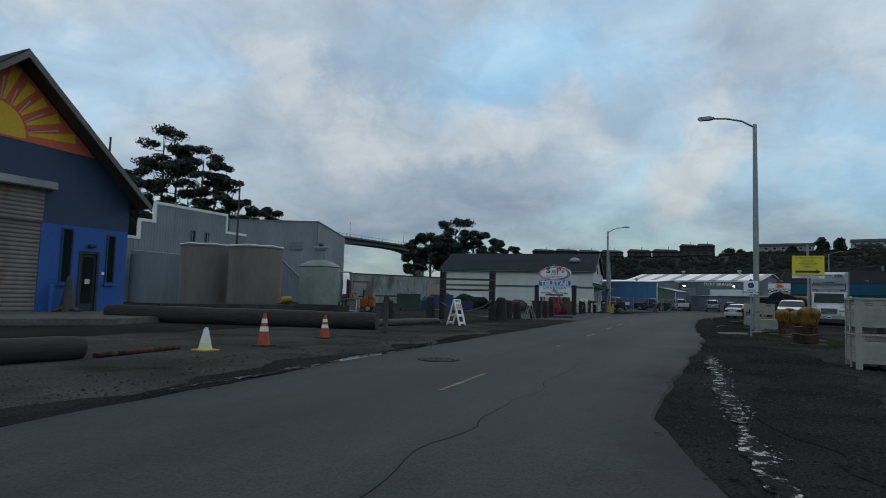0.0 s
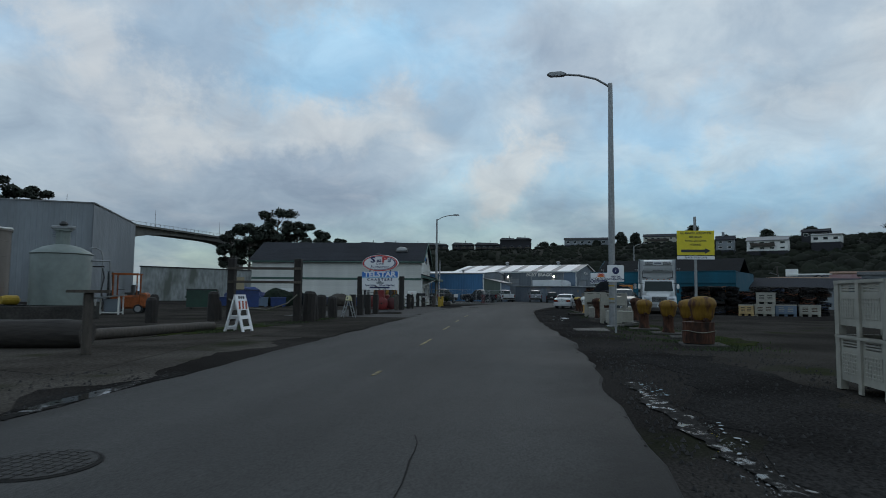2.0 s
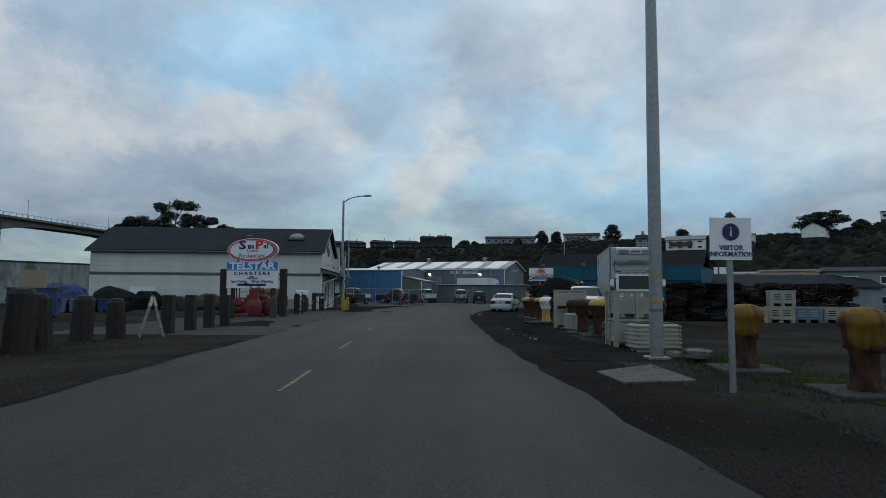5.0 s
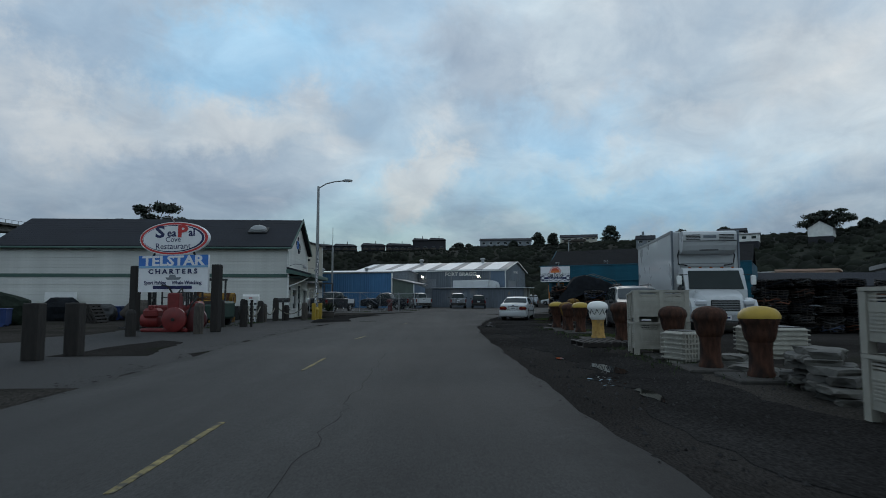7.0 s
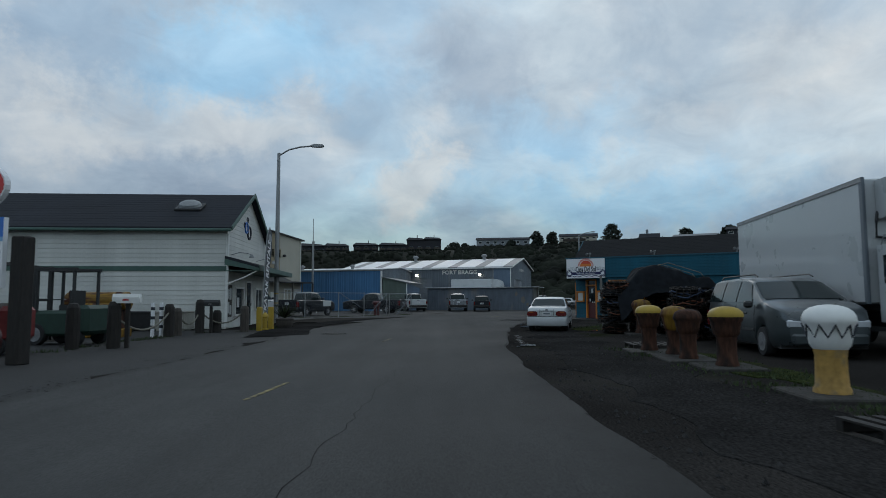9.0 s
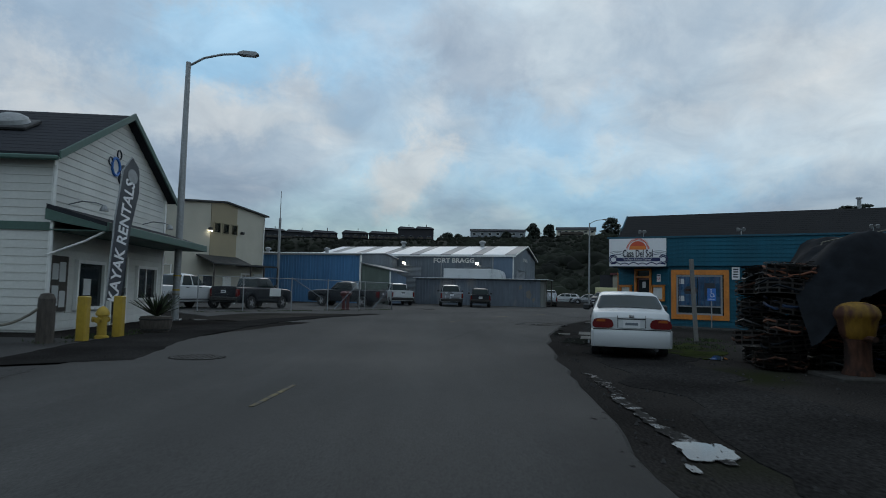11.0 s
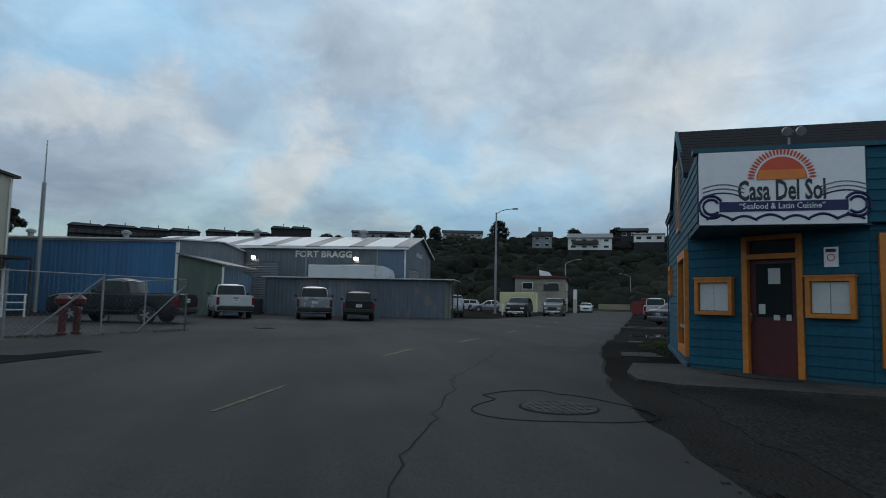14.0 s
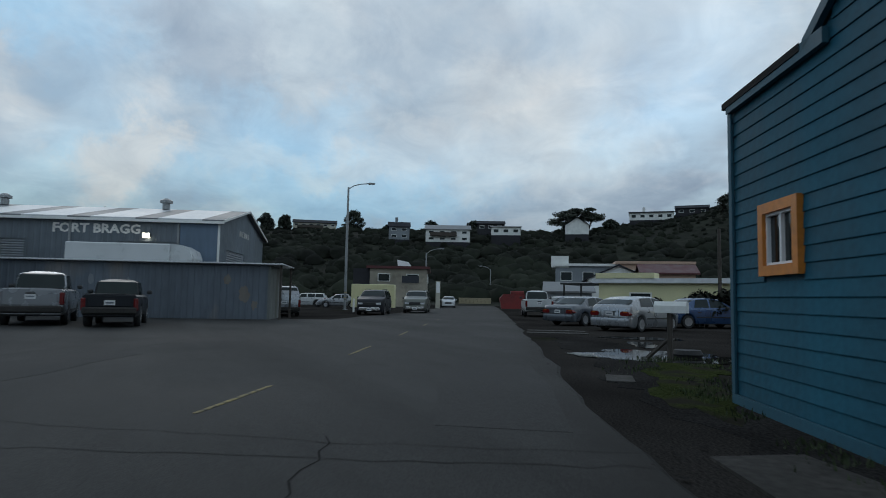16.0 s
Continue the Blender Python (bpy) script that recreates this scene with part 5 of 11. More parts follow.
# long grey warehouse with striped roof and painted town name
def make_grey_warehouse():
    th = thing("grey_warehouse", turned(104.3, 54.7, 101.2), "grey metal warehouse with striped roof and painted lettering", "building")
    L, D, E, R = 24.0, 13.4, 5.45, 6.85
    holes = [(L - 14.2, L - 10.6, 0, 4.14), (L - 5.6, L - 2.2, 0, 4.14)]
    ribbed("wall", th, pose(L, 0, 0, 0, 0, 180), L, 0, E, M_GREY_D, holes=holes, label="slate grey ribbed sheet")
    top = lambda x: E + (R - E) * (x if x < D / 2 else D - x) / (D / 2)
    ribbed("wall", th, pose(0, 0, 0, 0, 0, -90), D, 0, R, M_GREY_D, top=top, holes=[(1.8, 6.9, 0, 3.9)], label="slate grey ribbed gable")
    rollup(th, pose(14.2, -0.06, 0, 0, 0, 180), 3.6, 4.14, M_GREY_M)
    rollup(th, pose(5.6, -0.06, 0, 0, 0, 180), 3.4, 4.14, M_GREY_M)
    rollup(th, pose(0.06, -1.8, 0, 0, 0, -90), 5.1, 3.9, M_GREY_M)
    part("wall", box(0.05, L, -D - 0.1, -D, 0, E), M_GREY_D, th)
    part("wall", box(L, L + 0.1, -D, 0, 0, E), M_GREY_D, th)
    # striped roof sheets
    n = 20
    for side_y in (0, 1):
        for k in range(n):
            a, b = -0.3 + (L + 0.6) * k / n, -0.3 + (L + 0.6) * (k + 1) / n
            y0, y1 = (0.35, -D / 2) if side_y == 0 else (-D - 0.35, -D / 2 - 0.004)
            z0 = E - 0.06
            part("roof_sheet", prism([(y0, z0), (y1, R), (y1, R + 0.07), (y0, z0 + 0.09)], "x", a, b - 0.02), M_GALVROOF if (k % 3) else M_GREYROOF, th)
    part("roof", prism([(0.3, E - 0.1), (-D / 2, R - 0.04), (-D - 0.3, E - 0.1), (-D / 2, R - 0.08)], "x", -0.25, L), M_GREYROOF, th)
    part("eave_trim", box(-0.3, L, 0.2, 0.36, E - 0.2, E - 0.05), M_WHITE, th)
    for a, b in (((0.3, E - 0.1), (-D / 2, R - 0.02)), ((-D - 0.3, E - 0.1), (-D / 2, R - 0.02))):
        part("gable_trim", prism([a, b, (b[0], b[1] + 0.14), (a[0], a[1] + 0.14)], "x", -0.36, -0.3), M_WHITE, th)
    for x in (0.02, 2.3, 8.25):
        part("seam", box(x - 0.06, x + 0.06, 0.03, 0.075, 0, E - 0.2), M_WHITE if x < 1 else M_GALV, th)
    part("panel", box(0.1, 2.2, 0.031, 0.045, 0, E - 0.2), M_BLUEGREY, th, "faded blue sheet")
    text_mesh("lettering", "FORT BRAGG", 0.72, M_LINE_W, th, pose(6.8, 0.045, 4.8, 90, 0, 180), widen=1.1, bold=0.025, label="faded white painted letters")
    text_mesh("lettering", "FORT BRAGG", 0.55, M_LINE_W, th, pose(-0.035, -6.5, 5.2, 90, 0, -90), widen=0.9, label="faded white painted letters")
    for x in (12.7, 4.0):
        fl = part("flood_lamp", box(x - 0.2, x + 0.2, 0.05, 0.3, 4.36, 4.62, bevel=0.04), M_BLACK, th)
        part("lens", box(x - 0.18, x + 0.18, 0.301, 0.315, 4.38, 4.6), M_LAMP, fl, "lit warm floodlight lens")
        part("lens_under", box(x - 0.17, x + 0.17, 0.08, 0.28, 4.35, 4.359), M_LAMP, fl)
    for x in (5.2, 15.5):
        part("roof_vent", lathe([(0.25, R), (0.25, R + 0.4), (0.42, R + 0.45), (0.42, R + 0.6), (0.15, R + 0.75)], 10), M_GALV, th, "", pose(x, -D / 2 + 0.3, 0))
    # white trailer standing before it
    tr = thing("refrigerated_trailer", turned(102.8, 56.1, 101.2), "short white refrigerated semi-trailer behind the shed", "trailer")
    part("body", box(0, 5.2, -0.2, 2.2, 1.1, 3.78, bevel=0.05), M_CARWHITE, tr)
    part("nose", prism([(-1.1, 1.3), (0.0, 1.3), (0.0, 3.78), (-0.5, 3.75), (-0.95, 3.5), (-1.1, 3.1)], "y", 0.0, 2.0), M_CARWHITE, tr, "rounded refrigeration unit")
    for x in (1.0, 3.4, 4.5):
        for y in (0.05, 1.75):
            part("wheel", lathe([(0.3, -0.13), (0.5, -0.12), (0.5, 0.12), (0.3, 0.13)], 16), M_RUBBER, tr, "", pose(x, y, 0.5, 90, 0, 0))
    part("chassis", box(0, 5.1, 0.3, 1.7, 0.8, 1.1), M_BLACK, tr)


make_grey_warehouse()


# long low metal shed
def make_shed():
    th = thing("long_low_shed", turned(98.77, 49.43, 101.5), "long low grey-blue metal shed with peeling paint", "shed")
    ribbed("wall", th, pose(12.85, 0, 0, 0, 0, 180), 12.85, -0.1, 2.62, M_SHED, label="faded blue-grey ribbed sheet with pale patches")
    ribbed("wall", th, pose(0, 0, 0, 0, 0, -90), 3.6, -0.1, 2.62, M_SHED_END, label="pale streaked end wall")
    part("wall", box(0, 12.85, -3.7, -3.6, 0, 2.62), M_GREY_D, th)
    part("wall", box(12.85, 12.95, -3.6, 0, 0, 2.62), M_GREY_D, th)
    n = 70
    bm = bmesh.new()
    for k in range(n):
        a = -0.6 + 13.75 * k / n
        box(a, a + 0.115, -3.9, 0.35, 2.66, 2.72, bm)
        box(a + 0.115, a + 0.1965, -3.9, 0.34, 2.64, 2.69, bm)
    part("roof", bm, M_GALVROOF, th, "corrugated roof sheet")
    part("post", box(-0.55, -0.45, 0.0, 0.1, 0, 2.64), M_WOOD, th)
    part("post", box(-0.55, -0.45, -3.5, -3.4, 0, 2.64), M_WOOD, th)
    for x, z, r in ((1.2, 1.2, 0.5), (2.0, 1.9, 0.35), (6.5, 1.7, 0.32), (7.2, 1.2, 0.3), (6.0, 1.1, 0.28), (0.7, 0.7, 0.3), (8.2, 1.8, 0.3)):
        bm = bmesh.new()
        pts = [(x + r * (0.6 + 0.4 * noise.noise((k, x, z))) * math.cos(2 * math.pi * k / 14) * 0.8, z + r * (0.7 + 0.5 * noise.noise((k * 1.7, z, x))) * math.sin(2 * math.pi * k / 14)) for k in range(14)]
        prism(pts, "y", 0.031, 0.035, bm)
        part("paint_patch", bm, M_GREY_M if x > 3 else M_TANK, th)


make_shed()

# ---- vehicles ----
def vehicle_body(L, W, clear, line, wheels, wr, nose=0.12, mi=0):
    """A lofted lower body: line(x) is the height of bonnet, belt and deck; wheels are axle places along x."""
    bm, rings = bmesh.new(), []
    n = 46
    for i in range(n + 1):
        x = -L / 2 + L * i / n
        e = min(1.0, min(x + L / 2, L / 2 - x) / 0.55)
        w = W / 2 * (1 - nose * (1 - e) ** 2)
        zb = clear + (0.10 if nose > 0.1 else 0.02) * (1 - min(1.0, e * 2.2))
        for c in wheels:
            if abs(x - c) < wr * 1.16:
                zb = max(zb, wr + math.sqrt((wr * 1.16) ** 2 - (x - c) ** 2))
        h = max(line(x), zb + 0.06)
        m1 = zb + (h - zb) * 0.42
        prof = [(w * 0.93, zb), (w * 0.99, zb + min(0.1, (h - zb) * 0.2)), (w, m1), (w * 0.975, h - 0.07), (w * 0.90, h - 0.012), (w * 0.55, h + 0.012), (0, h + 0.018)]
        ring = prof + [(-a, b) for a, b in reversed(prof[:-1])]
        rings.append([bm.verts.new((x, y, z)) for y, z in ring])
    for a, b in zip(rings, rings[1:]):
        for k in range(len(a) - 1):
            bm.faces.new((a[k], b[k], b[k + 1], a[k + 1]))
        bm.faces.new((a[-1], b[-1], b[0], a[0]))
    bm.faces.new(list(reversed(rings[0])))
    bm.faces.new(rings[-1])
    bmesh.ops.recalc_face_normals(bm, faces=bm.faces[:])
    return bm


def quad_panel(a, b, c, d, off, th=0.012):
    """A thin pane over four corners, off metres outside them, drawn in a little from its edges."""
    pts = [Vector(p) for p in (a, b, c, d)]
    n = (pts[1] - pts[0]).cross(pts[3] - pts[0]).normalized()
    mid = sum(pts, Vector()) / 4
    bm = bmesh.new()
    lo = [bm.verts.new(mid + (p - mid) * 0.93 + n * (off - th)) for p in pts]
    hi = [bm.verts.new(mid + (p - mid) * 0.92 + n * off) for p in pts]
    bm.faces.new(hi)
    bm.faces.new(list(reversed(lo)))
    for i in range(4):
        bm.faces.new((lo[i], lo[(i + 1) % 4], hi[(i + 1) % 4], hi[i]))
    bmesh.ops.recalc_face_normals(bm, faces=bm.faces[:])
    return bm


def greenhouse(th, paint, x0, x1, x2, x3, wb, wt, zb, H, cuts):
    """A rounded cabin: rings from the belt up to the crowned roof, with curved panes laid on it. cuts: start and end of each side window, front to rear."""
    stations = [v for a, b in cuts for v in (a, (a + b) / 2, b)]
    levels = (0.0, 0.05, 0.3, 0.55, 0.8, 0.88, 0.94, 0.985, 1.0)
    rings = []
    for t in levels:
        e = max(0.0, (t - 0.8) / 0.2)
        inset = 1 - math.cos(e * math.pi / 2)
        z = zb + (H - zb) * t
        f = min(t, 0.88)
        xf, xr = x0 + (x2 - x0) * f / 0.88 - 0.5 * inset, x1 + (x3 - x1) * f / 0.88 + 0.45 * inset
        w = wb + (wt - wb) * f / 0.88 - 0.42 * inset + 0.02 * math.sin(math.pi * min(1.0, t))
        ring = [(xf + 0.09 * (1 - k * k) - 0.02, k * w * 0.88, z) for k in (-1, -0.5, 0, 0.5, 1)]
        side = [(xf + (xr - xf) * (0.02 + 0.96 * s), w * (1 - 0.25 * (s - 0.45) ** 2), z) for s in stations]
        ring += side + [(xr - 0.06 * (1 - k * k) + 0.015, k * w * 0.86, z) for k in (1, 0.5, 0, -0.5, -1)] + [(x, -y, zz) for x, y, zz in reversed(side)]
        rings.append([Vector(p) for p in ring])
    bm = bmesh.new()
    vs = [[bm.verts.new(p) for p in r] for r in rings]
    n = len(vs[0])
    for a, b in zip(vs, vs[1:]):
        for k in range(n):
            bm.faces.new((a[k], a[(k + 1) % n], b[(k + 1) % n], b[k]))
    bm.faces.new(vs[-1])
    bmesh.ops.recalc_face_normals(bm, faces=bm.faces[:])
    part("cabin", bm, paint, th, "", None, True)

    def pane(name, ks, j0=1, j1=4):
        pb, mid = bmesh.new(), Vector(((x0 + x1) / 2, 0, zb + (H - zb) * 0.3))
        grid = []
        for j in range(j0, j1 + 1):
            row = []
            for k in ks:
                p = rings[j][k % n]
                d = Vector((p.x - mid.x, p.y * 2.2, 0)).normalized()
                row.append((pb.verts.new(p - d * 0.01), pb.verts.new(p + d * 0.009)))
            grid.append(row)
        for side in (0, 1):
            for r, q in zip(grid, grid[1:]):
                for u, v in zip(range(len(r)), range(1, len(r))):
                    pb.faces.new((r[u][side], r[v][side], q[v][side], q[u][side]))
        edge = [g for g in grid[0]] + [r[-1] for r in grid[1:]] + list(reversed(grid[-1][:-1])) + [r[0] for r in reversed(grid[1:-1])]
        for u, v in zip(edge, edge[1:] + edge[:1]):
            pb.faces.new((u[0], v[0], v[1], u[1]))
        bmesh.ops.recalc_face_normals(pb, faces=pb.faces[:])
        part(name, pb, M_CARGLASS, th, "", None, True)

    m = len(stations)
    pane("windscreen", range(0, 5), 1, 5)
    pane("rear_window", range(5 + m, 10 + m), 1, 5)
    for c in range(len(cuts)):
        pane("side_window", range(5 + 3 * c, 8 + 3 * c), 1, 5)
        pane("side_window", range(10 + 2 * m - 3 - 3 * c, 10 + 2 * m - 3 * c), 1, 5)


# outline of the top along the car (share of length from the middle, height), and belt height, for each kind
SHELLS = {
    "sedan": (((-0.5, 0.80), (-0.49, 0.90), (-0.47, 0.94), (-0.37, 0.965), (-0.34, 0.985), (-0.205, 1.31), (-0.15, 1.355), (-0.06, 1.37), (0.02, 1.36), (0.085, 1.31), (0.235, 0.945), (0.26, 0.92), (0.40, 0.84), (0.465, 0.77), (0.492, 0.70), (0.5, 0.60)), 0.905, ((-0.2, -0.055), (-0.035, 0.115)), (-0.33, -0.222), (0.105, 0.225)),
    "hatch": (((-0.5, 0.85), (-0.492, 0.98), (-0.47, 1.02), (-0.36, 1.24), (-0.25, 1.345), (-0.1, 1.37), (0.0, 1.365), (0.09, 1.30), (0.26, 0.96), (0.28, 0.94), (0.41, 0.86), (0.47, 0.78), (0.493, 0.70), (0.5, 0.60)), 0.935, ((-0.27, -0.06), (-0.04, 0.12)), (-0.455, -0.37), (0.11, 0.25)),
    "suv": (((-0.5, 0.9), (-0.494, 1.05), (-0.48, 1.15), (-0.45, 1.32), (-0.42, 1.355), (-0.1, 1.37), (0.02, 1.36), (0.09, 1.32), (0.22, 1.0), (0.245, 0.97), (0.41, 0.9), (0.47, 0.84), (0.494, 0.76), (0.5, 0.62)), 0.93, ((-0.43, -0.25), (-0.235, -0.06), (-0.04, 0.11)), (-0.478, -0.455), (0.105, 0.21)),
    "van": (((-0.5, 0.88), (-0.495, 1.0), (-0.485, 1.12), (-0.455, 1.31), (-0.42, 1.35), (-0.1, 1.37), (0.04, 1.35), (0.12, 1.29), (0.31, 0.93), (0.335, 0.90), (0.44, 0.80), (0.48, 0.73), (0.495, 0.66), (0.5, 0.58)), 0.87, ((-0.43, -0.25), (-0.235, -0.03), (-0.01, 0.15)), (-0.478, -0.458), (0.135, 0.295)),
}


def car_shell(th, paint, L, W, H, kind, wheels, wr, clear):
    """One smooth lofted body with its cabin, and curved panes laid on it."""
    line, belt, sides, rear, front = SHELLS[kind]
    zs = H / 1.37
    n = 84

    def top(u):
        for (a, za), (b, zb_) in zip(line, line[1:]):
            if u <= b:
                q = (u - a) / (b - a)
                return (za + (zb_ - za) * q) * zs
        return line[-1][1] * zs

    def smooth_top(u):
        return sum(top(min(0.5, max(-0.5, u + d))) * k for d, k in ((-0.012, 1), (-0.006, 2), (0, 3), (0.006, 2), (0.012, 1))) / 9

    rings = []
    for i in range(n + 1):
        u = -0.5 + i / n
        x = u * L
        zt, bt = smooth_top(u), belt * zs
        end = min(1.0, (x + L / 2) / 0.4) if x < 0 else min(1.0, (L / 2 - x) / 0.75)
        w = W / 2 * (1 - (0.10 if x < 0 else 0.22) * (1 - end) ** 2.2)
        zb = clear + 0.06 * (1 - min(1.0, end * 2))
        for c in wheels:
            if abs(x - c) < wr * 1.14:
                zb = max(zb, wr + math.sqrt((wr * 1.14) ** 2 - (x - c) ** 2))
        b = min(bt, zt - 0.035)
        zb = min(zb, b - 0.1)
        c = smooth_step(0.02, 0.16, zt - bt)

        def wide(z):
            return w * 0.955 + (W / 2 * 0.735 - w * 0.955) * min(1.0, max(0.0, (z - bt) / (H - bt)))

        deck = [(w * 0.93, zt - 0.018), (w * 0.86, zt - 0.006), (w * 0.5, zt), (0.0, zt + 0.008)]
        hs = zt - 0.06
        cab = [(wide((bt + hs) / 2) + 0.012, (bt + hs) / 2), (wide(hs) , hs), (wide(hs) * 0.86, zt - 0.014), (0.0, zt)]
        up = [(p[0] * (1 - c) + q[0] * c, p[1] * (1 - c) + q[1] * c) for p, q in zip(deck, cab)]
        m1 = zb + (b - zb) * 0.45
        prof = [(w * 0.93, zb), (w * 0.99, zb + (b - zb) * 0.16), (w, m1), (w * 0.99, zb + (b - zb) * 0.78), (w * 0.958, b)] + up
        rings.append([Vector((x, y, z)) for y, z in prof] + [Vector((x, -y, z)) for y, z in reversed(prof[:-1])])
    bm = bmesh.new()
    vs = [[bm.verts.new(p) for p in r] for r in rings]
    m = len(vs[0])
    for a, b in zip(vs, vs[1:]):
        for k in range(m - 1):
            bm.faces.new((a[k], b[k], b[k + 1], a[k + 1]))
        bm.faces.new((a[-1], b[-1], b[0], a[0]))
    bm.faces.new(list(reversed(vs[0])))
    bm.faces.new(vs[-1])
    bmesh.ops.recalc_face_normals(bm, faces=bm.faces[:])
    part("body", bm, paint, th, "", None, True)

    def at(u, k):
        fi = (u + 0.5) * n
        i, k0 = min(n - 1, int(fi)), min(m - 2, int(k))
        p, q = rings[i][k0].lerp(rings[i][k0 + 1], k - k0), rings[i + 1][k0].lerp(rings[i + 1][k0 + 1], k - k0)
        return p.lerp(q, fi - i)

    def pane(name, u0, u1, k0, k1, nu, nk, lean=0.0, lean2=0.0):
        grid = []
        for a in range(nu + 1):
            row = []
            for b in range(nk + 1):
                q = b / nk
                lo, hi = u0 + lean * q, u1 - lean2 * q
                uu, kk = lo + (hi - lo) * a / nu, k0 + (k1 - k0) * q
                nrm = (at(uu + 0.004, kk) - at(uu - 0.004, kk)).cross(at(uu, min(m - 1.001, kk + 0.05)) - at(uu, kk - 0.05)).normalized()
                row.append((at(uu, kk), nrm))
            grid.append(row)
        mid = Vector((0, 0, 0.5))
        pb = bmesh.new()
        sheets = []
        for off in (0.012, -0.012):
            sheets.append([[pb.verts.new(p + nr * (off if nr.dot(p - mid) > 0 else -off)) for p, nr in row] for row in grid])
        for g in sheets:
            for r, q in zip(g, g[1:]):
                for b in range(nk):
                    pb.faces.new((r[b], r[b + 1], q[b + 1], q[b]))
        bmesh.ops.recalc_face_normals(pb, faces=pb.faces[:])
        part(name, pb, M_CARGLASS, th, "", None, True)

    pane("windscreen", front[0], front[1], 6.45, 9.55, 6, 12)
    pane("rear_window", rear[0], rear[1], 6.45, 9.55, 5, 12)
    for c, (u0, u1) in enumerate(sides):
        first, last = c == 0, c == len(sides) - 1
        ln, ln2 = (0.03 if first else 0.0), (0.04 if last else 0.0)
        for flip in (False, True):
            k0, k1 = (4.1, 5.88) if not flip else (11.9, 10.12)
            pane("side_window", u0 - (0.02 if first else 0), u1 + (0.05 if last else 0), k0, k1, 6, 5, ln, ln2 + (0.03 if last else 0))
    for s in (1, -1):
        for u in [sides[0][1] + 0.01] + ([sides[1][1] + 0.01] if len(sides) > 2 else []) + [sides[-1][1] + 0.075]:
            pts = [at(u, k if s > 0 else 16 - k) + Vector((0, s * 0.002, 0)) for k in (1.0, 2.0, 3.0, 3.9)]
            part("door_seam", tube(pts, 0.005, 4), M_BLACK, th)


def wheel_part(parent, x, y, r, w, side):
    """side: 1 where the outer face looks to +y."""
    wh = part("wheel", lathe([(r * 0.62, -w / 2), (r * 0.93, -w / 2), (r, -w / 2 + 0.04), (r, w / 2 - 0.04), (r * 0.93, w / 2), (r * 0.62, w / 2)], 20), M_RUBBER, parent, "", pose(x, y, r, -90 * side, 0, 0), True)
    rim = lathe([(r * 0.66, w * 0.36), (r * 0.64, w * 0.525), (r * 0.58, w * 0.52), (r * 0.54, w * 0.506), (r * 0.2, w * 0.506), (r * 0.14, w * 0.54)], 20)
    part("rim", rim, M_ALLOY if r < 0.33 else M_IRON, wh, "silver alloy rim")
    part("hub", lathe([(r * 0.18, w * 0.5), (r * 0.15, w * 0.56)], 12), M_ALLOY, wh)
    for k in range(5):
        a = 2 * math.pi * k / 5
        part("spoke", box(r * 0.12, r * 0.56, -0.04, 0.04, w * 0.5, w * 0.53), M_ALLOY, wh, "", pose(0, 0, 0, 0, 0, math.degrees(a)))
    return wh


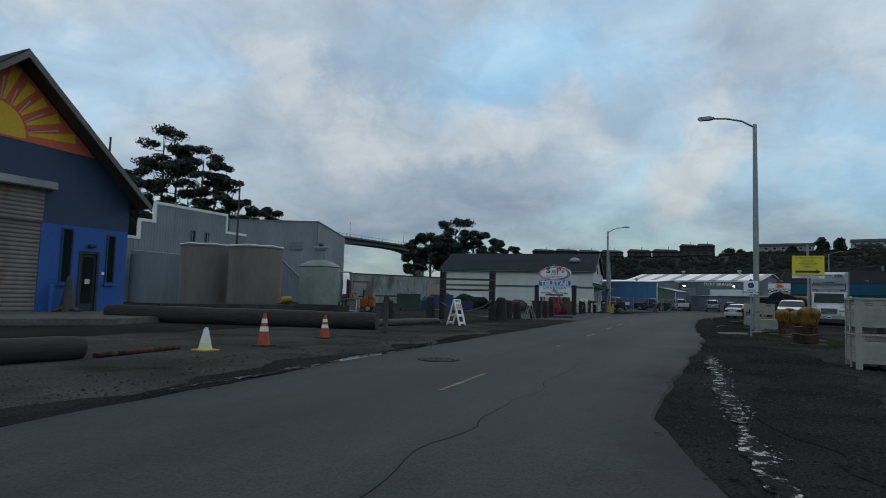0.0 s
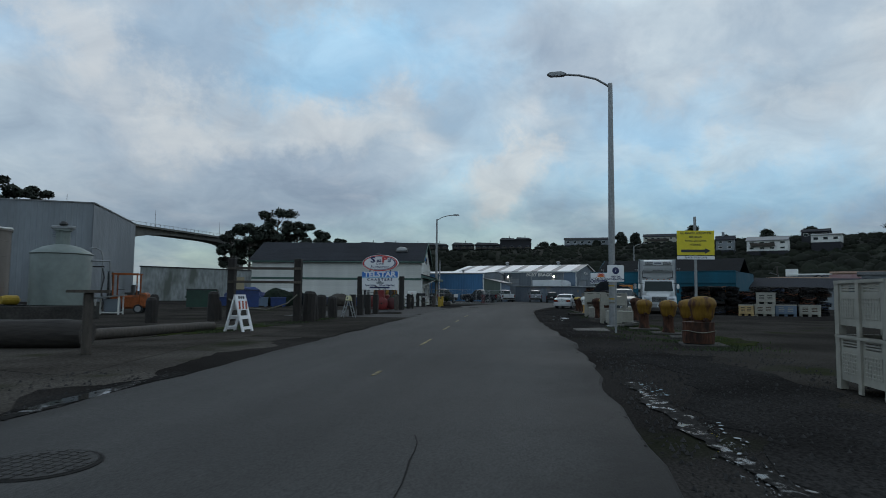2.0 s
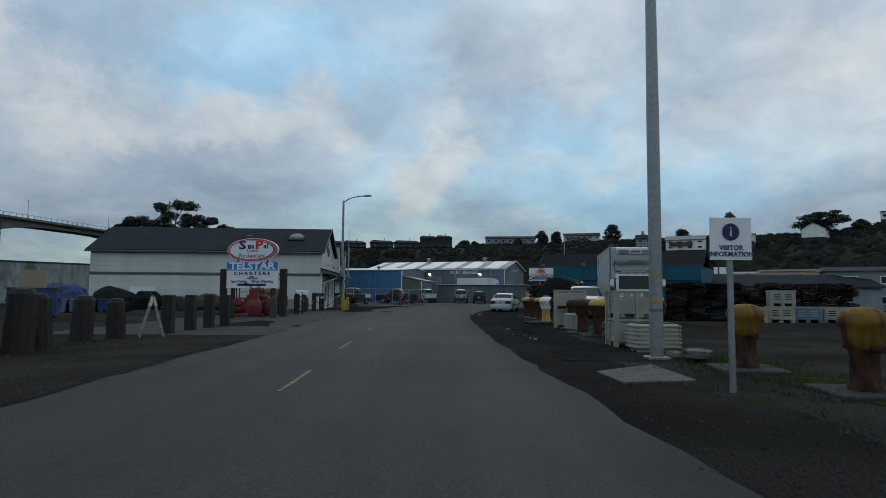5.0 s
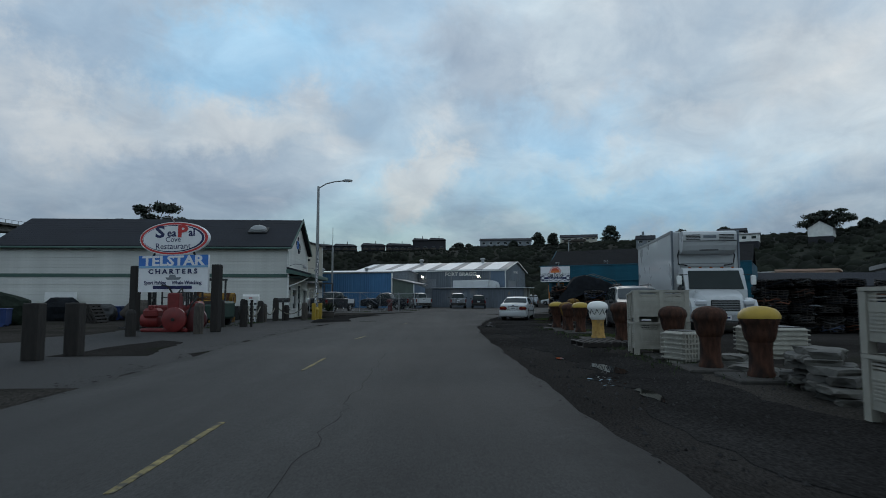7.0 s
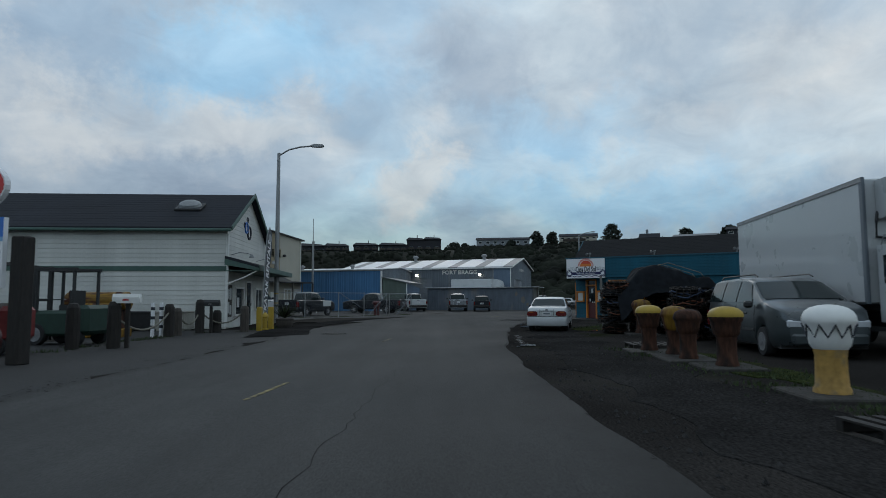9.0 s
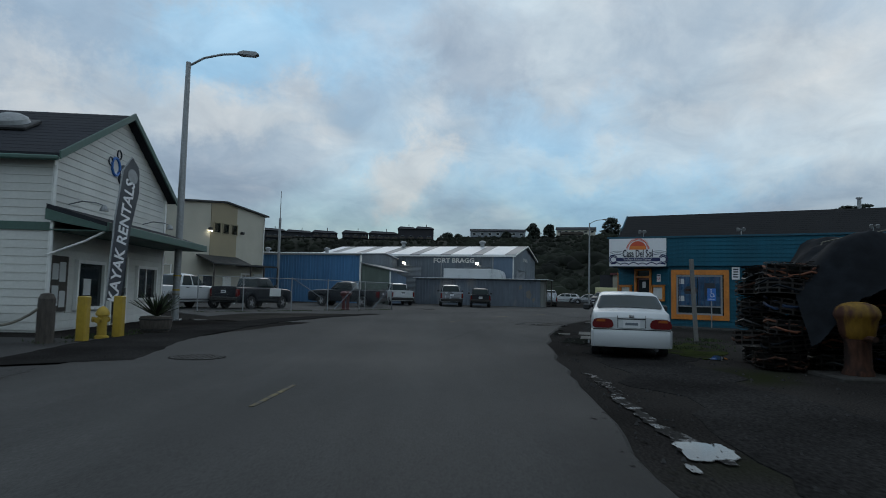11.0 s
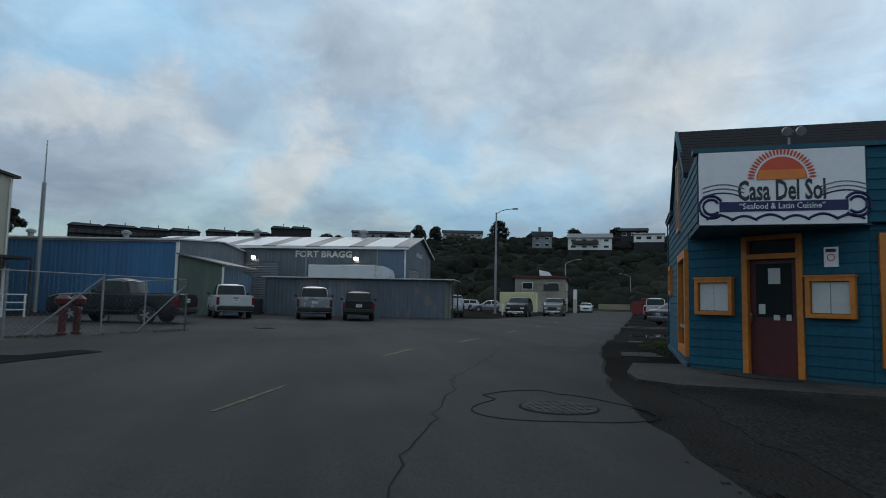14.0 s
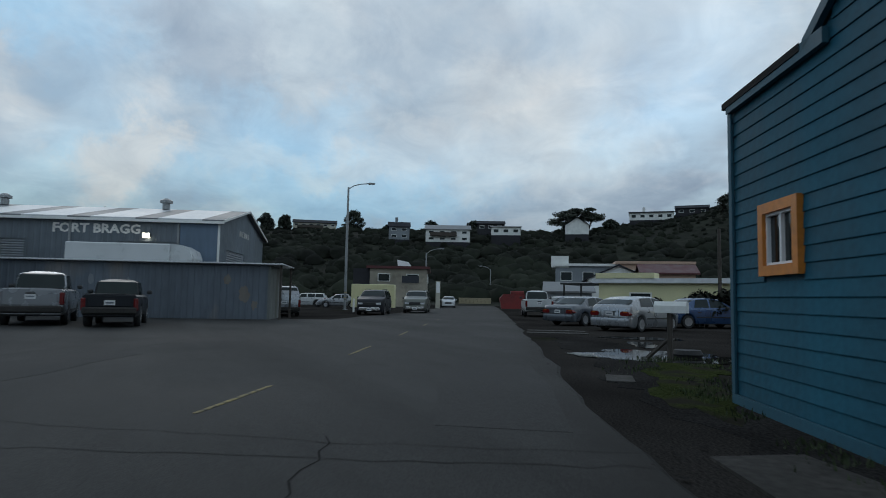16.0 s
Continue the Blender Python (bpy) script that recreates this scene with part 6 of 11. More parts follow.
def make_car(name, m, label, category, paint, L, W, H, kind, group=""):
    """kind: sedan, hatch, suv, van or pickup. The car stands on its base, nose along +x."""
    th = thing(name, m, label, category, group)
    tall = kind in ("suv", "pickup", "van")
    wr = 0.37 if kind in ("pickup", "suv") else 0.31
    clear = 0.4 if kind == "pickup" else 0.24 if tall or kind == "sedan" else 0.18
    fa, ra = L / 2 - 0.2 * L + 0.02, -L / 2 + (0.235 if kind == "pickup" else 0.215) * L
    belt = {"sedan": 0.86, "hatch": 0.9, "suv": 1.05, "van": 1.0, "pickup": 0.665 * H}[kind]
    bonnet = belt - (0.02 if kind == "pickup" else 0.05)
    # cabin: base front, base rear, roof front, roof rear
    cb = {"sedan": (0.225, -0.365, 0.055, -0.205), "hatch": (0.24, -0.42, 0.07, -0.27), "suv": (0.2, -0.47, 0.08, -0.43), "van": (0.31, -0.475, 0.12, -0.44), "pickup": (0.2, -0.13, 0.1, -0.09)}[kind]
    x0, x1, x2, x3 = [c * L for c in cb]

    def line(x):
        if x > x0:
            u = (x - x0) / (L / 2 - x0)
            return bonnet - 0.06 * u - (0.22 if not kind == "pickup" else 0.1) * max(0.0, u - 0.72) / 0.28
        if x < x1:
            u = (x1 - x) / (x1 + L / 2)
            return belt + 0.04 - 0.12 * max(0.0, u - 0.85) / 0.15 if kind != "pickup" else belt
        return belt

    wb, wt = W / 2 * 0.93, W / 2 * 0.74
    zb = belt - 0.03
    if kind == "pickup":
        part("body", vehicle_body(L, W, clear, line, (fa, ra), wr, 0.06), paint, th, "", None, True)
        greenhouse(th, paint, x0, x1, x2, x3, wb * 0.93, wt * 1.04, zb, H, ((0.06, 0.5), (0.56, 0.94)))
    else:
        car_shell(th, paint, L, W, H, kind, (fa, ra), wr, clear)
    for s in (1, -1):
        for x, w in ((fa, 1), (ra, 1)):
            wheel_part(th, x, s * (W / 2 - 0.115), wr, 0.21, s)
        zl = belt - (0.16 if kind != "pickup" else 0.2)
        tw = 0.5 if kind in ("sedan", "hatch") else 0.17
        ta, tb = (W / 2 - tw, W / 2 - 0.03) if s > 0 else (-W / 2 + 0.03, -W / 2 + tw)
        z0, z1 = (zl - 0.105, zl + 0.075) if kind in ("sedan", "hatch") else (zl - 0.34, zl + 0.08)
        if kind in ("sedan", "hatch"):
            # a lens that tapers towards the plate and wraps round the corner
            q = [(W / 2 - 0.42, z0 + 0.05), (W / 2 - 0.4, z0 + 0.015), (W / 2 - 0.33, z0), (W / 2 - 0.06, z0), (W / 2 - 0.025, z0 + 0.03), (W / 2 - 0.02, z0 + 0.08), (W / 2 - 0.05, z1 - 0.03), (W / 2 - 0.1, z1), (W / 2 - 0.33, z1), (W / 2 - 0.39, z1 - 0.03), (W / 2 - 0.415, z1 - 0.08)]
            tl = part("tail_light", prism([(s * a, b) for a, b in q], "x", -L / 2 - 0.035, -L / 2 + 0.22), M_TAIL, th, "red tail light")
            o = [(W / 2 - 0.27, z1 - 0.06), (W / 2 - 0.09, z1 - 0.06), (W / 2 - 0.11, z1 - 0.015), (W / 2 - 0.26, z1 - 0.015)]
            part("turn_signal", prism([(s * a, b) for a, b in o], "x", -L / 2 - 0.038, -L / 2 - 0.02), M_AMBER, tl, "amber turn signal")
            part("trunk_seam", box(-L / 2 - 0.012, -L / 2 + 0.02, s * (W / 2 - 0.5) - 0.004, s * (W / 2 - 0.5) + 0.004, 0.6, belt - 0.02), M_BLACK, th)
        else:
            tl = part("tail_light", box(-L / 2 - 0.03, -L / 2 + 0.2, ta, tb, z0, z1, bevel=0.025), M_TAIL, th, "red tail light")
            part("turn_signal", box(-L / 2 - 0.034, -L / 2 - 0.02, ta + 0.06, tb - 0.08, z1 - 0.075, z1 - 0.02), M_AMBER, tl, "amber turn signal")
        part("headlight", box(L / 2 - 0.2, L / 2 + 0.008, s * (W / 2 - 0.52) if s > 0 else -W / 2 + 0.17, W / 2 - 0.17 if s > 0 else s * (W / 2 - 0.52), bonnet - 0.32, bonnet - 0.16, bevel=0.03), M_HEAD, th, "clear headlight")
        part("mirror", box(x0 - 0.5, x0 - 0.34, s * (W / 2 + 0.01) if s > 0 else -W / 2 - 0.2, W / 2 + 0.2 if s > 0 else s * (W / 2 + 0.02), belt + 0.02, belt + 0.17, bevel=0.04), M_BLACK if kind != "hatch" else paint, th)
        for hx in (0.12, -0.16) if kind != "pickup" else (0.1, -0.06):
            part("door_handle", box(hx * L - 0.1, hx * L + 0.08, s * W / 2 - 0.012, s * W / 2 + 0.022, belt - 0.13, belt - 0.09, bevel=0.008), M_BLACK, th)
        part("side_moulding", box(ra + wr * 1.3, fa - wr * 1.3, s * W / 2 - 0.01, s * W / 2 + 0.012, 0.5, 0.56), M_BLACK, th)
    if kind in ("sedan", "hatch"):
        bb = bmesh.new()
        rows = []
        for z, dx in ((0.23, 0.03), (0.27, 0.005), (0.4, 0.0), (0.5, 0.0), (0.545, 0.015), (0.56, 0.06)):
            rows.append([bb.verts.new((-L / 2 - 0.09 + dx + o, k * W / 2, z)) for o, k in ((0.36, -1.0), (0.2, -1.005), (0.09, -0.985), (0.035, -0.93), (0.012, -0.75), (0, 0), (0.012, 0.75), (0.035, 0.93), (0.09, 0.985), (0.2, 1.005), (0.36, 1.0))])
        for a, b in zip(rows, rows[1:]):
            for k in range(10):
                bb.faces.new((a[k], a[k + 1], b[k + 1], b[k]))
        back = [bb.verts.new((-L / 2 + 0.2, k * (W / 2 - 0.06), z)) for k, z in ((-1, 0.56), (1, 0.56), (1, 0.23), (-1, 0.23))]
        bb.faces.new(rows[-1] + [back[1], back[0]])
        bb.faces.new(rows[0][::-1] + [back[3], back[2]])
        bmesh.ops.recalc_face_normals(bb, faces=bb.faces[:])
        part("rear_bumper", bb, paint, th, "", None, True)
        part("bumper_gap", box(-L / 2 - 0.014, -L / 2 + 0.1, -W / 2 + 0.03, W / 2 - 0.03, 0.565, 0.577), M_BLACK, th)
        part("plate_recess", box(-L / 2 - 0.014, -L / 2 + 0.02, -0.26, 0.26, belt - 0.275, belt - 0.085, bevel=0.02), paint, th)
        part("plate_lip", box(-L / 2 - 0.024, -L / 2 + 0.02, -0.26, 0.26, belt - 0.095, belt - 0.075), M_BLACK, th)
    else:
        part("rear_bumper", box(-L / 2 - 0.08, -L / 2 + 0.12, -W / 2 + 0.06, W / 2 - 0.06, clear + 0.06, clear + 0.3, bevel=0.05), paint if kind == "van" else M_IRON, th)
    part("front_bumper", box(L / 2 - 0.14, L / 2 + 0.05, -W * 0.38, W * 0.38, clear + 0.04, clear + 0.28, bevel=0.05), paint if kind in ("sedan", "hatch", "van") else M_CHROME, th)
    part("grille", box(L / 2 - 0.06, L / 2 + 0.02, -W * 0.24, W * 0.24, bonnet - 0.36, bonnet - 0.14, bevel=0.02), M_BLACK, th)
    for xp, zp in ((-L / 2 - 0.03, belt - (0.18 if kind in ("sedan", "hatch") else 0.27)), (L / 2 + 0.08, clear + 0.14)):
        pl = part("licence_plate", box(xp - 0.008, xp + 0.012, -0.16, 0.16, zp - 0.08, zp + 0.08), M_PLATE, th)
        part("plate_bar", box(xp - 0.012, xp + 0.016, -0.12, 0.12, zp - 0.025, zp + 0.025), M_GREY_D, pl)
    part("underbody", box(-L / 2 + 0.25, L / 2 - 0.25, -W / 2 + 0.12, W / 2 - 0.12, clear - 0.04, clear + 0.2), M_BLACK, th)
    if kind == "pickup":
        # black plate on the closed body stands in for the shaded hollow bed
        part("bed_liner", box(-L / 2 + 0.1, x1 - 0.12, -W / 2 + 0.14, W / 2 - 0.14, belt + 0.012, belt + 0.024), M_BLACK, th, "black plate drawn for the shaded open cargo bed")
        part("tailgate", box(-L / 2 - 0.022, -L / 2 + 0.03, -W / 2 + 0.22, W / 2 - 0.22, 0.72, belt - 0.01, bevel=0.015), paint, th)
        part("tailgate_handle", box(-L / 2 - 0.032, -L / 2 - 0.02, -0.14, 0.14, belt - 0.2, belt - 0.13, bevel=0.01), M_BLACK, th)
    if kind in ("suv", "van"):
        for s in (1, -1):
            part("roof_rail", tube([(x2 - 0.1, s * (wt - 0.1), H - 0.02), (x2 - 0.3, s * (wt - 0.1), H + 0.04), (x3 + 0.3, s * (wt - 0.1), H + 0.04), (x3 + 0.1, s * (wt - 0.1), H - 0.02)], 0.018, 6), M_BLACK, th)
    if kind == "sedan":
        part("trunk_emblem", box(-L / 2 - 0.02, -L / 2 + 0.0, -0.05, 0.05, belt - 0.06, belt - 0.0, bevel=0.01), M_CHROME, th)
        part("exhaust", tube([(-L / 2 - 0.1, -W * 0.3, 0.2), (-L / 2 + 0.3, -W * 0.3, 0.22)], 0.035, 8), M_BLACK, th)
    return th


make_car("white_sedan", turned(56.62, 31.66, 16, 0.0), "white four-door sedan parked on the wet shoulder", "car", M_CARWHITE, 4.3, 1.52, 1.33, "sedan")
make_car("grey_minivan", turned(48.95, 23.15, 203), "dark silver minivan parked nose to the road", "minivan", M_VAN, 4.9, 1.88, 1.74, "van")
make_car("silver_pickup", turned(91.45, 55.35, 31), "silver crew-cab pickup parked facing the shed", "pickup", M_SILVER, 5.8, 2.0, 1.92, "pickup", "parked pickups")
make_car("black_pickup", turned(91.4, 52.35, 27), "older black compact pickup parked facing the shed", "pickup", M_CARDARK, 4.8, 1.76, 1.68, "pickup", "parked pickups")
make_car("white_pickup", turned(88.85, 59.45, 44), "white pickup parked beside the lean-to", "pickup", M_CARWHITE, 5.9, 2.02, 1.95, "pickup", "parked pickups")
make_car("white_crew_pickup", turned(64.6, 57.6, 8), "white crew-cab pickup parked at the cream building", "pickup", M_CARWHITE, 5.8, 2.0, 1.92, "pickup")
make_car("black_crew_pickup", turned(68.6, 56.1, 9), "black four-wheel-drive pickup parked by the fence", "pickup", M_CARDARK, 5.2, 1.95, 1.88, "pickup")
make_car("dark_suv", turned(62.4, 59.8, 10), "dark sport utility vehicle behind the white pickup", "car", M_CARGREY, 4.8, 1.9, 1.8, "suv")
make_car("dark_green_pickup", turned(60.2, 63.4, 60), "dark green pickup in the yard", "pickup", M_DUMPG, 5.2, 1.95, 1.85, "pickup")
make_car("black_work_pickup", turned(79.4, 57.6, 106), "black work pickup standing behind the chain-link fence", "pickup", M_CARDARK, 5.6, 1.98, 1.9, "pickup")
make_car("white_suv", turned(106.0, 51.5, 25), "silver sport utility vehicle beyond the shed", "car", M_SILVER, 4.7, 1.88, 1.75, "suv")
make_car("dark_wagon", turned(111.8, 46.95, 183), "black sport utility vehicle facing the junction", "car", M_CARDARK, 4.6, 1.85, 1.7, "suv")
make_car("grey_suv", turned(119.0, 44.95, 183), "grey-green boxy utility vehicle parked at the kerbless verge", "car", M_CARSAGE, 4.8, 1.86, 1.78, "suv")
make_car("white_road_pickup", turned(115.8, 35.7, 1), "white pickup parked beside the road", "pickup", M_CARWHITE, 5.6, 1.98, 1.88, "pickup")
make_car("grey_wagon", turned(117.5, 32.9, -60), "grey wagon parked behind a white pickup", "car", M_CARGREY, 4.5, 1.8, 1.55, "hatch")
make_car("charcoal_sedan", turned(101.4, 34.1, -42), "charcoal sedan parked at the yellow building", "car", M_CARGREY, 4.6, 1.8, 1.42, "sedan")
make_car("silver_hatchback", turned(96.6, 32.6, -42), "silver hatchback parked beside puddles", "car", M_SILVER, 4.3, 1.8, 1.43, "hatch")
make_car("blue_sedan", turned(100.8, 28.6, -75), "dark blue sedan parked by the hedge", "car", M_CARBLUE, 4.6, 1.8, 1.45, "sedan")
make_car("far_white_car", turned(150.5, 45.0, 184), "white car far down the road", "car", M_CARWHITE, 4.4, 1.75, 1.45, "hatch")
make_car("lot_white_car", turned(136.0, 59.5, 100), "white car in the far lot", "car", M_CARWHITE, 4.5, 1.75, 1.5, "suv")
make_car("lot_pale_car", turned(134.0, 55.2, 100), "pale car in the far lot", "car", M_SILVER, 4.5, 1.75, 1.45, "sedan")


def make_box_truck():
    th = thing("box_truck", turned(46.3, 19.46, 202) @ Matrix.Diagonal((1, 0.94, 0.965, 1)), "white refrigerated box truck parked nose to the road", "truck")
    # nose at x = 0, body towards -x
    cargo = part("cargo_box", box(-10.4, -2.35, -1.28, 1.28, 1.15, 3.9, bevel=0.03), M_CARWHITE, th, "white insulated cargo box")
    for y in (-1.29, 1.25):
        part("corner_post", box(-2.42, -2.28, y - 0.01, y + 0.06, 1.13, 3.93, bevel=0.01), M_GREY_D, cargo)
    part("top_rail", box(-10.4, -2.3, 1.28, 1.305, 3.8, 3.93), M_GREY_D, cargo)
    part("top_rail", box(-10.4, -2.3, -1.305, -1.28, 3.82, 3.93), M_GALV, cargo)
    part("bottom_rail", box(-10.4, -2.3, 1.28, 1.31, 1.1, 1.22), M_GALV, cargo)
    u = part("cooling_unit", prism([(-2.34, 2.98), (-2.0, 3.0), (-1.78, 3.1), (-1.66, 3.28), (-1.6, 3.5), (-1.6, 3.7), (-1.66, 3.8), (-1.8, 3.85), (-2.34, 3.85)], "y", -1.0, 1.0), M_CARWHITE, th, "white rounded cooling unit over the cab")
    part("unit_seam", box(-1.612, -1.59, -1.0, 1.0, 3.44, 3.46), M_BLACK, u)
    part("unit_badge", box(-1.61, -1.592, -0.24, 0.24, 3.56, 3.66), M_GREY_D, u)
    for y in (-0.9, 0.35):
        for k in range(4):
            part("louvre", box(-1.615, -1.59, y, y + 0.55, 3.5 + 0.055 * k, 3.53 + 0.055 * k), M_BLACK, u)
    part("cooling_grille", box(-2.1, -1.75, -0.35, 0.35, 3.09, 3.13), M_BLACK, u)
    for y in (-1.0, 1.0):
        part("hose", tube([(-2.3, y, 3.15), (-2.2, y * 1.08, 2.95), (-2.28, y * 1.05, 2.6), (-2.3, y * 0.7, 2.55)], 0.03, 6), M_BLACK, u)
    part("lumber_rack", tube([(-2.25, -1.0, 2.35), (-2.1, -1.0, 2.62), (-2.1, 1.0, 2.62), (-2.25, 1.0, 2.35)], 0.02, 6), M_GALV, th)
    part("lumber_rack", tube([(-2.1, -1.0, 2.5), (-2.1, 1.0, 2.5)], 0.02, 6), M_GALV, th)
    cab = part("cab", prism([(-2.2, 0.75), (-0.95, 0.75), (-0.95, 1.55), (-1.35, 2.32), (-1.5, 2.4), (-2.2, 2.4)], "y", -1.1, 1.1), M_CARWHITE, th, "white truck cab")
    part("windscreen", quad_panel((-0.93, -1.06, 1.58), (-0.93, 1.06, 1.58), (-1.33, 1.0, 2.32), (-1.33, -1.0, 2.32), 0.012), M_CARGLASS, cab)
    for s in (1, -1):
        pts = [(-2.0, s * 1.1, 1.55), (-1.1, s * 1.1, 1.55), (-1.4, s * 1.1, 2.2), (-2.0, s * 1.1, 2.2)]
        part("side_window", quad_panel(*(pts if s < 0 else [pts[1], pts[0], pts[3], pts[2]]), 0.015), M_GLASS, cab)
        mi = part("mirror", box(-1.05, -0.9, s * 1.25 if s > 0 else -1.42, 1.42 if s > 0 else s * 1.25, 1.75, 2.1, bevel=0.03), M_WHITE, cab)
        part("mirror_arm", tube([(-1.1, s * 1.0, 2.15), (-0.98, s * 1.3, 2.12)], 0.015, 6), M_BLACK, mi)
        part("mirror", box(-1.05, -0.92, s * 1.25 if s > 0 else -1.4, 1.4 if s > 0 else s * 1.25, 1.5, 1.7, bevel=0.03), M_BLACK, cab)
        part("door_handle", box(-1.95, -1.8, s * 1.1 - 0.01, s * 1.1 + 0.03, 1.35, 1.4), M_BLACK, cab)
        part("step", box(-2.0, -1.2, s * 0.75 if s > 0 else -1.05, 1.05 if s > 0 else s * 0.75, 0.5, 0.56), M_GALV, cab)
        wheel_part(th, -0.95, s * 0.98, 0.48, 0.26, s)
        wheel_part(th, -6.9, s * 1.0, 0.48, 0.26, s)
        part("headlight", box(-0.22, 0.03, s * 0.62 if s > 0 else -1.02, 1.02 if s > 0 else s * 0.62, 1.0, 1.2, bevel=0.05), M_HEAD, th, "clear headlight")
        fender = prism([(-1.62, 0.55), (-1.55, 0.95), (-1.3, 1.2), (-0.75, 1.28), (-0.2, 1.2), (-0.02, 0.95), (0.02, 0.62), (-0.4, 0.62), (-0.5, 0.88), (-0.72, 1.04), (-1.0, 1.08), (-1.25, 0.98), (-1.42, 0.75), (-1.45, 0.55)], "y", s * 0.72 if s > 0 else -1.15, 1.15 if s > 0 else s * 0.72)
        part("fender", fender, M_CARWHITE, th, "white front fender")
    hood = bmesh.new()
    secs = [(-1.0, 0.86, 1.6), (-0.7, 0.85, 1.52), (-0.3, 0.78, 1.42), (-0.05, 0.68, 1.3), (0.04, 0.6, 1.12)]
    rings = []
    for x, w, h in secs:
        rings.append([hood.verts.new((x, y, z)) for y, z in ((w, 0.7), (w, h - 0.18), (w * 0.9, h - 0.05), (w * 0.5, h), (-w * 0.5, h), (-w * 0.9, h - 0.05), (-w, h - 0.18), (-w, 0.7))])
    for a, b in zip(rings, rings[1:]):
        for k in range(7):
            hood.faces.new((a[k], b[k], b[k + 1], a[k + 1]))
    hood.faces.new(rings[-1])
    hood.faces.new(list(reversed(rings[0])))
    bmesh.ops.recalc_face_normals(hood, faces=hood.faces[:])
    part("hood", hood, M_CARWHITE, th, "white sloping hood", None, True)
    gr = part("grille", box(0.03, 0.075, -0.5, 0.5, 0.82, 1.2, bevel=0.03), M_BLACK, th, "dark slatted grille")
    for k in range(6):
        part("grille_bar", box(0.07, 0.09, -0.47, 0.47, 0.85 + 0.06 * k, 0.87 + 0.06 * k), M_GALV, gr)
    part("front_bumper", box(-0.1, 0.14, -1.2, 1.2, 0.42, 0.74, bevel=0.05), M_GALV, th, "steel front bumper")
    pl = part("licence_plate", box(0.141, 0.155, -0.16, 0.16, 0.5, 0.66), M_PLATE, th)
    part("plate_bar", box(0.156, 0.16, -0.12, 0.12, 0.55, 0.61), M_INKBLUE, pl)
    for y in (-0.8, -0.4, 0.0, 0.4, 0.8):
        part("marker_lamp", box(-1.62, -1.52, y - 0.05, y + 0.05, 2.395, 2.45, bevel=0.015), M_AMBER, th)
    part("chassis", box(-10.3, -0.3, -0.45, 0.45, 0.6, 0.95), M_BLACK, th)
    part("fuel_tank", lathe([(0.3, -0.5), (0.3, 0.5)], 14), M_GALV, th, "", pose(-3.6, 0.85, 0.75, 0, 90, 0))
    part("mudguard", box(-6.3, -6.27, -1.25, 1.25, 0.35, 1.1), M_BLACK, th)


make_box_truck()

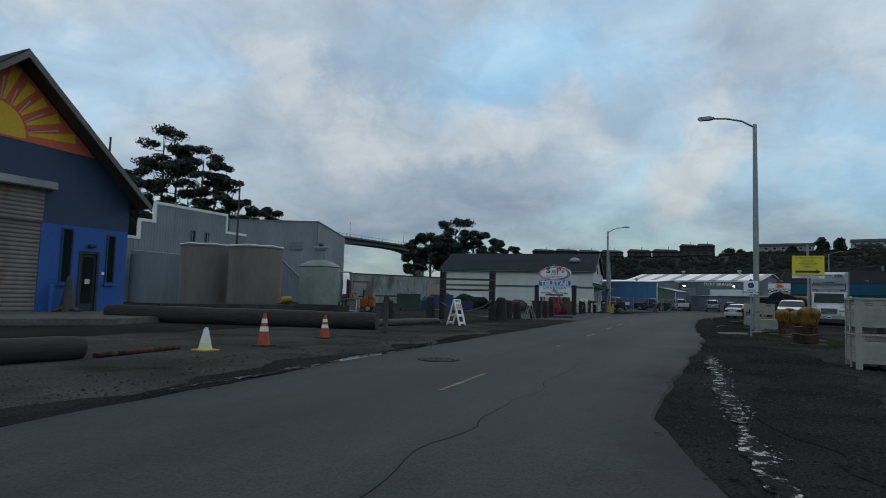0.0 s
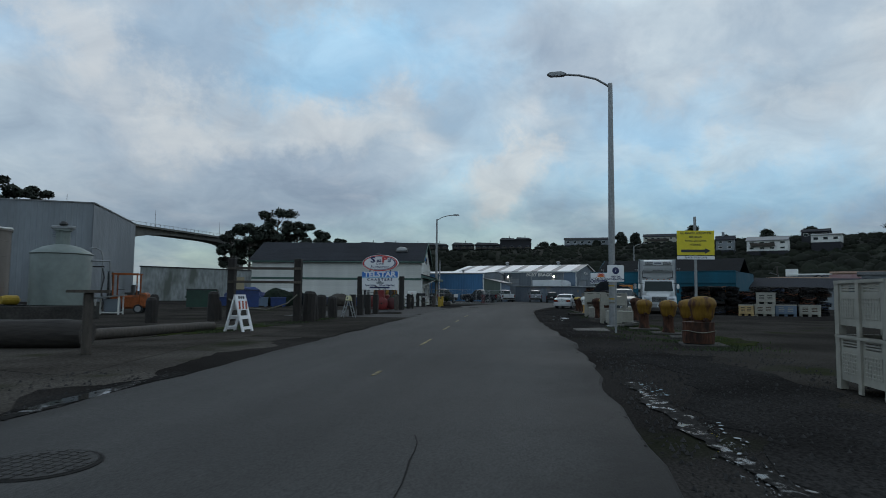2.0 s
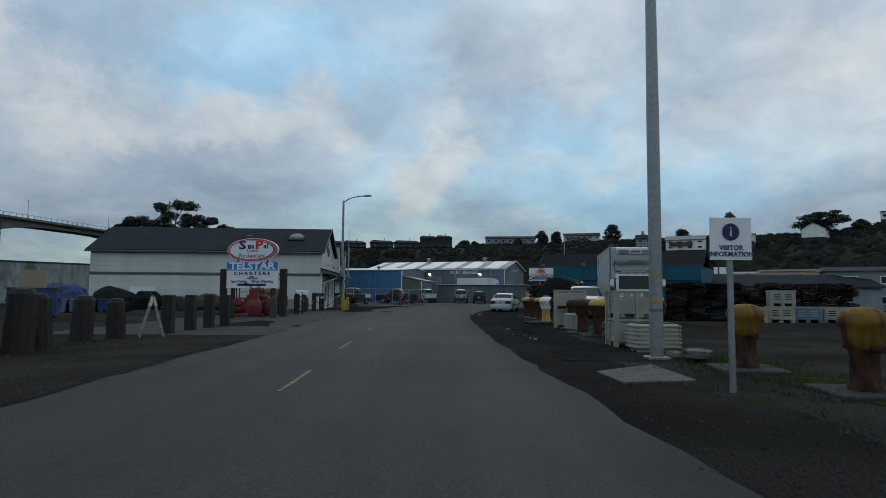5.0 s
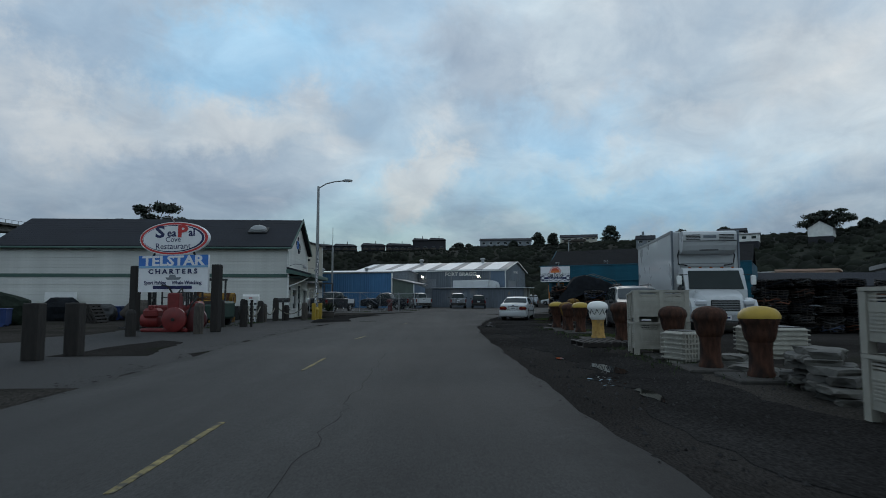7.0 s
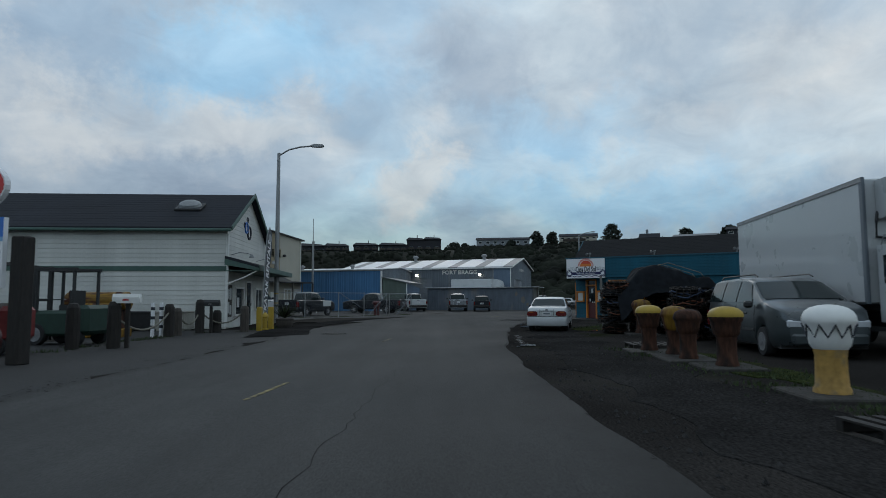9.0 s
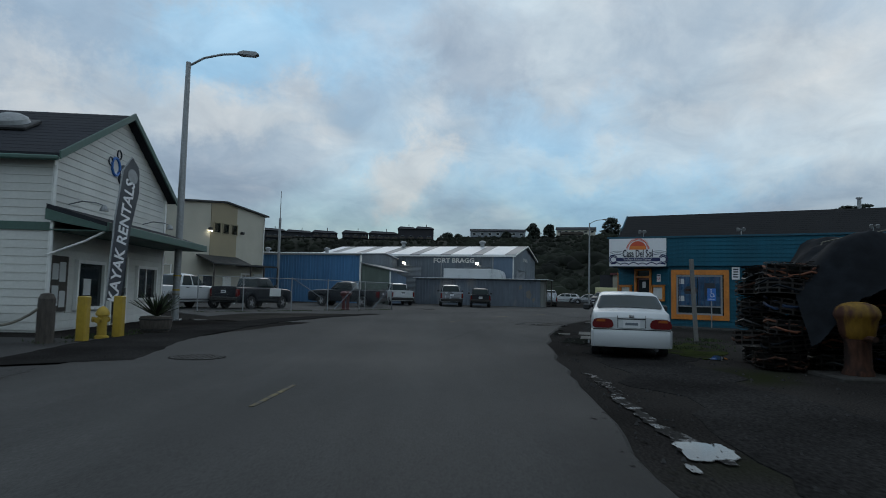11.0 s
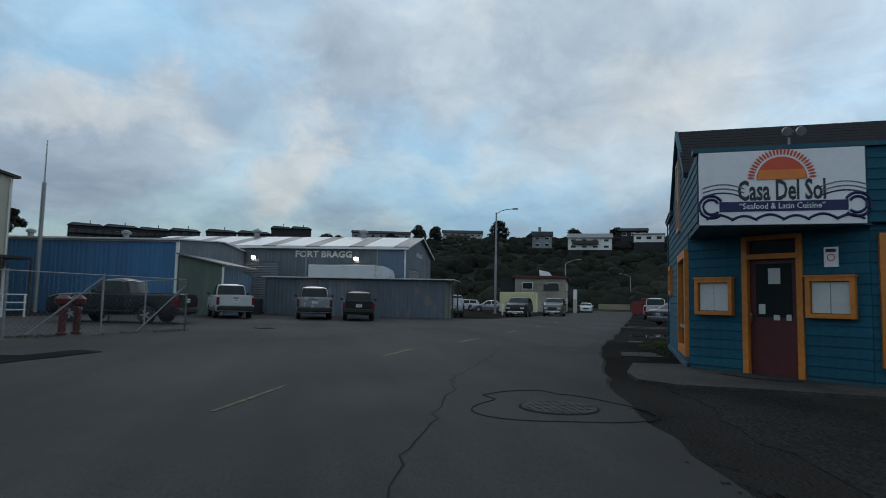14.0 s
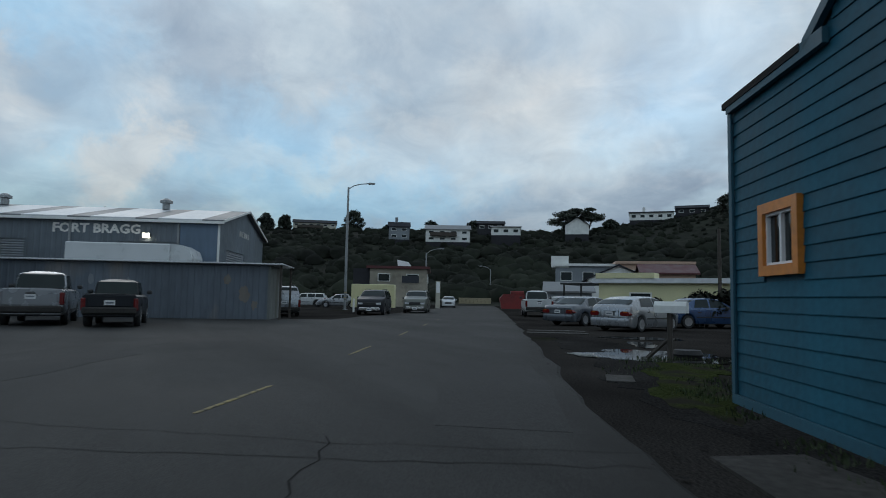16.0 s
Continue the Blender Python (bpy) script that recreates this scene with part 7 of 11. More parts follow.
# ---- north side of the road ----
def make_mural_building():
    th = thing("mural_building", turned(4.2, 29.9, 28, 0.2), "blue harbour building with painted sunrise gable and roll-up door", "building")
    A, Z = -5.1, 9.42
    slope = (Z - 4.2) / (0.7 - A)
    under = lambda x: Z - slope * abs(x - A)
    X0, X1, D = -9.6, 0.0, 12.0
    part("wall", prism([(X0, 3.4), (X0, under(X0)), (A, Z), (X1, under(X1)), (X1, 3.4)], "y", 0.0, 0.2), M_NAVY, th, "navy upper wall")
    wall_with_holes("wall", th, pose(X0, 0, 0), X1 - X0, 0, 3.4, 0.2, [(2.6, 5.94, 0, 3.4), (7.6, 8.26, 0, 2.35), (6.73, 7.21, 1.1, 3.3), (8.65, 9.06, 1.15, 3.2)], M_ROYAL, "royal blue lower wall")
    part("wall", box(X1 - 0.2, X1, 0.2, D, 0, under(X1)), M_NAVY, th)
    part("wall", box(X0, X0 + 0.2, 0.2, D, 0, under(X0)), M_NAVY, th)
    for s in (1, -1):
        xe = A + s * 5.5
        part("roof", prism([(A, Z), (xe, under(xe)), (xe, under(xe) + 0.16), (A, Z + 0.18)], "y", -0.9, D + 0.3), M_SHINGLE, th, "dark shingle roof")
        part("bargeboard", prism([(A, Z - 0.16), (xe, under(xe) - 0.16), (xe, under(xe) + 0.1), (A, Z + 0.12)], "y", -0.96, -0.9), M_CONC, th, "pale bargeboard")
        part("soffit", prism([(A, Z - 0.03), (xe, under(xe) - 0.03), (xe, under(xe) - 0.01), (A, Z - 0.01)], "y", -0.9, -0.01), M_WOOD, th)
    # painted sunrise
    part("mural_sky", prism([(-7.9, 6.45), (-1.75, 6.3)] + [(-1.9, under(-1.9) - 0.1), (A, Z - 0.1), (-7.7, under(-7.7) - 0.1)], "y", -0.02, -0.001), M_CORAL, th, "coral painted sky")
    cx, cz, r = -5.75, 6.45, 1.25
    part("mural_sun", prism([(cx + r * math.cos(math.pi * k / 24), cz + r * math.sin(math.pi * k / 24)) for k in range(25)], "y", -0.035, -0.0205), M_GOLD, th, "yellow painted sun")
    for k in range(11):
        a = math.pi * (k + 0.5) / 11
        c, s = math.cos(a), math.sin(a)
        far = 3.2
        while far > 1.5 and (cz + far * s > under(cx + far * c) - 0.25):
            far -= 0.05
        if far > 1.6:
            p = [(cx + q * c - w * s, cz + q * s + w * c) for q, w in ((1.35, -0.05), (far, -0.19), (far, 0.19), (1.35, 0.05))]
            part("mural_ray", prism(p, "y", -0.035, -0.0205), M_GOLD, th)
            p = [(cx + q * c - w * s, cz + q * s + w * c) for q, w in ((1.3, 0.07), (far * 0.8, 0.24), (far * 0.8, 0.3), (1.3, 0.1))]
            part("mural_ray", prism(p, "y", -0.03, -0.0205), M_BEIGE, th)
    rollup(th, pose(-7.0, 0.05, 0), 3.34, 3.4, M_TANK, 0.16)
    rollup(th, pose(-7.0, -0.06, 3.4), 3.34, 1.25, M_TANK, 0.16)
    part("door_housing", box(-7.2, -3.35, -0.4, -0.002, 4.65, 4.98, bevel=0.05), M_GALV, th, "steel roll-up door housing")
    d = part("door", box(-2.0, -1.34, 0.04, 0.1, 0.02, 2.33), M_INK, th, "dark glazed door")
    part("pane", box(-1.9, -1.44, 0.025, 0.039, 0.3, 2.2), M_GLASS, d)
    part("notice", box(-1.78, -1.58, 0.015, 0.024, 1.1, 1.3), M_PAPER, d)
    part("door_frame", box(-2.1, -2.0, -0.04, 0.08, 0, 2.43, box(-1.34, -1.24, -0.04, 0.08, 0, 2.43, box(-2.0, -1.34, -0.04, 0.08, 2.33, 2.43))), M_INK, th)
    part("door_lamp", box(-1.78, -1.5, -0.2, -0.01, 2.6, 2.72, bevel=0.02), M_BLACK, th)
    for x, w, z, h in ((-2.87, 0.48, 1.1, 2.2), (-0.95, 0.41, 1.15, 2.05)):
        window(th, pose(x, 0, z), w, h, M_NAVY, 0.06, 0.05)
        part("sill", box(x - 0.06, x + w + 0.06, -0.12, -0.052, z - 0.1, z), M_ROYAL, th)
    part("wall_plate", box(-1.1, -0.98, -0.02, -0.001, 1.5, 1.62), M_WHITESIGN, th)
    part("bollard_pipe", lathe([(0.1, 0), (0.1, 1.0), (0.04, 1.05)], 10), M_ROYAL, th, "", pose(-3.35, -0.4, 0))


make_mural_building()
tagged(part("driveway_slab", prism([(-14, 21.5), (2.8, 22.2), (6.3, 25.5), (4.6, 30.2), (-14, 22.5)], "z", -0.1, 0.2), M_SLAB), "grey concrete driveway slab", "paving", kind="structure")
st = thing("driftwood_stump", turned(2.0, 28.0, 30, 0.2), "weathered driftwood stump leaning on the wall", "stump")
part("stem", lathe([(0.32, 0), (0.25, 0.3), (0.16, 0.8), (0.12, 1.25), (0.05, 1.4)], 9, wob=0.15), M_WOOD, st)
for a in range(4):
    part("root", tube([(0, 0, 0.15), (0.35 * math.cos(a * 1.6), 0.35 * math.sin(a * 1.6), 0.12), (0.6 * math.cos(a * 1.6), 0.6 * math.sin(a * 1.6), 0.03)], 0.1, 6, taper=0.4), M_WOOD, st)


def make_plant_building():
    th = thing("grey_processing_plant", turned(7.4, 56.2, 30.8), "grey ribbed metal plant with stepped white-edged parapet", "building")
    steps = [(0.0, 1.7, 5.3), (1.7, 3.2, 6.85), (3.2, 11.7, 8.5), (11.7, 14.5, 6.8)]
    for a, b, z in steps:
        ribbed("wall", th, pose(a, 0, 0), b - a, 0, z, M_GREY_M, label="pale grey ribbed sheet")
        part("parapet_trim", box(a - 0.06, b + 0.06, -0.08, 0.2, z, z + 0.24), M_WHITE, th, "white parapet trim")
    for x, z0, z1 in ((-0.06, 0.0, 5.3), (1.66, 5.3, 6.85), (3.16, 6.85, 8.5), (11.7, 6.8, 8.5)):
        part("parapet_trim", box(x - 0.1, x + 0.12, -0.09, 0.14, z0, z1), M_WHITE, th)
    part("wall", box(0, 14.5, 12, 12.15, 0, 5.3), M_GREY_M, th)
    part("wall", box(0, 0.15, 0.15, 12, 0, 5.2), M_GREY_M, th)
    part("roof", box(0, 14.5, 0.15, 12, 5.1, 5.2), M_GREYROOF, th)
    for x in (7.2, 8.9):
        window(th, pose(x, -0.04, 5.6), 0.6, 1.1, M_GREY_D, 0.08, 0.05)
    part("pipe", tube([(1.0, -0.2, 4.3), (9.0, -0.2, 4.3)], 0.05, 6), M_GALV, th)
    part("pipe", tube([(1.0, -0.2, 3.2), (6.0, -0.2, 3.2)], 0.05, 6), M_GALV, th)
    an = part("annex", box(1.0, 5.6, -4.0, -0.1, 0, 4.0), M_GREY_D, th, "lower slate grey annex")
    part("annex_trim", box(5.45, 5.75, -4.1, -3.9, 0, 4.3), M_WHITE, an)


make_plant_building()


def make_cold_store():
    th = thing("cold_store", turned(22.0, 77.2, -35.4), "large plain pale grey cold store block", "building")
    ribbed("wall", th, pose(0, 0, 0), 11.0, 0, 9.9, M_GREY_M, pitch=0.5)
    ribbed("wall", th, pose(11.0, 0, 0, 0, 0, 90), 20.0, 0, 9.9, M_GREY_M, pitch=0.5)
    part("wall", box(0, 0.2, 0.1, 20, 0, 9.9), M_GREY_M, th)
    part("wall", box(0, 11, 20, 20.2, 0, 9.9), M_GREY_M, th)
    part("roof", box(-0.1, 11.1, -0.1, 20.2, 9.9, 10.02), M_GREYROOF, th)
    part("louvre", box(7.5, 9.2, -0.1, -0.03, 6.4, 7.4), M_GREY_D, th)
    for k in range(5):
        part("slat", box(7.55, 9.15, -0.14, -0.1, 6.5 + 0.18 * k, 6.58 + 0.18 * k), M_GREY_M, th)
    part("roof_duct", box(12.0 - 3.6, 12.0 - 2.4, 8, 11, 10.02, 10.7), M_GALV, th)
    stair = part("outside_stair", tube([(7.0, -0.6, 5.0), (10.8, -0.6, 1.6)], 0.12, 4), M_GALV, th, "galvanised outside stair")
    for k in range(10):
        u = k / 9
        part("tread", box(7.0 + 3.8 * u - 0.15, 7.0 + 3.8 * u + 0.15, -1.3, -0.5, 5.0 - 3.4 * u - 0.03, 5.0 - 3.4 * u + 0.03), M_GALV, stair)


make_cold_store()


def make_tank(m, r, h, label):
    th = thing("storage_tank", m, label, "tank", "storage tanks")
    part("shell", lathe([(r, 0), (r, h)], 40), M_TANK, th, "", None, True)
    k, z = 0, 0.5
    while z < h:
        part("hoop", lathe([(r + 0.004, z), (r + 0.014, z + 0.015), (r + 0.004, z + 0.03)], 40), M_TANK, th)
        z += 0.78
    for k in range(6):
        a = 2 * math.pi * (k + 0.3) / 6
        part("seam", box(r, r + 0.008, -0.04, 0.04, 0.02, h - 0.02), M_TANK, th, "", pose(0, 0, 0, 0, 0, math.degrees(a)))
    part("lid", lathe([(r + 0.06, h), (r + 0.06, h + 0.08), (r * 0.5, h + 0.22), (0.2, h + 0.3)], 40), M_TANK, th)
    part("pipe", tube([((r + 0.03) * math.cos(math.radians(a)), (r + 0.03) * math.sin(math.radians(a)), h + 0.14 + 0.03 * math.sin(a * 0.13)) for a in range(-190, 30, 10)], 0.05, 8), M_WHITE, th, "white pipe over the rim")
    return th


make_tank(turned(11.9, 46.7, -60), 1.85, 4.3, "weathered beige steel storage tank with bolted rings")
make_tank(turned(14.15, 42.8, -40), 1.8, 4.15, "weathered beige steel storage tank with rusty seam")
pv = thing("pressure_vessel", turned(16.4, 36.95, -40), "pale green steel vessel with domed top and valve", "tank")
part("shell", lathe([(0.9, 0.35), (1.25, 0.5), (1.27, 2.85), (1.2, 2.98), (0.8, 3.2), (0.35, 3.32)], 36), M_VESSEL, pv, "", None, True)
part("neck", lathe([(0.3, 3.3), (0.3, 3.95), (0.38, 3.96), (0.38, 4.05)], 16), M_VESSEL, pv)
vh = part("valve_head", box(-0.5, 0.5, -0.14, 0.14, 4.06, 4.22, bevel=0.04), M_GALV, pv, "dark valve head")
part("valve", lathe([(0.14, 4.2), (0.2, 4.3), (0.1, 4.42)], 10), M_BLACK, vh)
part("rim", lathe([(1.28, 2.84), (1.32, 2.88), (1.28, 2.93)], 36), M_VESSEL, pv)
for k in range(4):
    a = math.pi / 4 + k * math.pi / 2
    part("leg", box(-0.08, 0.08, -0.08, 0.08, 0, 0.6), M_VESSEL, pv, "", pose(0.85 * math.cos(a), 0.85 * math.sin(a), 0))
part("pipe", tube([(1.2, 0, 2.6), (2.0, 0.3, 2.6), (2.1, 0.3, 1.2)], 0.06, 6), M_GALV, pv)
wp_ = thing("standpipe", turned(19.4, 40.6, -20), "bent grey standpipe with a hanging hose", "pipe")
part("pipe", tube([(0.3, 0, 0), (0.3, 0, 3.0), (0.2, 0, 3.35), (-0.05, 0, 3.5), (-0.35, 0, 3.45)], 0.045, 8), M_GALV, wp_, "", None, True)
part("arm", box(-1.6, 0.4, -0.04, 0.04, 2.45, 2.52), M_IRON, wp_)
part("hose", tube([(0.3, -0.07, 2.4), (0.4, -0.1, 1.9), (0.28, -0.1, 1.2), (0.42, -0.1, 0.5), (0.3, -0.1, 0.1)], 0.035, 6), M_BLACK, wp_, "", None, True)
wt_ = thing("work_table", turned(18.6, 37.0, -40), "white-framed work table with a tilted grey top", "table")
part("top", box(-0.95, 0.75, -0.45, 0.45, 0, 0.05), M_GALV, wt_, "", pose(0, 0, 0.86, 0, -7, 0))
for x in (-0.5, 0.55):
    for y in (-0.38, 0.34):
        part("leg", box(x, x + 0.06, y, y + 0.06, 0, 0.84 + 0.12 * x), M_WHITE, wt_)
for y in (-0.38, 0.34):
    part("stretcher", box(-0.44, 0.55, y, y + 0.05, 0.08, 0.14), M_WHITE, wt_)
part("cabinet", box(-0.1, 0.5, -0.3, 0.3, 0.14, 0.78, bevel=0.02), M_GREY_D, wt_, "grey cabinet under the top")
yb = thing("yellow_pump", turned(14.9, 38.6, 10, 0.3), "small yellow and black pump on the berm", "pump")
part("base", box(-0.6, 0.6, -0.25, 0.25, 0, 0.18), M_BLACK, yb)
part("motor", lathe([(0.18, -0.4), (0.22, -0.2), (0.22, 0.3), (0.1, 0.4)], 12), M_YELLOW, yb, "", pose(0, 0, 0.4, 0, 90, 0))
tagged(part("berm_wall", prism([(5.6, 29.4), (16.4, 32.6), (16.3, 33.0), (5.5, 29.8)], "z", -0.1, 0.55), M_CONC_D), "low stained concrete wall in front of tanks", "wall", kind="structure")
tp = thing("utility_pole", turned(15.1, 50.6, 0), "tall thin dark pole behind the tanks", "pole")
part("mast", lathe([(0.1, 0), (0.07, 10.0)], 10), M_WOOD, tp)
tp = thing("utility_pole", turned(9.2, 84.0, 0), "tall thin dark pole on the knoll", "pole")
part("mast", lathe([(0.16, 0), (0.12, 19.4)], 10), M_WOOD, tp)
ww = thing("white_block_wall", turned(40.6, 80.7, -4), "long stained white concrete wall by the water", "wall")
part("wall", box(0, 26, 0, 0.3, 0, 4.1), M_WALL_OLD, ww)
part("coping", box(-0.1, 26.1, -0.08, 0.38, 4.1, 4.25), M_BLACK, ww)


def log_bar(name, a, b, r, label, mat=M_LOG, segs=16):
    pa, pb = Vector((*a, 0)), Vector((*b, 0))
    d = pb - pa
    th_m = turned(a[0], a[1], math.degrees(math.atan2(d.y, d.x)), 0)
    n = 26
    bm, rings = bmesh.new(), []
    for i in range(n + 1):
        x = d.length * i / n
        rr = r * (1 + 0.10 * noise.noise((x * 1.3, a[0], 0))) * (0.9 if i in (0, n) else 1.0)
        rings.append([bm.verts.new((x, rr * math.cos(2 * math.pi * k / segs) * (1 + 0.08 * noise.noise((k * 0.7, x * 0.8, 2))), r * 0.95 + rr * math.sin(2 * math.pi * k / segs))) for k in range(segs)])
    for p, q in zip(rings, rings[1:]):
        for k in range(segs):
            bm.faces.new((p[k], p[(k + 1) % segs], q[(k + 1) % segs], q[k]))
    bm.faces.new(rings[0])
    bm.faces.new(list(reversed(rings[-1])))
    bmesh.ops.recalc_face_normals(bm, faces=bm.faces[:])
    ob = solid(name, bm, mat, th_m, label, "log", "logs along the verge", smooth=True)
    return ob


log_bar("timber_log", (3.1, 25.4), (10.5, 18.75), 0.3, "long dark timber log lying on the verge")
log_bar("timber_log", (4.6, 25.3), (10.9, 19.4), 0.26, "long dark timber log lying behind another")
log_bar("timber_log", (-4.9, 9.2), (1.1, 11.9), 0.2, "thick weathered log lying on gravel", M_LOG)
log_bar("timber_log", (11.3, 20.6), (15.6, 22.4), 0.14, "thin weathered log edging the verge", M_WOOD)
log_bar("steel_pipe", (1.3, 11.9), (2.9, 13.2), 0.05, "thin rusty pipe lying on gravel", M_RUST)


def post(x, y, h, w, label, lean=0.0, mat=M_WOOD_D, rnd=False, group="timber posts"):
    th = thing("timber_post", turned(x, y, 32) @ pose(0, 0, 0, lean, lean * 0.6, 0), label, "post", group)
    if rnd:
        part("trunk", lathe([(w * 0.56, 0), (w * 0.54, h * 0.5), (w * 0.5, h - 0.06), (w * 0.36, h + 0.04), (w * 0.1, h + 0.06)], 10, wob=0.06), mat, th)
    else:
        part("post", box(-w / 2, w / 2, -w / 2, w / 2, 0, h, bevel=0.02), mat, th)
    return th


post(9.9, 17.1, 1.15, 0.14, "thin weathered post with a small board on top", mat=M_WOOD)
solid("post_board", box(-0.35, 0.35, -0.12, 0.12, 0, 0.05), M_WOOD, turned(9.9, 17.1, -30, 1.15), "small weathered board nailed on a post", "board")
for x, y, h, w, ln in ((16.3, 27.8, 0.9, 0.4, 0), (17.9, 31.0, 1.0, 0.35, 3), (19.4, 28.4, 0.8, 0.35, -4), (18.7, 27.6, 1.15, 0.42, 0), (21.5, 25.1, 1.2, 0.5, 2), (22.1, 25.6, 1.1, 0.5, -3), (23.7, 27.0, 1.05, 0.46, 2), (24.8, 27.4, 0.98, 0.42, -2)):
    post(x, y, h, w, "short dark weathered timber pile on the verge", ln, rnd=True)
for x, y in ((26.9, 28.3), (28.35, 29.25), (29.6, 29.95), (30.6, 30.35)):
    post(x, y, 1.12, 0.3, "dark square timber bollard beside the road", 0)
for x, y, h in ((35.2, 35.6, 0.8), (37.2, 34.9, 1.0), (41.0, 38.4, 1.1), (41.7, 37.8, 1.15), (45.6, 41.0, 1.05), (46.2, 41.4, 0.9), (47.6, 42.0, 1.2), (48.3, 41.9, 0.8), (49.15, 41.35, 0.95)):
    post(x, y, h, 0.3, "dark weathered pile beside the road", 0, M_WOOD if int(x) % 3 == 1 else M_WOOD_D, True)
gate = thing("timber_gate_frame", turned(19.3, 27.3, -55), "two tall dark timber posts joined by rails", "fence")
for x in (0.0, 2.75):
    part("post", box(x - 0.145, x + 0.145, -0.145, 0.145, 0, 2.56, bevel=0.03), M_WOOD_D, gate)
for z in (1.55, 2.1):
    part("rail", box(-0.1, 2.9, -0.2, -0.145, z, z + 0.1), M_WOOD, gate, "weathered rail")
part("rope", tube([(0.0, -0.25, 0.9), (0.8, -0.28, 0.55), (1.6, -0.28, 0.5), (2.4, -0.28, 0.75), (2.8, -0.25, 1.1)], 0.025, 6), M_ROPE, gate)
for (ax, ay), (bx, by) in (((47.6, 42.0), (49.15, 41.35)), ((46.2, 41.4), (47.6, 42.0)), ((41.7, 37.8), (45.6, 41.0))):
    pts = [(ax + (bx - ax) * u, ay + (by - ay) * u, 0.8 - 1.9 * u * (1 - u) + 0.04) for u in (i / 12 for i in range(13))]
    solid("mooring_rope", tube(pts, 0.03, 6), M_ROPE, Matrix(), "old pale rope slung between posts", "rope", "ropes")


def sawhorse(m, label, moulded=True):
    """Two hinged panels: moulded plastic with openings and stripes, or a light steel frame with a board."""
    th = thing("a_frame_barricade", m, label, "barricade", "a-frame barricades")
    w, stile = (0.31, 0.1) if moulded else (0.3, 0.05)
    mat = M_WHITESIGN if moulded else M_GALV
    for s in (1, -1):
        lean = pose(0, s * 0.3, 0, s * 15.5, 0, 0)
        f = -s
        fr = box(-w, -w + stile, -0.02, 0.02, 0, 1.15)
        box(w - stile, w, -0.02, 0.02, 0, 1.15, fr)
        for z0, z1 in ((0.08, 0.17), (0.4, 0.5), (0.68, 1.15)) if moulded else ((0.22, 0.26), (0.5, 0.54)):
            box(-w + stile, w - stile, -0.02, 0.02, z0, z1, fr)
        pn = part("panel", fr, mat, th, "white moulded panel with openings" if moulded else "light steel leg frame", lean)
        if not moulded:
            part("board", box(-0.32, 0.32, -0.03, 0.03, 0.86, 1.1), M_PALEY, th, "pale yellow board", lean)
        y0, y1 = sorted((-f * 0.021, -f * 0.027)) if moulded else sorted((-f * 0.031, -f * 0.036))
        for k in range(3 if moulded else 2):
            x = -0.25 + 0.19 * k if moulded else -0.16 + 0.2 * k
            pts = [(x, 0.7), (x + 0.09, 0.7), (x + 0.16, 0.95), (x + 0.07, 0.95)] if moulded else [(x, 0.93), (x + 0.1, 0.93), (x + 0.1, 1.03), (x, 1.03)]
            part("stripe", prism(pts, "y", y0, y1), M_CONE if moulded else M_INK, pn)
        if moulded:
            for x in (-0.16, -0.03, 0.1):
                part("print_bar", box(x, x + 0.08, y0, y1, 1.02, 1.1), M_INK, pn)
    return th


sawhorse(turned(15.8, 21.3, 27), "white folding barricade with orange stripes on the verge")
sawhorse(turned(25.75, 27.35, 60), "weathered folding barricade with a yellow board", False)


def cone(x, y, h, label, base=M_RUBBER, body=M_CONE, bands=((0.45, 0.6), (0.7, 0.84))):
    th = thing("traffic_cone", turned(x, y, 20), label, "traffic cone", "traffic cones")
    part("base", box(-0.19, 0.19, -0.19, 0.19, 0, 0.035, bevel=0.01), base, th)
    r = lambda z: 0.145 - 0.115 * z / h
    part("body", lathe([(r(0.03), 0.03), (r(h) , h)], 18), body, th, "", None, True)
    for a, b in bands:
        part("band", lathe([(r(a * h) + 0.004, a * h), (r(b * h) + 0.004, b * h)], 18), M_LINE_W, th, "white reflective band", None, True)


cone(3.3, 12.75, 0.46, "small faded white and yellow traffic cone", M_YELLOW, M_PALEY, ((0.35, 0.95),))
cone(4.75, 13.55, 0.72, "orange traffic cone with white bands on gravel")
cone(7.05, 15.4, 0.62, "orange traffic cone with white bands beside the log")


def lamp_post(x, y, h, arm_ang, label, rise=0.45, reach=1.8):
    th = thing("street_lamp", turned(x, y, arm_ang), label, "street lamp", "street lamps")
    part("pole", lathe([(0.13, 0.0), (0.125, 0.3), (0.12, h * 0.5), (0.085, h)], 14), M_GALV, th, "", None, True)
    part("base_plate", box(-0.2, 0.2, -0.2, 0.2, 0, 0.06, bevel=0.01), M_GALV, th)
    part("arm", tube([(0, 0, h - 0.15), (reach * 0.3, 0, h + rise * 0.45), (reach * 0.65, 0, h + rise * 0.85), (reach, 0, h + rise)], 0.045, 8), M_GALV, th)
    hd = part("lamp_head", prism([(reach - 0.1, h + rise + 0.02), (reach + 0.1, h + rise + 0.1), (reach + 0.55, h + rise + 0.09), (reach + 0.65, h + rise + 0.02), (reach + 0.55, h + rise - 0.04), (reach, h + rise - 0.05)], "y", -0.13, 0.13), M_GALV, th)
    part("lens", box(reach + 0.1, reach + 0.55, -0.1, 0.1, h + rise - 0.065, h + rise - 0.042), M_HEAD, hd)
    for z in (0.9, 1.05, 1.55):
        part("tape_band", lathe([(0.128, z), (0.128, z + 0.05)], 14), M_YELLOW if z > 1 else M_ROPE, th)


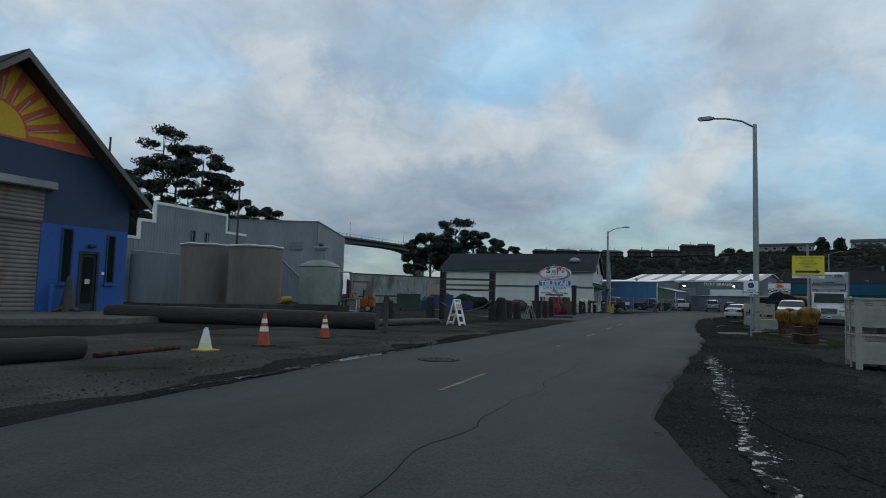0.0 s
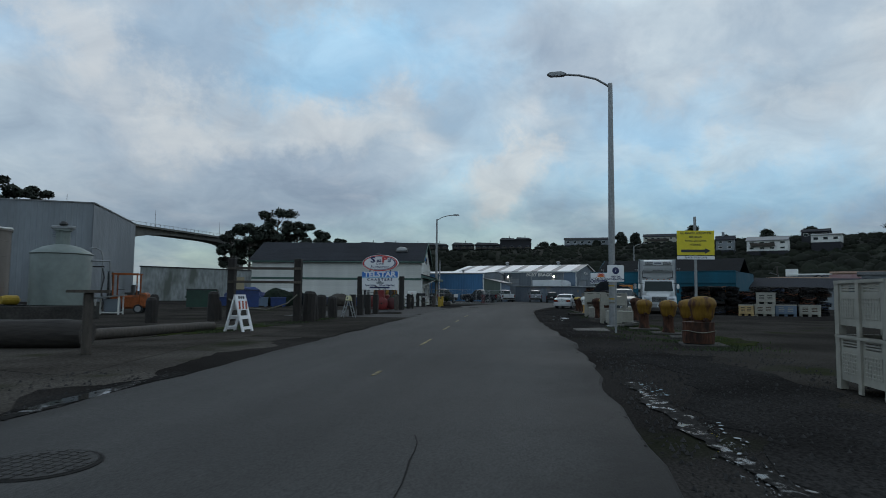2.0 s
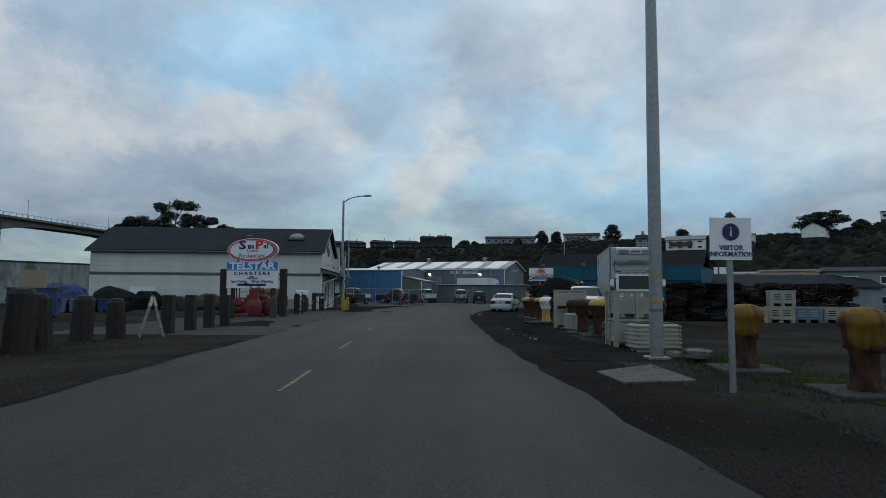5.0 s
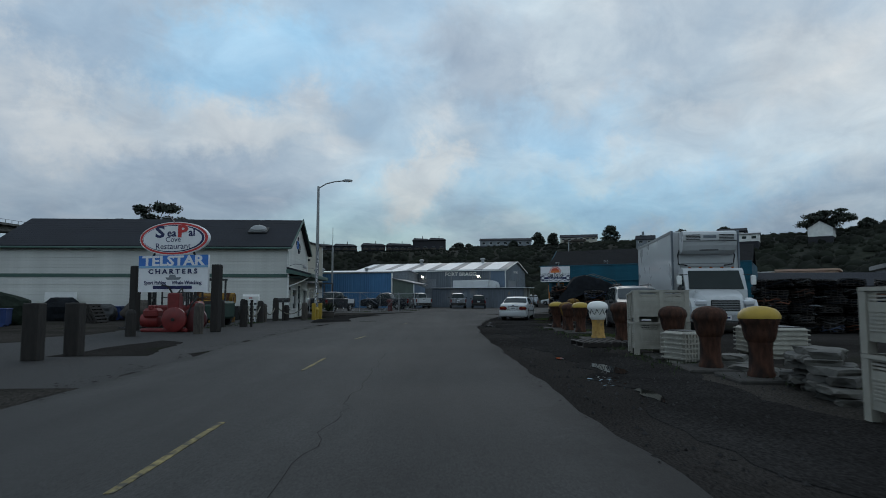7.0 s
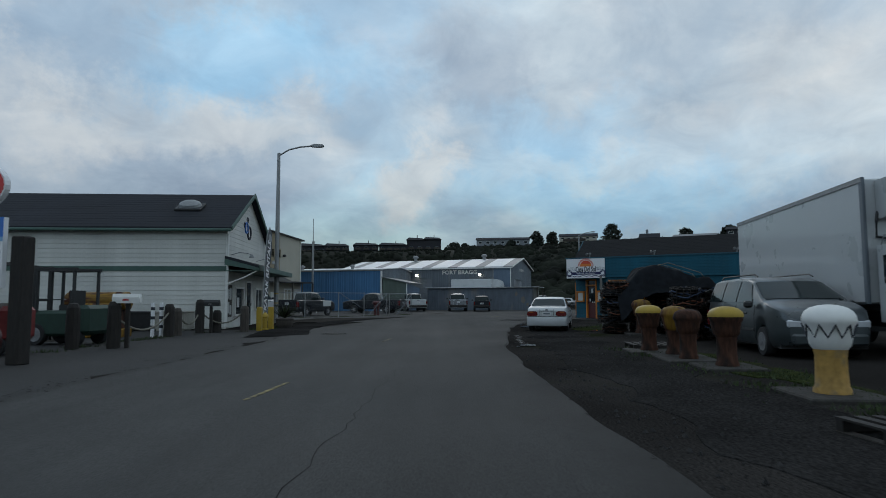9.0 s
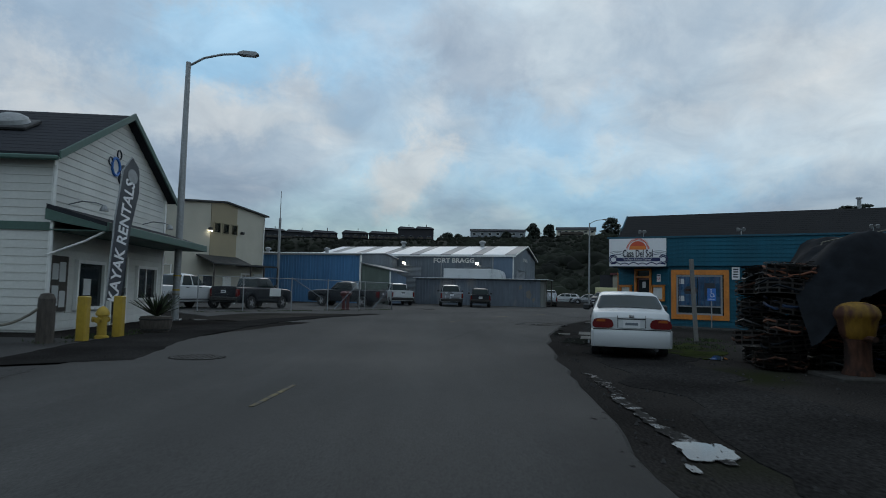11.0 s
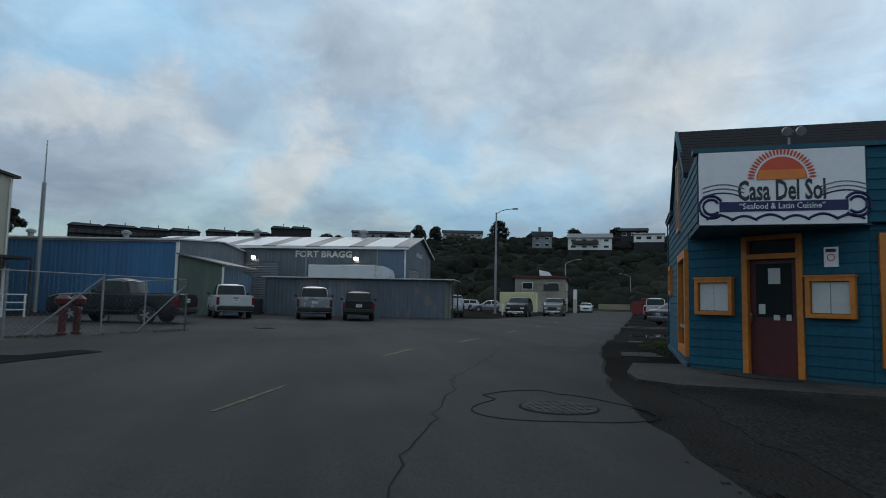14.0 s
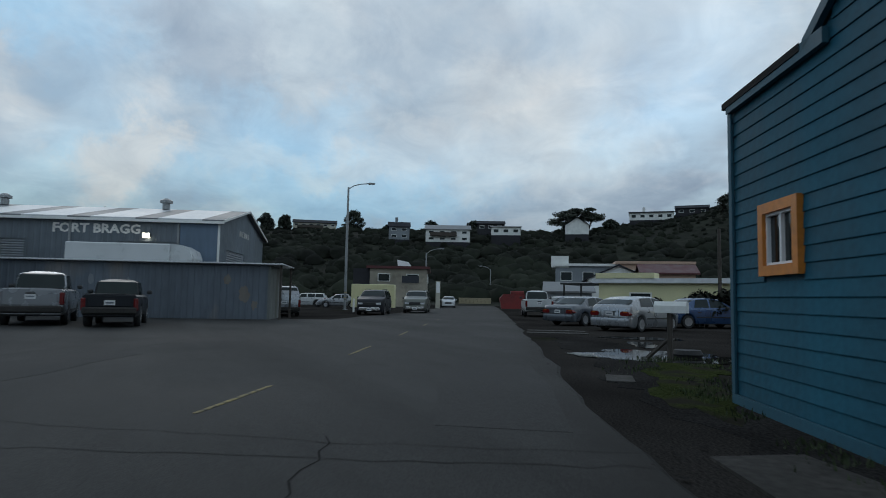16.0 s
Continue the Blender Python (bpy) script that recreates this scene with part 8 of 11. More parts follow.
lamp_post(27.72, 14.66, 9.55, 119, "tall galvanised street lamp beside the road")
lamp_post(56.6, 47.25, 9.3, -52, "tall galvanised street lamp at the kayak shop")
lamp_post(124.4, 52.2, 11.1, -70, "tall galvanised street lamp at the junction")
lamp_post(154.2, 48.5, 7.4, -80, "far galvanised street lamp", 0.6, 1.8)
lamp_post(199.0, 40.3, 7.4, 100, "far galvanised street lamp", 0.6, 1.8)
for pts in ([(24.1, 14.3), (25.1, 15.0), (26.6, 14.5), (24.9, 13.5)], [(57.2, 46.9), (59.2, 46.5), (59.7, 47.2), (57.6, 47.7)]):
    cx, cy = sum(p[0] for p in pts) / 4, sum(p[1] for p in pts) / 4
    tagged(part("footing_slab", prism([(p[0] - cx, p[1] - cy) for p in pts], "z", -0.05, 0.025), M_SLAB, None, "", turned(cx, cy, 0)), "pale concrete footing slab", "paving", kind="structure")


def make_shop_signs():
    # oval and board on two timber posts
    p, q = Vector((37.35, 38.55)), Vector((38.15, 35.65))
    d = q - p
    th = thing("roadside_sign", turned(p.x, p.y, math.degrees(math.atan2(d.y, d.x))), "white and blue roadside sign on two timber posts", "sign")
    W = d.length
    for x in (-0.35, W + 0.2):
        part("post", box(x - 0.15, x + 0.15, 0.06, 0.36, 0, 2.45, bevel=0.03), M_WOOD_D, th, "dark square timber post")
    bd = part("board", box(0, W, -0.05, 0.05, 1.45, 2.8), M_WHITESIGN, th, "white lower sign board")
    part("blue_band", box(0.0, W, -0.062, -0.0505, 2.42, 2.8), M_BLUESIGN, bd, "bright blue band")
    part("blue_edge", box(0.0, W, -0.06, -0.0505, 2.34, 2.417), M_SKYBLUE, bd)
    text_mesh("lettering", "TELSTAR", 0.5, M_WHITESIGN, bd, pose(W / 2, -0.066, 2.58, 90, 0, 0), widen=1.36, bold=0.016)
    text_mesh("lettering", "C H A R T E R S", 0.24, M_INKBLUE, bd, pose(W / 2, -0.066, 2.2, 90, 0, 0), widen=1.3, bold=0.008)
    text_mesh("lettering", "Sport Fishing     Whale Watching", 0.185, M_INKBLUE, bd, pose(W / 2, -0.056, 1.79, 90, 0, 0), widen=1.0, bold=0.004)
    part("number_bar", box(W * 0.22, W * 0.78, -0.057, -0.0505, 1.56, 1.68), M_INKBLUE, bd)
    part("boat_shape", prism([(W * 0.42, 1.9), (W * 0.6, 1.9), (W * 0.63, 1.99), (W * 0.55, 1.99), (W * 0.54, 2.08), (W * 0.46, 2.08), (W * 0.45, 1.99), (W * 0.4, 1.99)], "y", -0.057, -0.0505), M_GREY_M, bd)
    ov = lambda a, b, n=44: [(W / 2 + a * math.cos(2 * math.pi * k / n), 3.42 + b * math.sin(2 * math.pi * k / n)) for k in range(n)]
    oval = part("oval_board", prism(ov(1.5, 0.62), "y", -0.06, 0.06), M_WHITESIGN, th, "white oval sign with red and navy rim")
    part("red_rim", prism(ov(1.47, 0.59), "y", -0.066, -0.0605), M_REDSIGN, oval)
    part("white_rim", prism(ov(1.36, 0.52), "y", -0.072, -0.0665), M_WHITESIGN, oval)
    part("navy_rim", prism(ov(1.33, 0.5), "y", -0.078, -0.0725), M_INKBLUE, oval)
    part("white_field", prism([(x - 0.04, z) for x, z in ov(1.27, 0.47)], "y", -0.084, -0.0785), M_WHITESIGN, oval)
    for words, size, mat_, dx, wide_, bold_ in (("S", 0.6, M_INKBLUE, -0.58, 1.5, 0.02), ("ea", 0.4, M_INKBLUE, -0.07, 1.1, 0.008), ("P", 0.6, M_REDSIGN, 0.4, 1.45, 0.024), ("al", 0.4, M_INKBLUE, 0.8, 1.1, 0.008)):
        text_mesh("lettering", words, size, mat_, oval, pose(W / 2 + dx, -0.088, 3.66 if size > 0.5 else 3.62, 90, 0, 0), widen=wide_, bold=bold_)
    text_mesh("lettering", "Cove", 0.28, M_INKBLUE, oval, pose(W / 2, -0.088, 3.38, 90, 0, 0), widen=1.1)
    text_mesh("lettering", "Restaurant", 0.32, M_INKBLUE, oval, pose(W / 2, -0.088, 3.13, 90, 0, 0), widen=1.1)
    for x in (W / 2 - 0.9, W / 2 + 0.9):
        part("strut", tube([(x, 0.0, 2.78), (x * 0.9 + W * 0.05, 0.0, 3.0)], 0.04, 6), M_WOOD_D, th)
    part("sign_lamp", tube([(W / 2, -0.02, 4.02), (W / 2 + 0.2, -0.5, 4.15), (W / 2 + 0.1, -0.75, 4.1)], 0.02, 6), M_GALV, th)
    # yellow direction sign
    a, b = Vector((21.42, 10.12)), Vector((21.93, 9.33))
    d = b - a
    ys = thing("direction_sign", turned(a.x, a.y, math.degrees(math.atan2(d.y, d.x))), "yellow parking sign with black arrow on a steel post", "sign")
    w = d.length
    part("post", box(w / 2 - 0.03, w / 2 + 0.03, 0.012, 0.06, 0, 3.28), M_GALV, ys, "galvanised sign post")
    pn = part("panel", box(0, w, -0.008, 0.01, 2.27, 2.91, bevel=0.004), M_SIGN_Y, ys, "yellow sheet panel")
    for k, words in enumerate(("ALL ABOARD ADVENTURES", "SEA HAWK", "ROYAL SEA HAWK", "PARKING")):
        text_mesh("lettering", words, 0.072, M_INK, pn, pose(w / 2, -0.012, 2.84 - 0.1 * k, 90, 0, 0), 0.002, widen=0.88)
    part("arrow", prism([(0.1, 2.345), (w - 0.24, 2.345), (w - 0.24, 2.31), (w - 0.1, 2.38), (w - 0.24, 2.45), (w - 0.24, 2.415), (0.1, 2.415)], "y", -0.014, -0.0085), M_INK, pn, "black arrow")
    sp = part("name_strip", box(0.0, w, -0.008, 0.01, 2.16, 2.25), M_WHITESIGN, ys, "white strip below")
    text_mesh("lettering", "SLACK TIDE CAFE", 0.07, M_INK, sp, pose(w / 2, -0.012, 2.205, 90, 0, 0), 0.002, widen=1.0)
    # visitor information sign
    vs = thing("information_sign", turned(23.9, 13.15, -58), "white visitor information sign on a thin post", "sign")
    part("post", box(0.23, 0.29, 0.012, 0.06, 0, 2.25), M_GALV, vs)
    vp = part("panel", box(0, 0.52, -0.008, 0.01, 1.65, 2.18), M_WHITESIGN, vs)
    part("disc", prism([(0.26 + 0.11 * math.cos(2 * math.pi * k / 20), 2.0 + 0.11 * math.sin(2 * math.pi * k / 20)) for k in range(20)], "y", -0.014, -0.0085), M_INKBLUE, vp)
    text_mesh("lettering", "i", 0.17, M_WHITESIGN, vp, pose(0.26, -0.018, 2.0, 90, 0, 0), 0.002)
    for z, words in ((1.8, "VISITOR"), (1.72, "INFORMATION")):
        text_mesh("lettering", words, 0.085, M_INKBLUE, vp, pose(0.26, -0.012, z, 90, 0, 0), 0.002, widen=0.98, bold=0.002)
    part("arrow_top", prism([(0.18, 2.185), (0.34, 2.185), (0.26, 2.26)], "y", -0.008, 0.01), M_INK, vs)
    # feather banner
    fb = thing("feather_banner", turned(50.85, 42.2, 33) @ pose(0, 0, 0, 0, 5, 0) @ Matrix.Diagonal((1.75, 1, 1.12, 1)), "tall dark feather banner with white lettering", "banner")
    part("staff", tube([(0, 0, 0), (0.03, 0, 2.5), (0.12, 0, 3.6), (0.36, 0, 4.0), (0.6, 0, 3.85)], 0.018, 6), M_GALV, fb)
    part("cloth", prism([(0.03, 0.75), (0.42, 0.75), (0.52, 2.4), (0.68, 3.3), (0.62, 3.8), (0.36, 3.98), (0.13, 3.6), (0.04, 2.5)], "y", -0.012, 0.012), M_INK, fb, "black cloth with white letters")
    text_mesh("lettering", "KAYAK RENTALS", 0.4, M_WHITESIGN, fb, pose(0.29, -0.018, 2.1, 90, -86, 0), 0.002, widen=0.9, bold=0.008)
    part("emblem", prism([(0.42 + 0.16 * math.cos(2 * math.pi * k / 18), 3.58 + 0.16 * math.sin(2 * math.pi * k / 18)) for k in range(18)], "y", -0.02, -0.0125), M_GALV, fb)


make_shop_signs()

# ---- south side of the road: mooring bitts, bins, stones ----
def bitt(x, y, kind, label, ang=30, h=1.15):
    """A cast mooring bitt on a concrete slab. kind: y yellow head, t yellow cap, r rusty, w white head."""
    th = thing("mooring_bitt", turned(x, y, ang, 0.06), label, "mooring bitt", "mooring bitts")
    s = h / 1.15
    r = 0.64 * s
    stem = [(0.34 * r, 0.0), (0.335 * r, 0.05 * s), (0.30 * r, 0.09 * s), (0.285 * r, 0.3 * s), (0.285 * r, 0.46 * s), (0.31 * r, 0.55 * s)]
    head = [(0.31 * r, 0.545 * s), (0.37 * r, 0.60 * s), (0.40 * r, 0.70 * s), (0.43 * r, 0.82 * s), (0.475 * r, 0.87 * s), (0.485 * r, 0.91 * s), (0.47 * r, 0.96 * s), (0.42 * r, 1.02 * s), (0.33 * r, 1.065 * s), (0.18 * r, 1.095 * s), (0.05 * r, 1.105 * s)]
    part("stem", lathe(stem, 20, wob=0.02), M_RUST if kind != "w" else M_OCHRE, th, "rusty iron stem" if kind != "w" else "ochre painted stem", None, True)
    part("head", lathe(head, 20, wob=0.03), {"y": M_RUSTY_Y, "t": M_RUST, "r": M_RUST, "w": M_WHITE}[kind], th, {"y": "peeling yellow head", "t": "dark rusty head", "r": "rusty flared head", "w": "white head with black jagged line"}[kind], None, True)
    if kind == "t":
        part("cap", lathe([(0.5 * r, 0.92 * s), (0.5 * r, 0.965 * s), (0.455 * r, 1.025 * s), (0.365 * r, 1.075 * s), (0.2 * r, 1.11 * s), (0.05 * r, 1.12 * s)], 20, wob=0.02), M_YELLOW, th, "yellow painted cap", None, True)
    if kind == "w":
        pts = [((0.395 if k % 2 else 0.47) * r * math.cos(a), (0.395 if k % 2 else 0.47) * r * math.sin(a), (0.70 if k % 2 else 0.86) * s) for k, a in enumerate(math.radians(60 + 17 * i) for i in range(14))]
        part("jagged_line", tube(pts, 0.015, 5), M_INK, th)
    if kind == "y":
        part("lug", tube([(-0.62 * r, 0, 0.56 * s), (0.62 * r, 0, 0.56 * s)], 0.045, 8), M_RUST, th)
    slab = thing("bitt_slab", turned(x, y, ang - 4), "pale concrete slab under a mooring bitt", "slab", "bitt slabs")
    part("slab", box(-0.55, 0.55, -0.5, 0.5, -0.03, 0.06, bevel=0.02), M_CONC_D, slab)
    return th


for x, y, k, h in ((26.75, 13.05, "y", 1.06), (24.85, 11.55, "y", 1.06), (23.35, 10.45, "y", 1.1), (33.62, 17.6, "t", 1.06), (46.9, 25.7, "t", 1.05), (46.1, 25.0, "y", 1.05), (45.2, 24.6, "r", 1.0), (44.1, 23.8, "t", 1.05), (39.6, 21.2, "r", 1.1), (36.5, 19.36, "r", 1.04), (34.61, 18.42, "r", 1.06), (33.3, 15.9, "r", 1.1), (16.6, 5.0, "r", 1.1), (54.05, 27.45, "y", 1.2)):
    bitt(x, y, k, {"y": "rusty mooring bitt with peeling yellow head", "t": "rusty mooring bitt with a yellow cap", "r": "rust-brown iron mooring bitt"}[k], h=h)
bitt(41.3, 22.35, "w", "mooring bitt painted white over ochre", h=1.12)
big = bitt(20.85, 9.35, "y", "large mooring bitt with yellow head in a rusty drum", h=1.2)
dr = thing("rusty_drum", turned(20.75, 9.42, 0, 0.08), "cut rusty steel drum round a bitt", "drum")
part("shell", lathe([(0.37, 0), (0.38, 0.2), (0.36, 0.4), (0.37, 0.5), (0.31, 0.51)], 22, wob=0.02), M_RUST, dr, "", None, True)
part("cord", tube([(0.385 * math.cos(a), 0.385 * math.sin(a), 0.28 + 0.02 * math.sin(3 * a)) for a in (2 * math.pi * k / 24 for k in range(25))], 0.012, 5), M_ROPE, dr)


def harvest_bin(m, label, W=1.2, D=1.15, H=0.78, group="harvest bins"):
    """A slotted plastic pallet bin."""
    th = thing("harvest_bin", m, label, "bin", group)
    t = 0.04
    for k, (mm, w) in enumerate(((pose(0, 0, 0), W), (pose(W, D, 0, 0, 0, 180), W), (pose(0, D, 0, 0, 0, -90), D), (pose(W, 0, 0, 0, 0, 90), D))):
        holes = []
        for c in (0.27, 0.73):
            for j in range(3):
                z = H - 0.15 + 0.035 * j
                holes.append((w * c - w * 0.15, w * c + w * 0.15, z, z + 0.018))
        wl_ = wall_with_holes("side", th, mm, w, 0.12, H, t, holes, M_PLASTIC)
        part("corner_post", box(-0.02, 0.09, -0.02, 0.07, 0.0, H), M_PLASTIC, th, "", mm)
        part("rim", box(-0.01, w + 0.01, -0.03, t + 0.01, H - 0.04, H), M_PLASTIC, th, "", mm)
        for c in (0.27, 0.73):
            for j in range(6):
                z = 0.22 + (H - 0.46) * j / 5
                part("panel_rib", box(w * c - w * 0.16, w * c + w * 0.16, -0.008, 0.0, z, z + 0.016), M_PLASTIC, th, "", mm)
            for j in range(7):
                x = w * c - w * 0.16 + w * 0.31 * j / 6
                part("panel_rib", box(x, x + 0.01, -0.006, 0.0, 0.21, H - 0.22), M_PLASTIC, th, "", mm)
        part("mid_rib", box(w / 2 - 0.04, w / 2 + 0.04, -0.03, 0.0, 0.0, H - 0.04), M_PLASTIC, th, "", mm)
    part("floor", box(0.02, W - 0.02, 0.02, D - 0.02, 0.12, 0.16), M_PLASTIC, th)
    part("skid", box(0.05, W - 0.05, D / 2 - 0.06, D / 2 + 0.06, 0, 0.12), M_PLASTIC, th)
    return th


def stack(x, y, ang, n, tilt=0.0, label="grey-white slotted plastic harvest bin", H=0.78, W=1.2, D=1.15):
    for k in range(n):
        harvest_bin(turned(x, y, ang, 0.02 + (H + 0.005) * k) @ pose(0, 0, 0, 0, tilt * k, 0), label + (" at the bottom of a stack" if k == 0 and n > 1 else " stacked on another" if k else ""), W=W, D=D, H=H)


stack(14.3, 4.28, 30, 2, H=0.7)
stack(30.28, 15.14, 28, 2, H=0.645, W=0.97, D=1.02)
stack(37.09, 19.14, 22, 2, 5, H=0.68, W=0.97, D=1.1)
notice = solid("bin_notice", box(0, 0.28, -0.008, 0, 0, 0.36), M_PAPER, turned(14.85, 4.59, 30, 0.98), "paper notice taped on a harvest bin", "notice")


def crate(m, W, D, H, label, name="ribbed_crate"):
    th = thing(name, m, label, "crate", "ribbed crates")
    n = 6
    part("shell", box(0, W, 0, D, 0.05, H, bevel=0.04), M_PLASTIC, th)
    for k in range(n):
        z = 0.1 + (H - 0.16) * k / (n - 1)
        part("rib", box(-0.025, W + 0.025, -0.025, D + 0.025, z, z + 0.025), M_PLASTIC, th)
    for k in range(7):
        x = W * (k + 0.5) / 7
        part("stave", box(x - 0.015, x + 0.015, -0.022, 0.0, 0.06, H - 0.03), M_PLASTIC, th)
    for x in (0.05, W - 0.2):
        part("foot", box(x, x + 0.15, 0.05, D - 0.05, 0, 0.06), M_PLASTIC, th)
    # thin black plate set in on the closed top
    part("contents", box(0.06, W - 0.06, 0.06, D - 0.06, H, H + 0.015), M_BLACK, th)


crate(turned(29.5, 14.56, 38), 0.56, 0.95, 0.6, "white ribbed plastic fish crate on the verge")
crate(turned(35.2, 18.95, -38), 0.5, 0.55, 0.6, "small white ribbed fish crate")
crate(turned(37.6, 17.0, 28), 1.3, 0.9, 0.62, "white ribbed fish crate behind the bitts")


def stone(m, s, label):
    bm = bmesh.new()
    bmesh.ops.create_icosphere(bm, subdivisions=2, radius=0.5)
    o = random.uniform(0, 50)
    for v in bm.verts:
        c = Vector((max(-0.3, min(0.3, v.co.x)), max(-0.29, min(0.29, v.co.y)), max(-0.27, min(0.27, v.co.z)))) * 1.5
        n = noise.noise_vector(v.co * 2.6 + Vector((o, 0, 0)))
        c += Vector((n.x * 0.14, n.y * 0.14, n.z * 0.1))
        v.co = Vector((c.x * s[0], c.y * s[1], c.z * s[2] + 0.4 * s[2]))
    return solid("field_stone", bm, M_STONE, m, label, "stone", "stone pile")


rng = random.Random(4)
for row, zz in enumerate((0.0, 0.1, 0.2, 0.29, 0.38, 0.46)):
    for k in range(8 - row):
        u = (k + 0.5 * row) / 8
        x, y = 33.55 - 2.1 * u + rng.uniform(-0.08, 0.08), 17.2 - 0.75 * u + rng.uniform(-0.12, 0.12)
        stone(turned(x, y, rng.uniform(-15, 50), zz), (rng.uniform(0.36, 0.62), rng.uniform(0.3, 0.45), rng.uniform(0.1, 0.14)), "flat grey stone in a low dry pile")
for x, y, s in ((35.3, 18.0, 0.8), (35.7, 18.35, 0.9), (35.4, 18.15, 0.6), (27.6, 13.9, 0.6), (28.2, 14.3, 0.7), (28.0, 14.0, 0.5), (34.45, 17.75, 0.75), (36.2, 18.5, 0.7)):
    stone(turned(x, y, s * 300, 0.0 if s > 0.65 else 0.1), (s, s * 0.75, 0.15), "flat grey stone lying by the bitts")


def pallet(m, label="weathered wooden pallet lying on the verge"):
    th = thing("wooden_pallet", m, label, "pallet", "pallets")
    for k in range(6):
        part("slat", box(0, 1.2, 0.18 * k, 0.18 * k + 0.1, 0.12, 0.14), M_WOOD_D, th)
    for x in (0.0, 0.55, 1.1):
        part("bearer", box(x, x + 0.09, 0, 1.0, 0.02, 0.12), M_WOOD_D, th)
    for k in (0, 3, 5):
        part("slat", box(0, 1.2, 0.18 * k, 0.18 * k + 0.1, 0.0, 0.02), M_WOOD, th)


pallet(turned(38.9, 20.0, 25))
pallet(turned(38.6, 20.9, 35))
pallet(turned(47.6, 25.2, 25))


for k in range(4):
    pallet(turned(40.6, 46.9, 34) @ pose(0, 0.05 + 0.17 * k, 0.0, 62, 0, 0), "weathered wooden pallet leaning in a pile")


# crab pots: stacked dark wire frames with coiled lines inside
POT = {}


def pot_mesh():
    if not POT:
        bm = bmesh.new()
        rings = [[bm.verts.new((0.44 * math.cos(a), 0.44 * math.sin(a), z)) for a in (2 * math.pi * k / 14 for k in range(14))] for z in (0.02, 0.11, 0.20, 0.29)]
        for p, q in zip(rings, rings[1:]):
            for k in range(14):
                bm.faces.new((p[k], p[(k + 1) % 14], q[(k + 1) % 14], q[k]))
        inner = [bm.verts.new((0.2 * math.cos(2 * math.pi * k / 14), 0.2 * math.sin(2 * math.pi * k / 14), 0.27)) for k in range(14)]
        for k in range(14):
            bm.faces.new((rings[-1][k], rings[-1][(k + 1) % 14], inner[(k + 1) % 14], inner[k]))
        bmesh.ops.wireframe(bm, faces=bm.faces[:], thickness=0.034, use_replace=True, use_boundary=True, use_even_offset=True)
        POT["frame"] = mesh_of("frame", bm, M_TRAP)
        POT["netting"] = mesh_of("netting", lathe([(0.37, 0.04), (0.385, 0.15), (0.37, 0.265)], 14), M_NET)
        for name, mat in (("dark", M_TARP), ("rust", M_RUST), ("orange", M_BUOY_D), ("black", M_BLACK), ("blue", M_NAVY)):
            pts = [((0.39 + 0.05 * math.sin(k * 0.61)) * math.cos(k * 0.37), (0.39 + 0.05 * math.sin(k * 0.61)) * math.sin(k * 0.37), 0.07 + 0.16 * k / 46 + 0.04 * math.sin(k * 1.7)) for k in range(47)]
            POT[name] = mesh_of("coiled_line", tube(pts, 0.022, 5), mat)
    return POT


def pot_stack(x0, y0, dx, dy, nx, ny, nz, ang, label, jitter=0.15, tilt=8.0):
    """Rows of crab pots stacked in columns."""
    pot_mesh()
    r = random.Random(int(x0 * 7 + y0))
    c, s = math.cos(math.radians(ang)), math.sin(math.radians(ang))
    for i in range(nx):
        for j in range(ny):
            top = nz - r.choice((0, 0, 0, 1))
            for k in range(top):
                u, v = i * dx + r.uniform(-jitter, jitter), j * dy + r.uniform(-jitter, jitter)
                th = thing("crab_pot", pose(x0 + u * c - v * s, y0 + u * s + v * c, 0.02 + 0.31 * k, r.uniform(-tilt, tilt) * (k > 0), r.uniform(-tilt, tilt) * (k > 0), r.uniform(0, 360)), label, "crab pot", "stacked crab pots")
                for name, me in (("frame", POT["frame"]), ("netting", POT["netting"]), ("coiled_line", POT[r.choice(("dark", "dark", "dark", "rust", "orange", "black", "black", "black", "blue"))])):
                    ob = new(name, me)
                    ob.parent = th


pot_stack(54.75, 28.45, 0.93, 0.93, 4, 2, 6, -64, "round black crab pot in a tall untidy stack")
pot_stack(51.8, 25.6, 0.93, 0.93, 2, 2, 5, -64, "round black crab pot in a stack")
pot_stack(47.95, 18.0, 0.93, 0.93, 10, 2, 6, -58, "round black crab pot in a long row")
tarp = bmesh.new()
rows = []
for i in range(31):
    row = []
    for j in range(25):
        u, v = i / 30, j / 24
        x, y = u * 4.0 - 0.1, v * 2.4 - 0.7
        z = 1.95 + 0.42 * math.exp(-((u - 0.36) ** 2) / 0.05) + 0.16 * noise.noise((u * 6, v * 5, 1)) + 0.07 * noise.noise((u * 16, v * 13, 4)) - 0.75 * max(0, u - 0.8) / 0.2 - 0.6 * max(0, 0.2 - u) / 0.2 - 0.9 * max(0, v - 0.8) / 0.2 - 0.9 * max(0, 0.22 - v) / 0.22
        row.append(tarp.verts.new((x, y, z)))
    rows.append(row)
for a, b in zip(rows, rows[1:]):
    for j in range(24):
        tarp.faces.new((a[j], b[j], b[j + 1], a[j + 1]))
tp_ = thing("tarpaulin", turned(54.5, 28.3, -64), "dark crumpled tarpaulin draped over crab pots", "tarpaulin")
part("sheet", tarp, M_TARP, tp_, "", None, True)
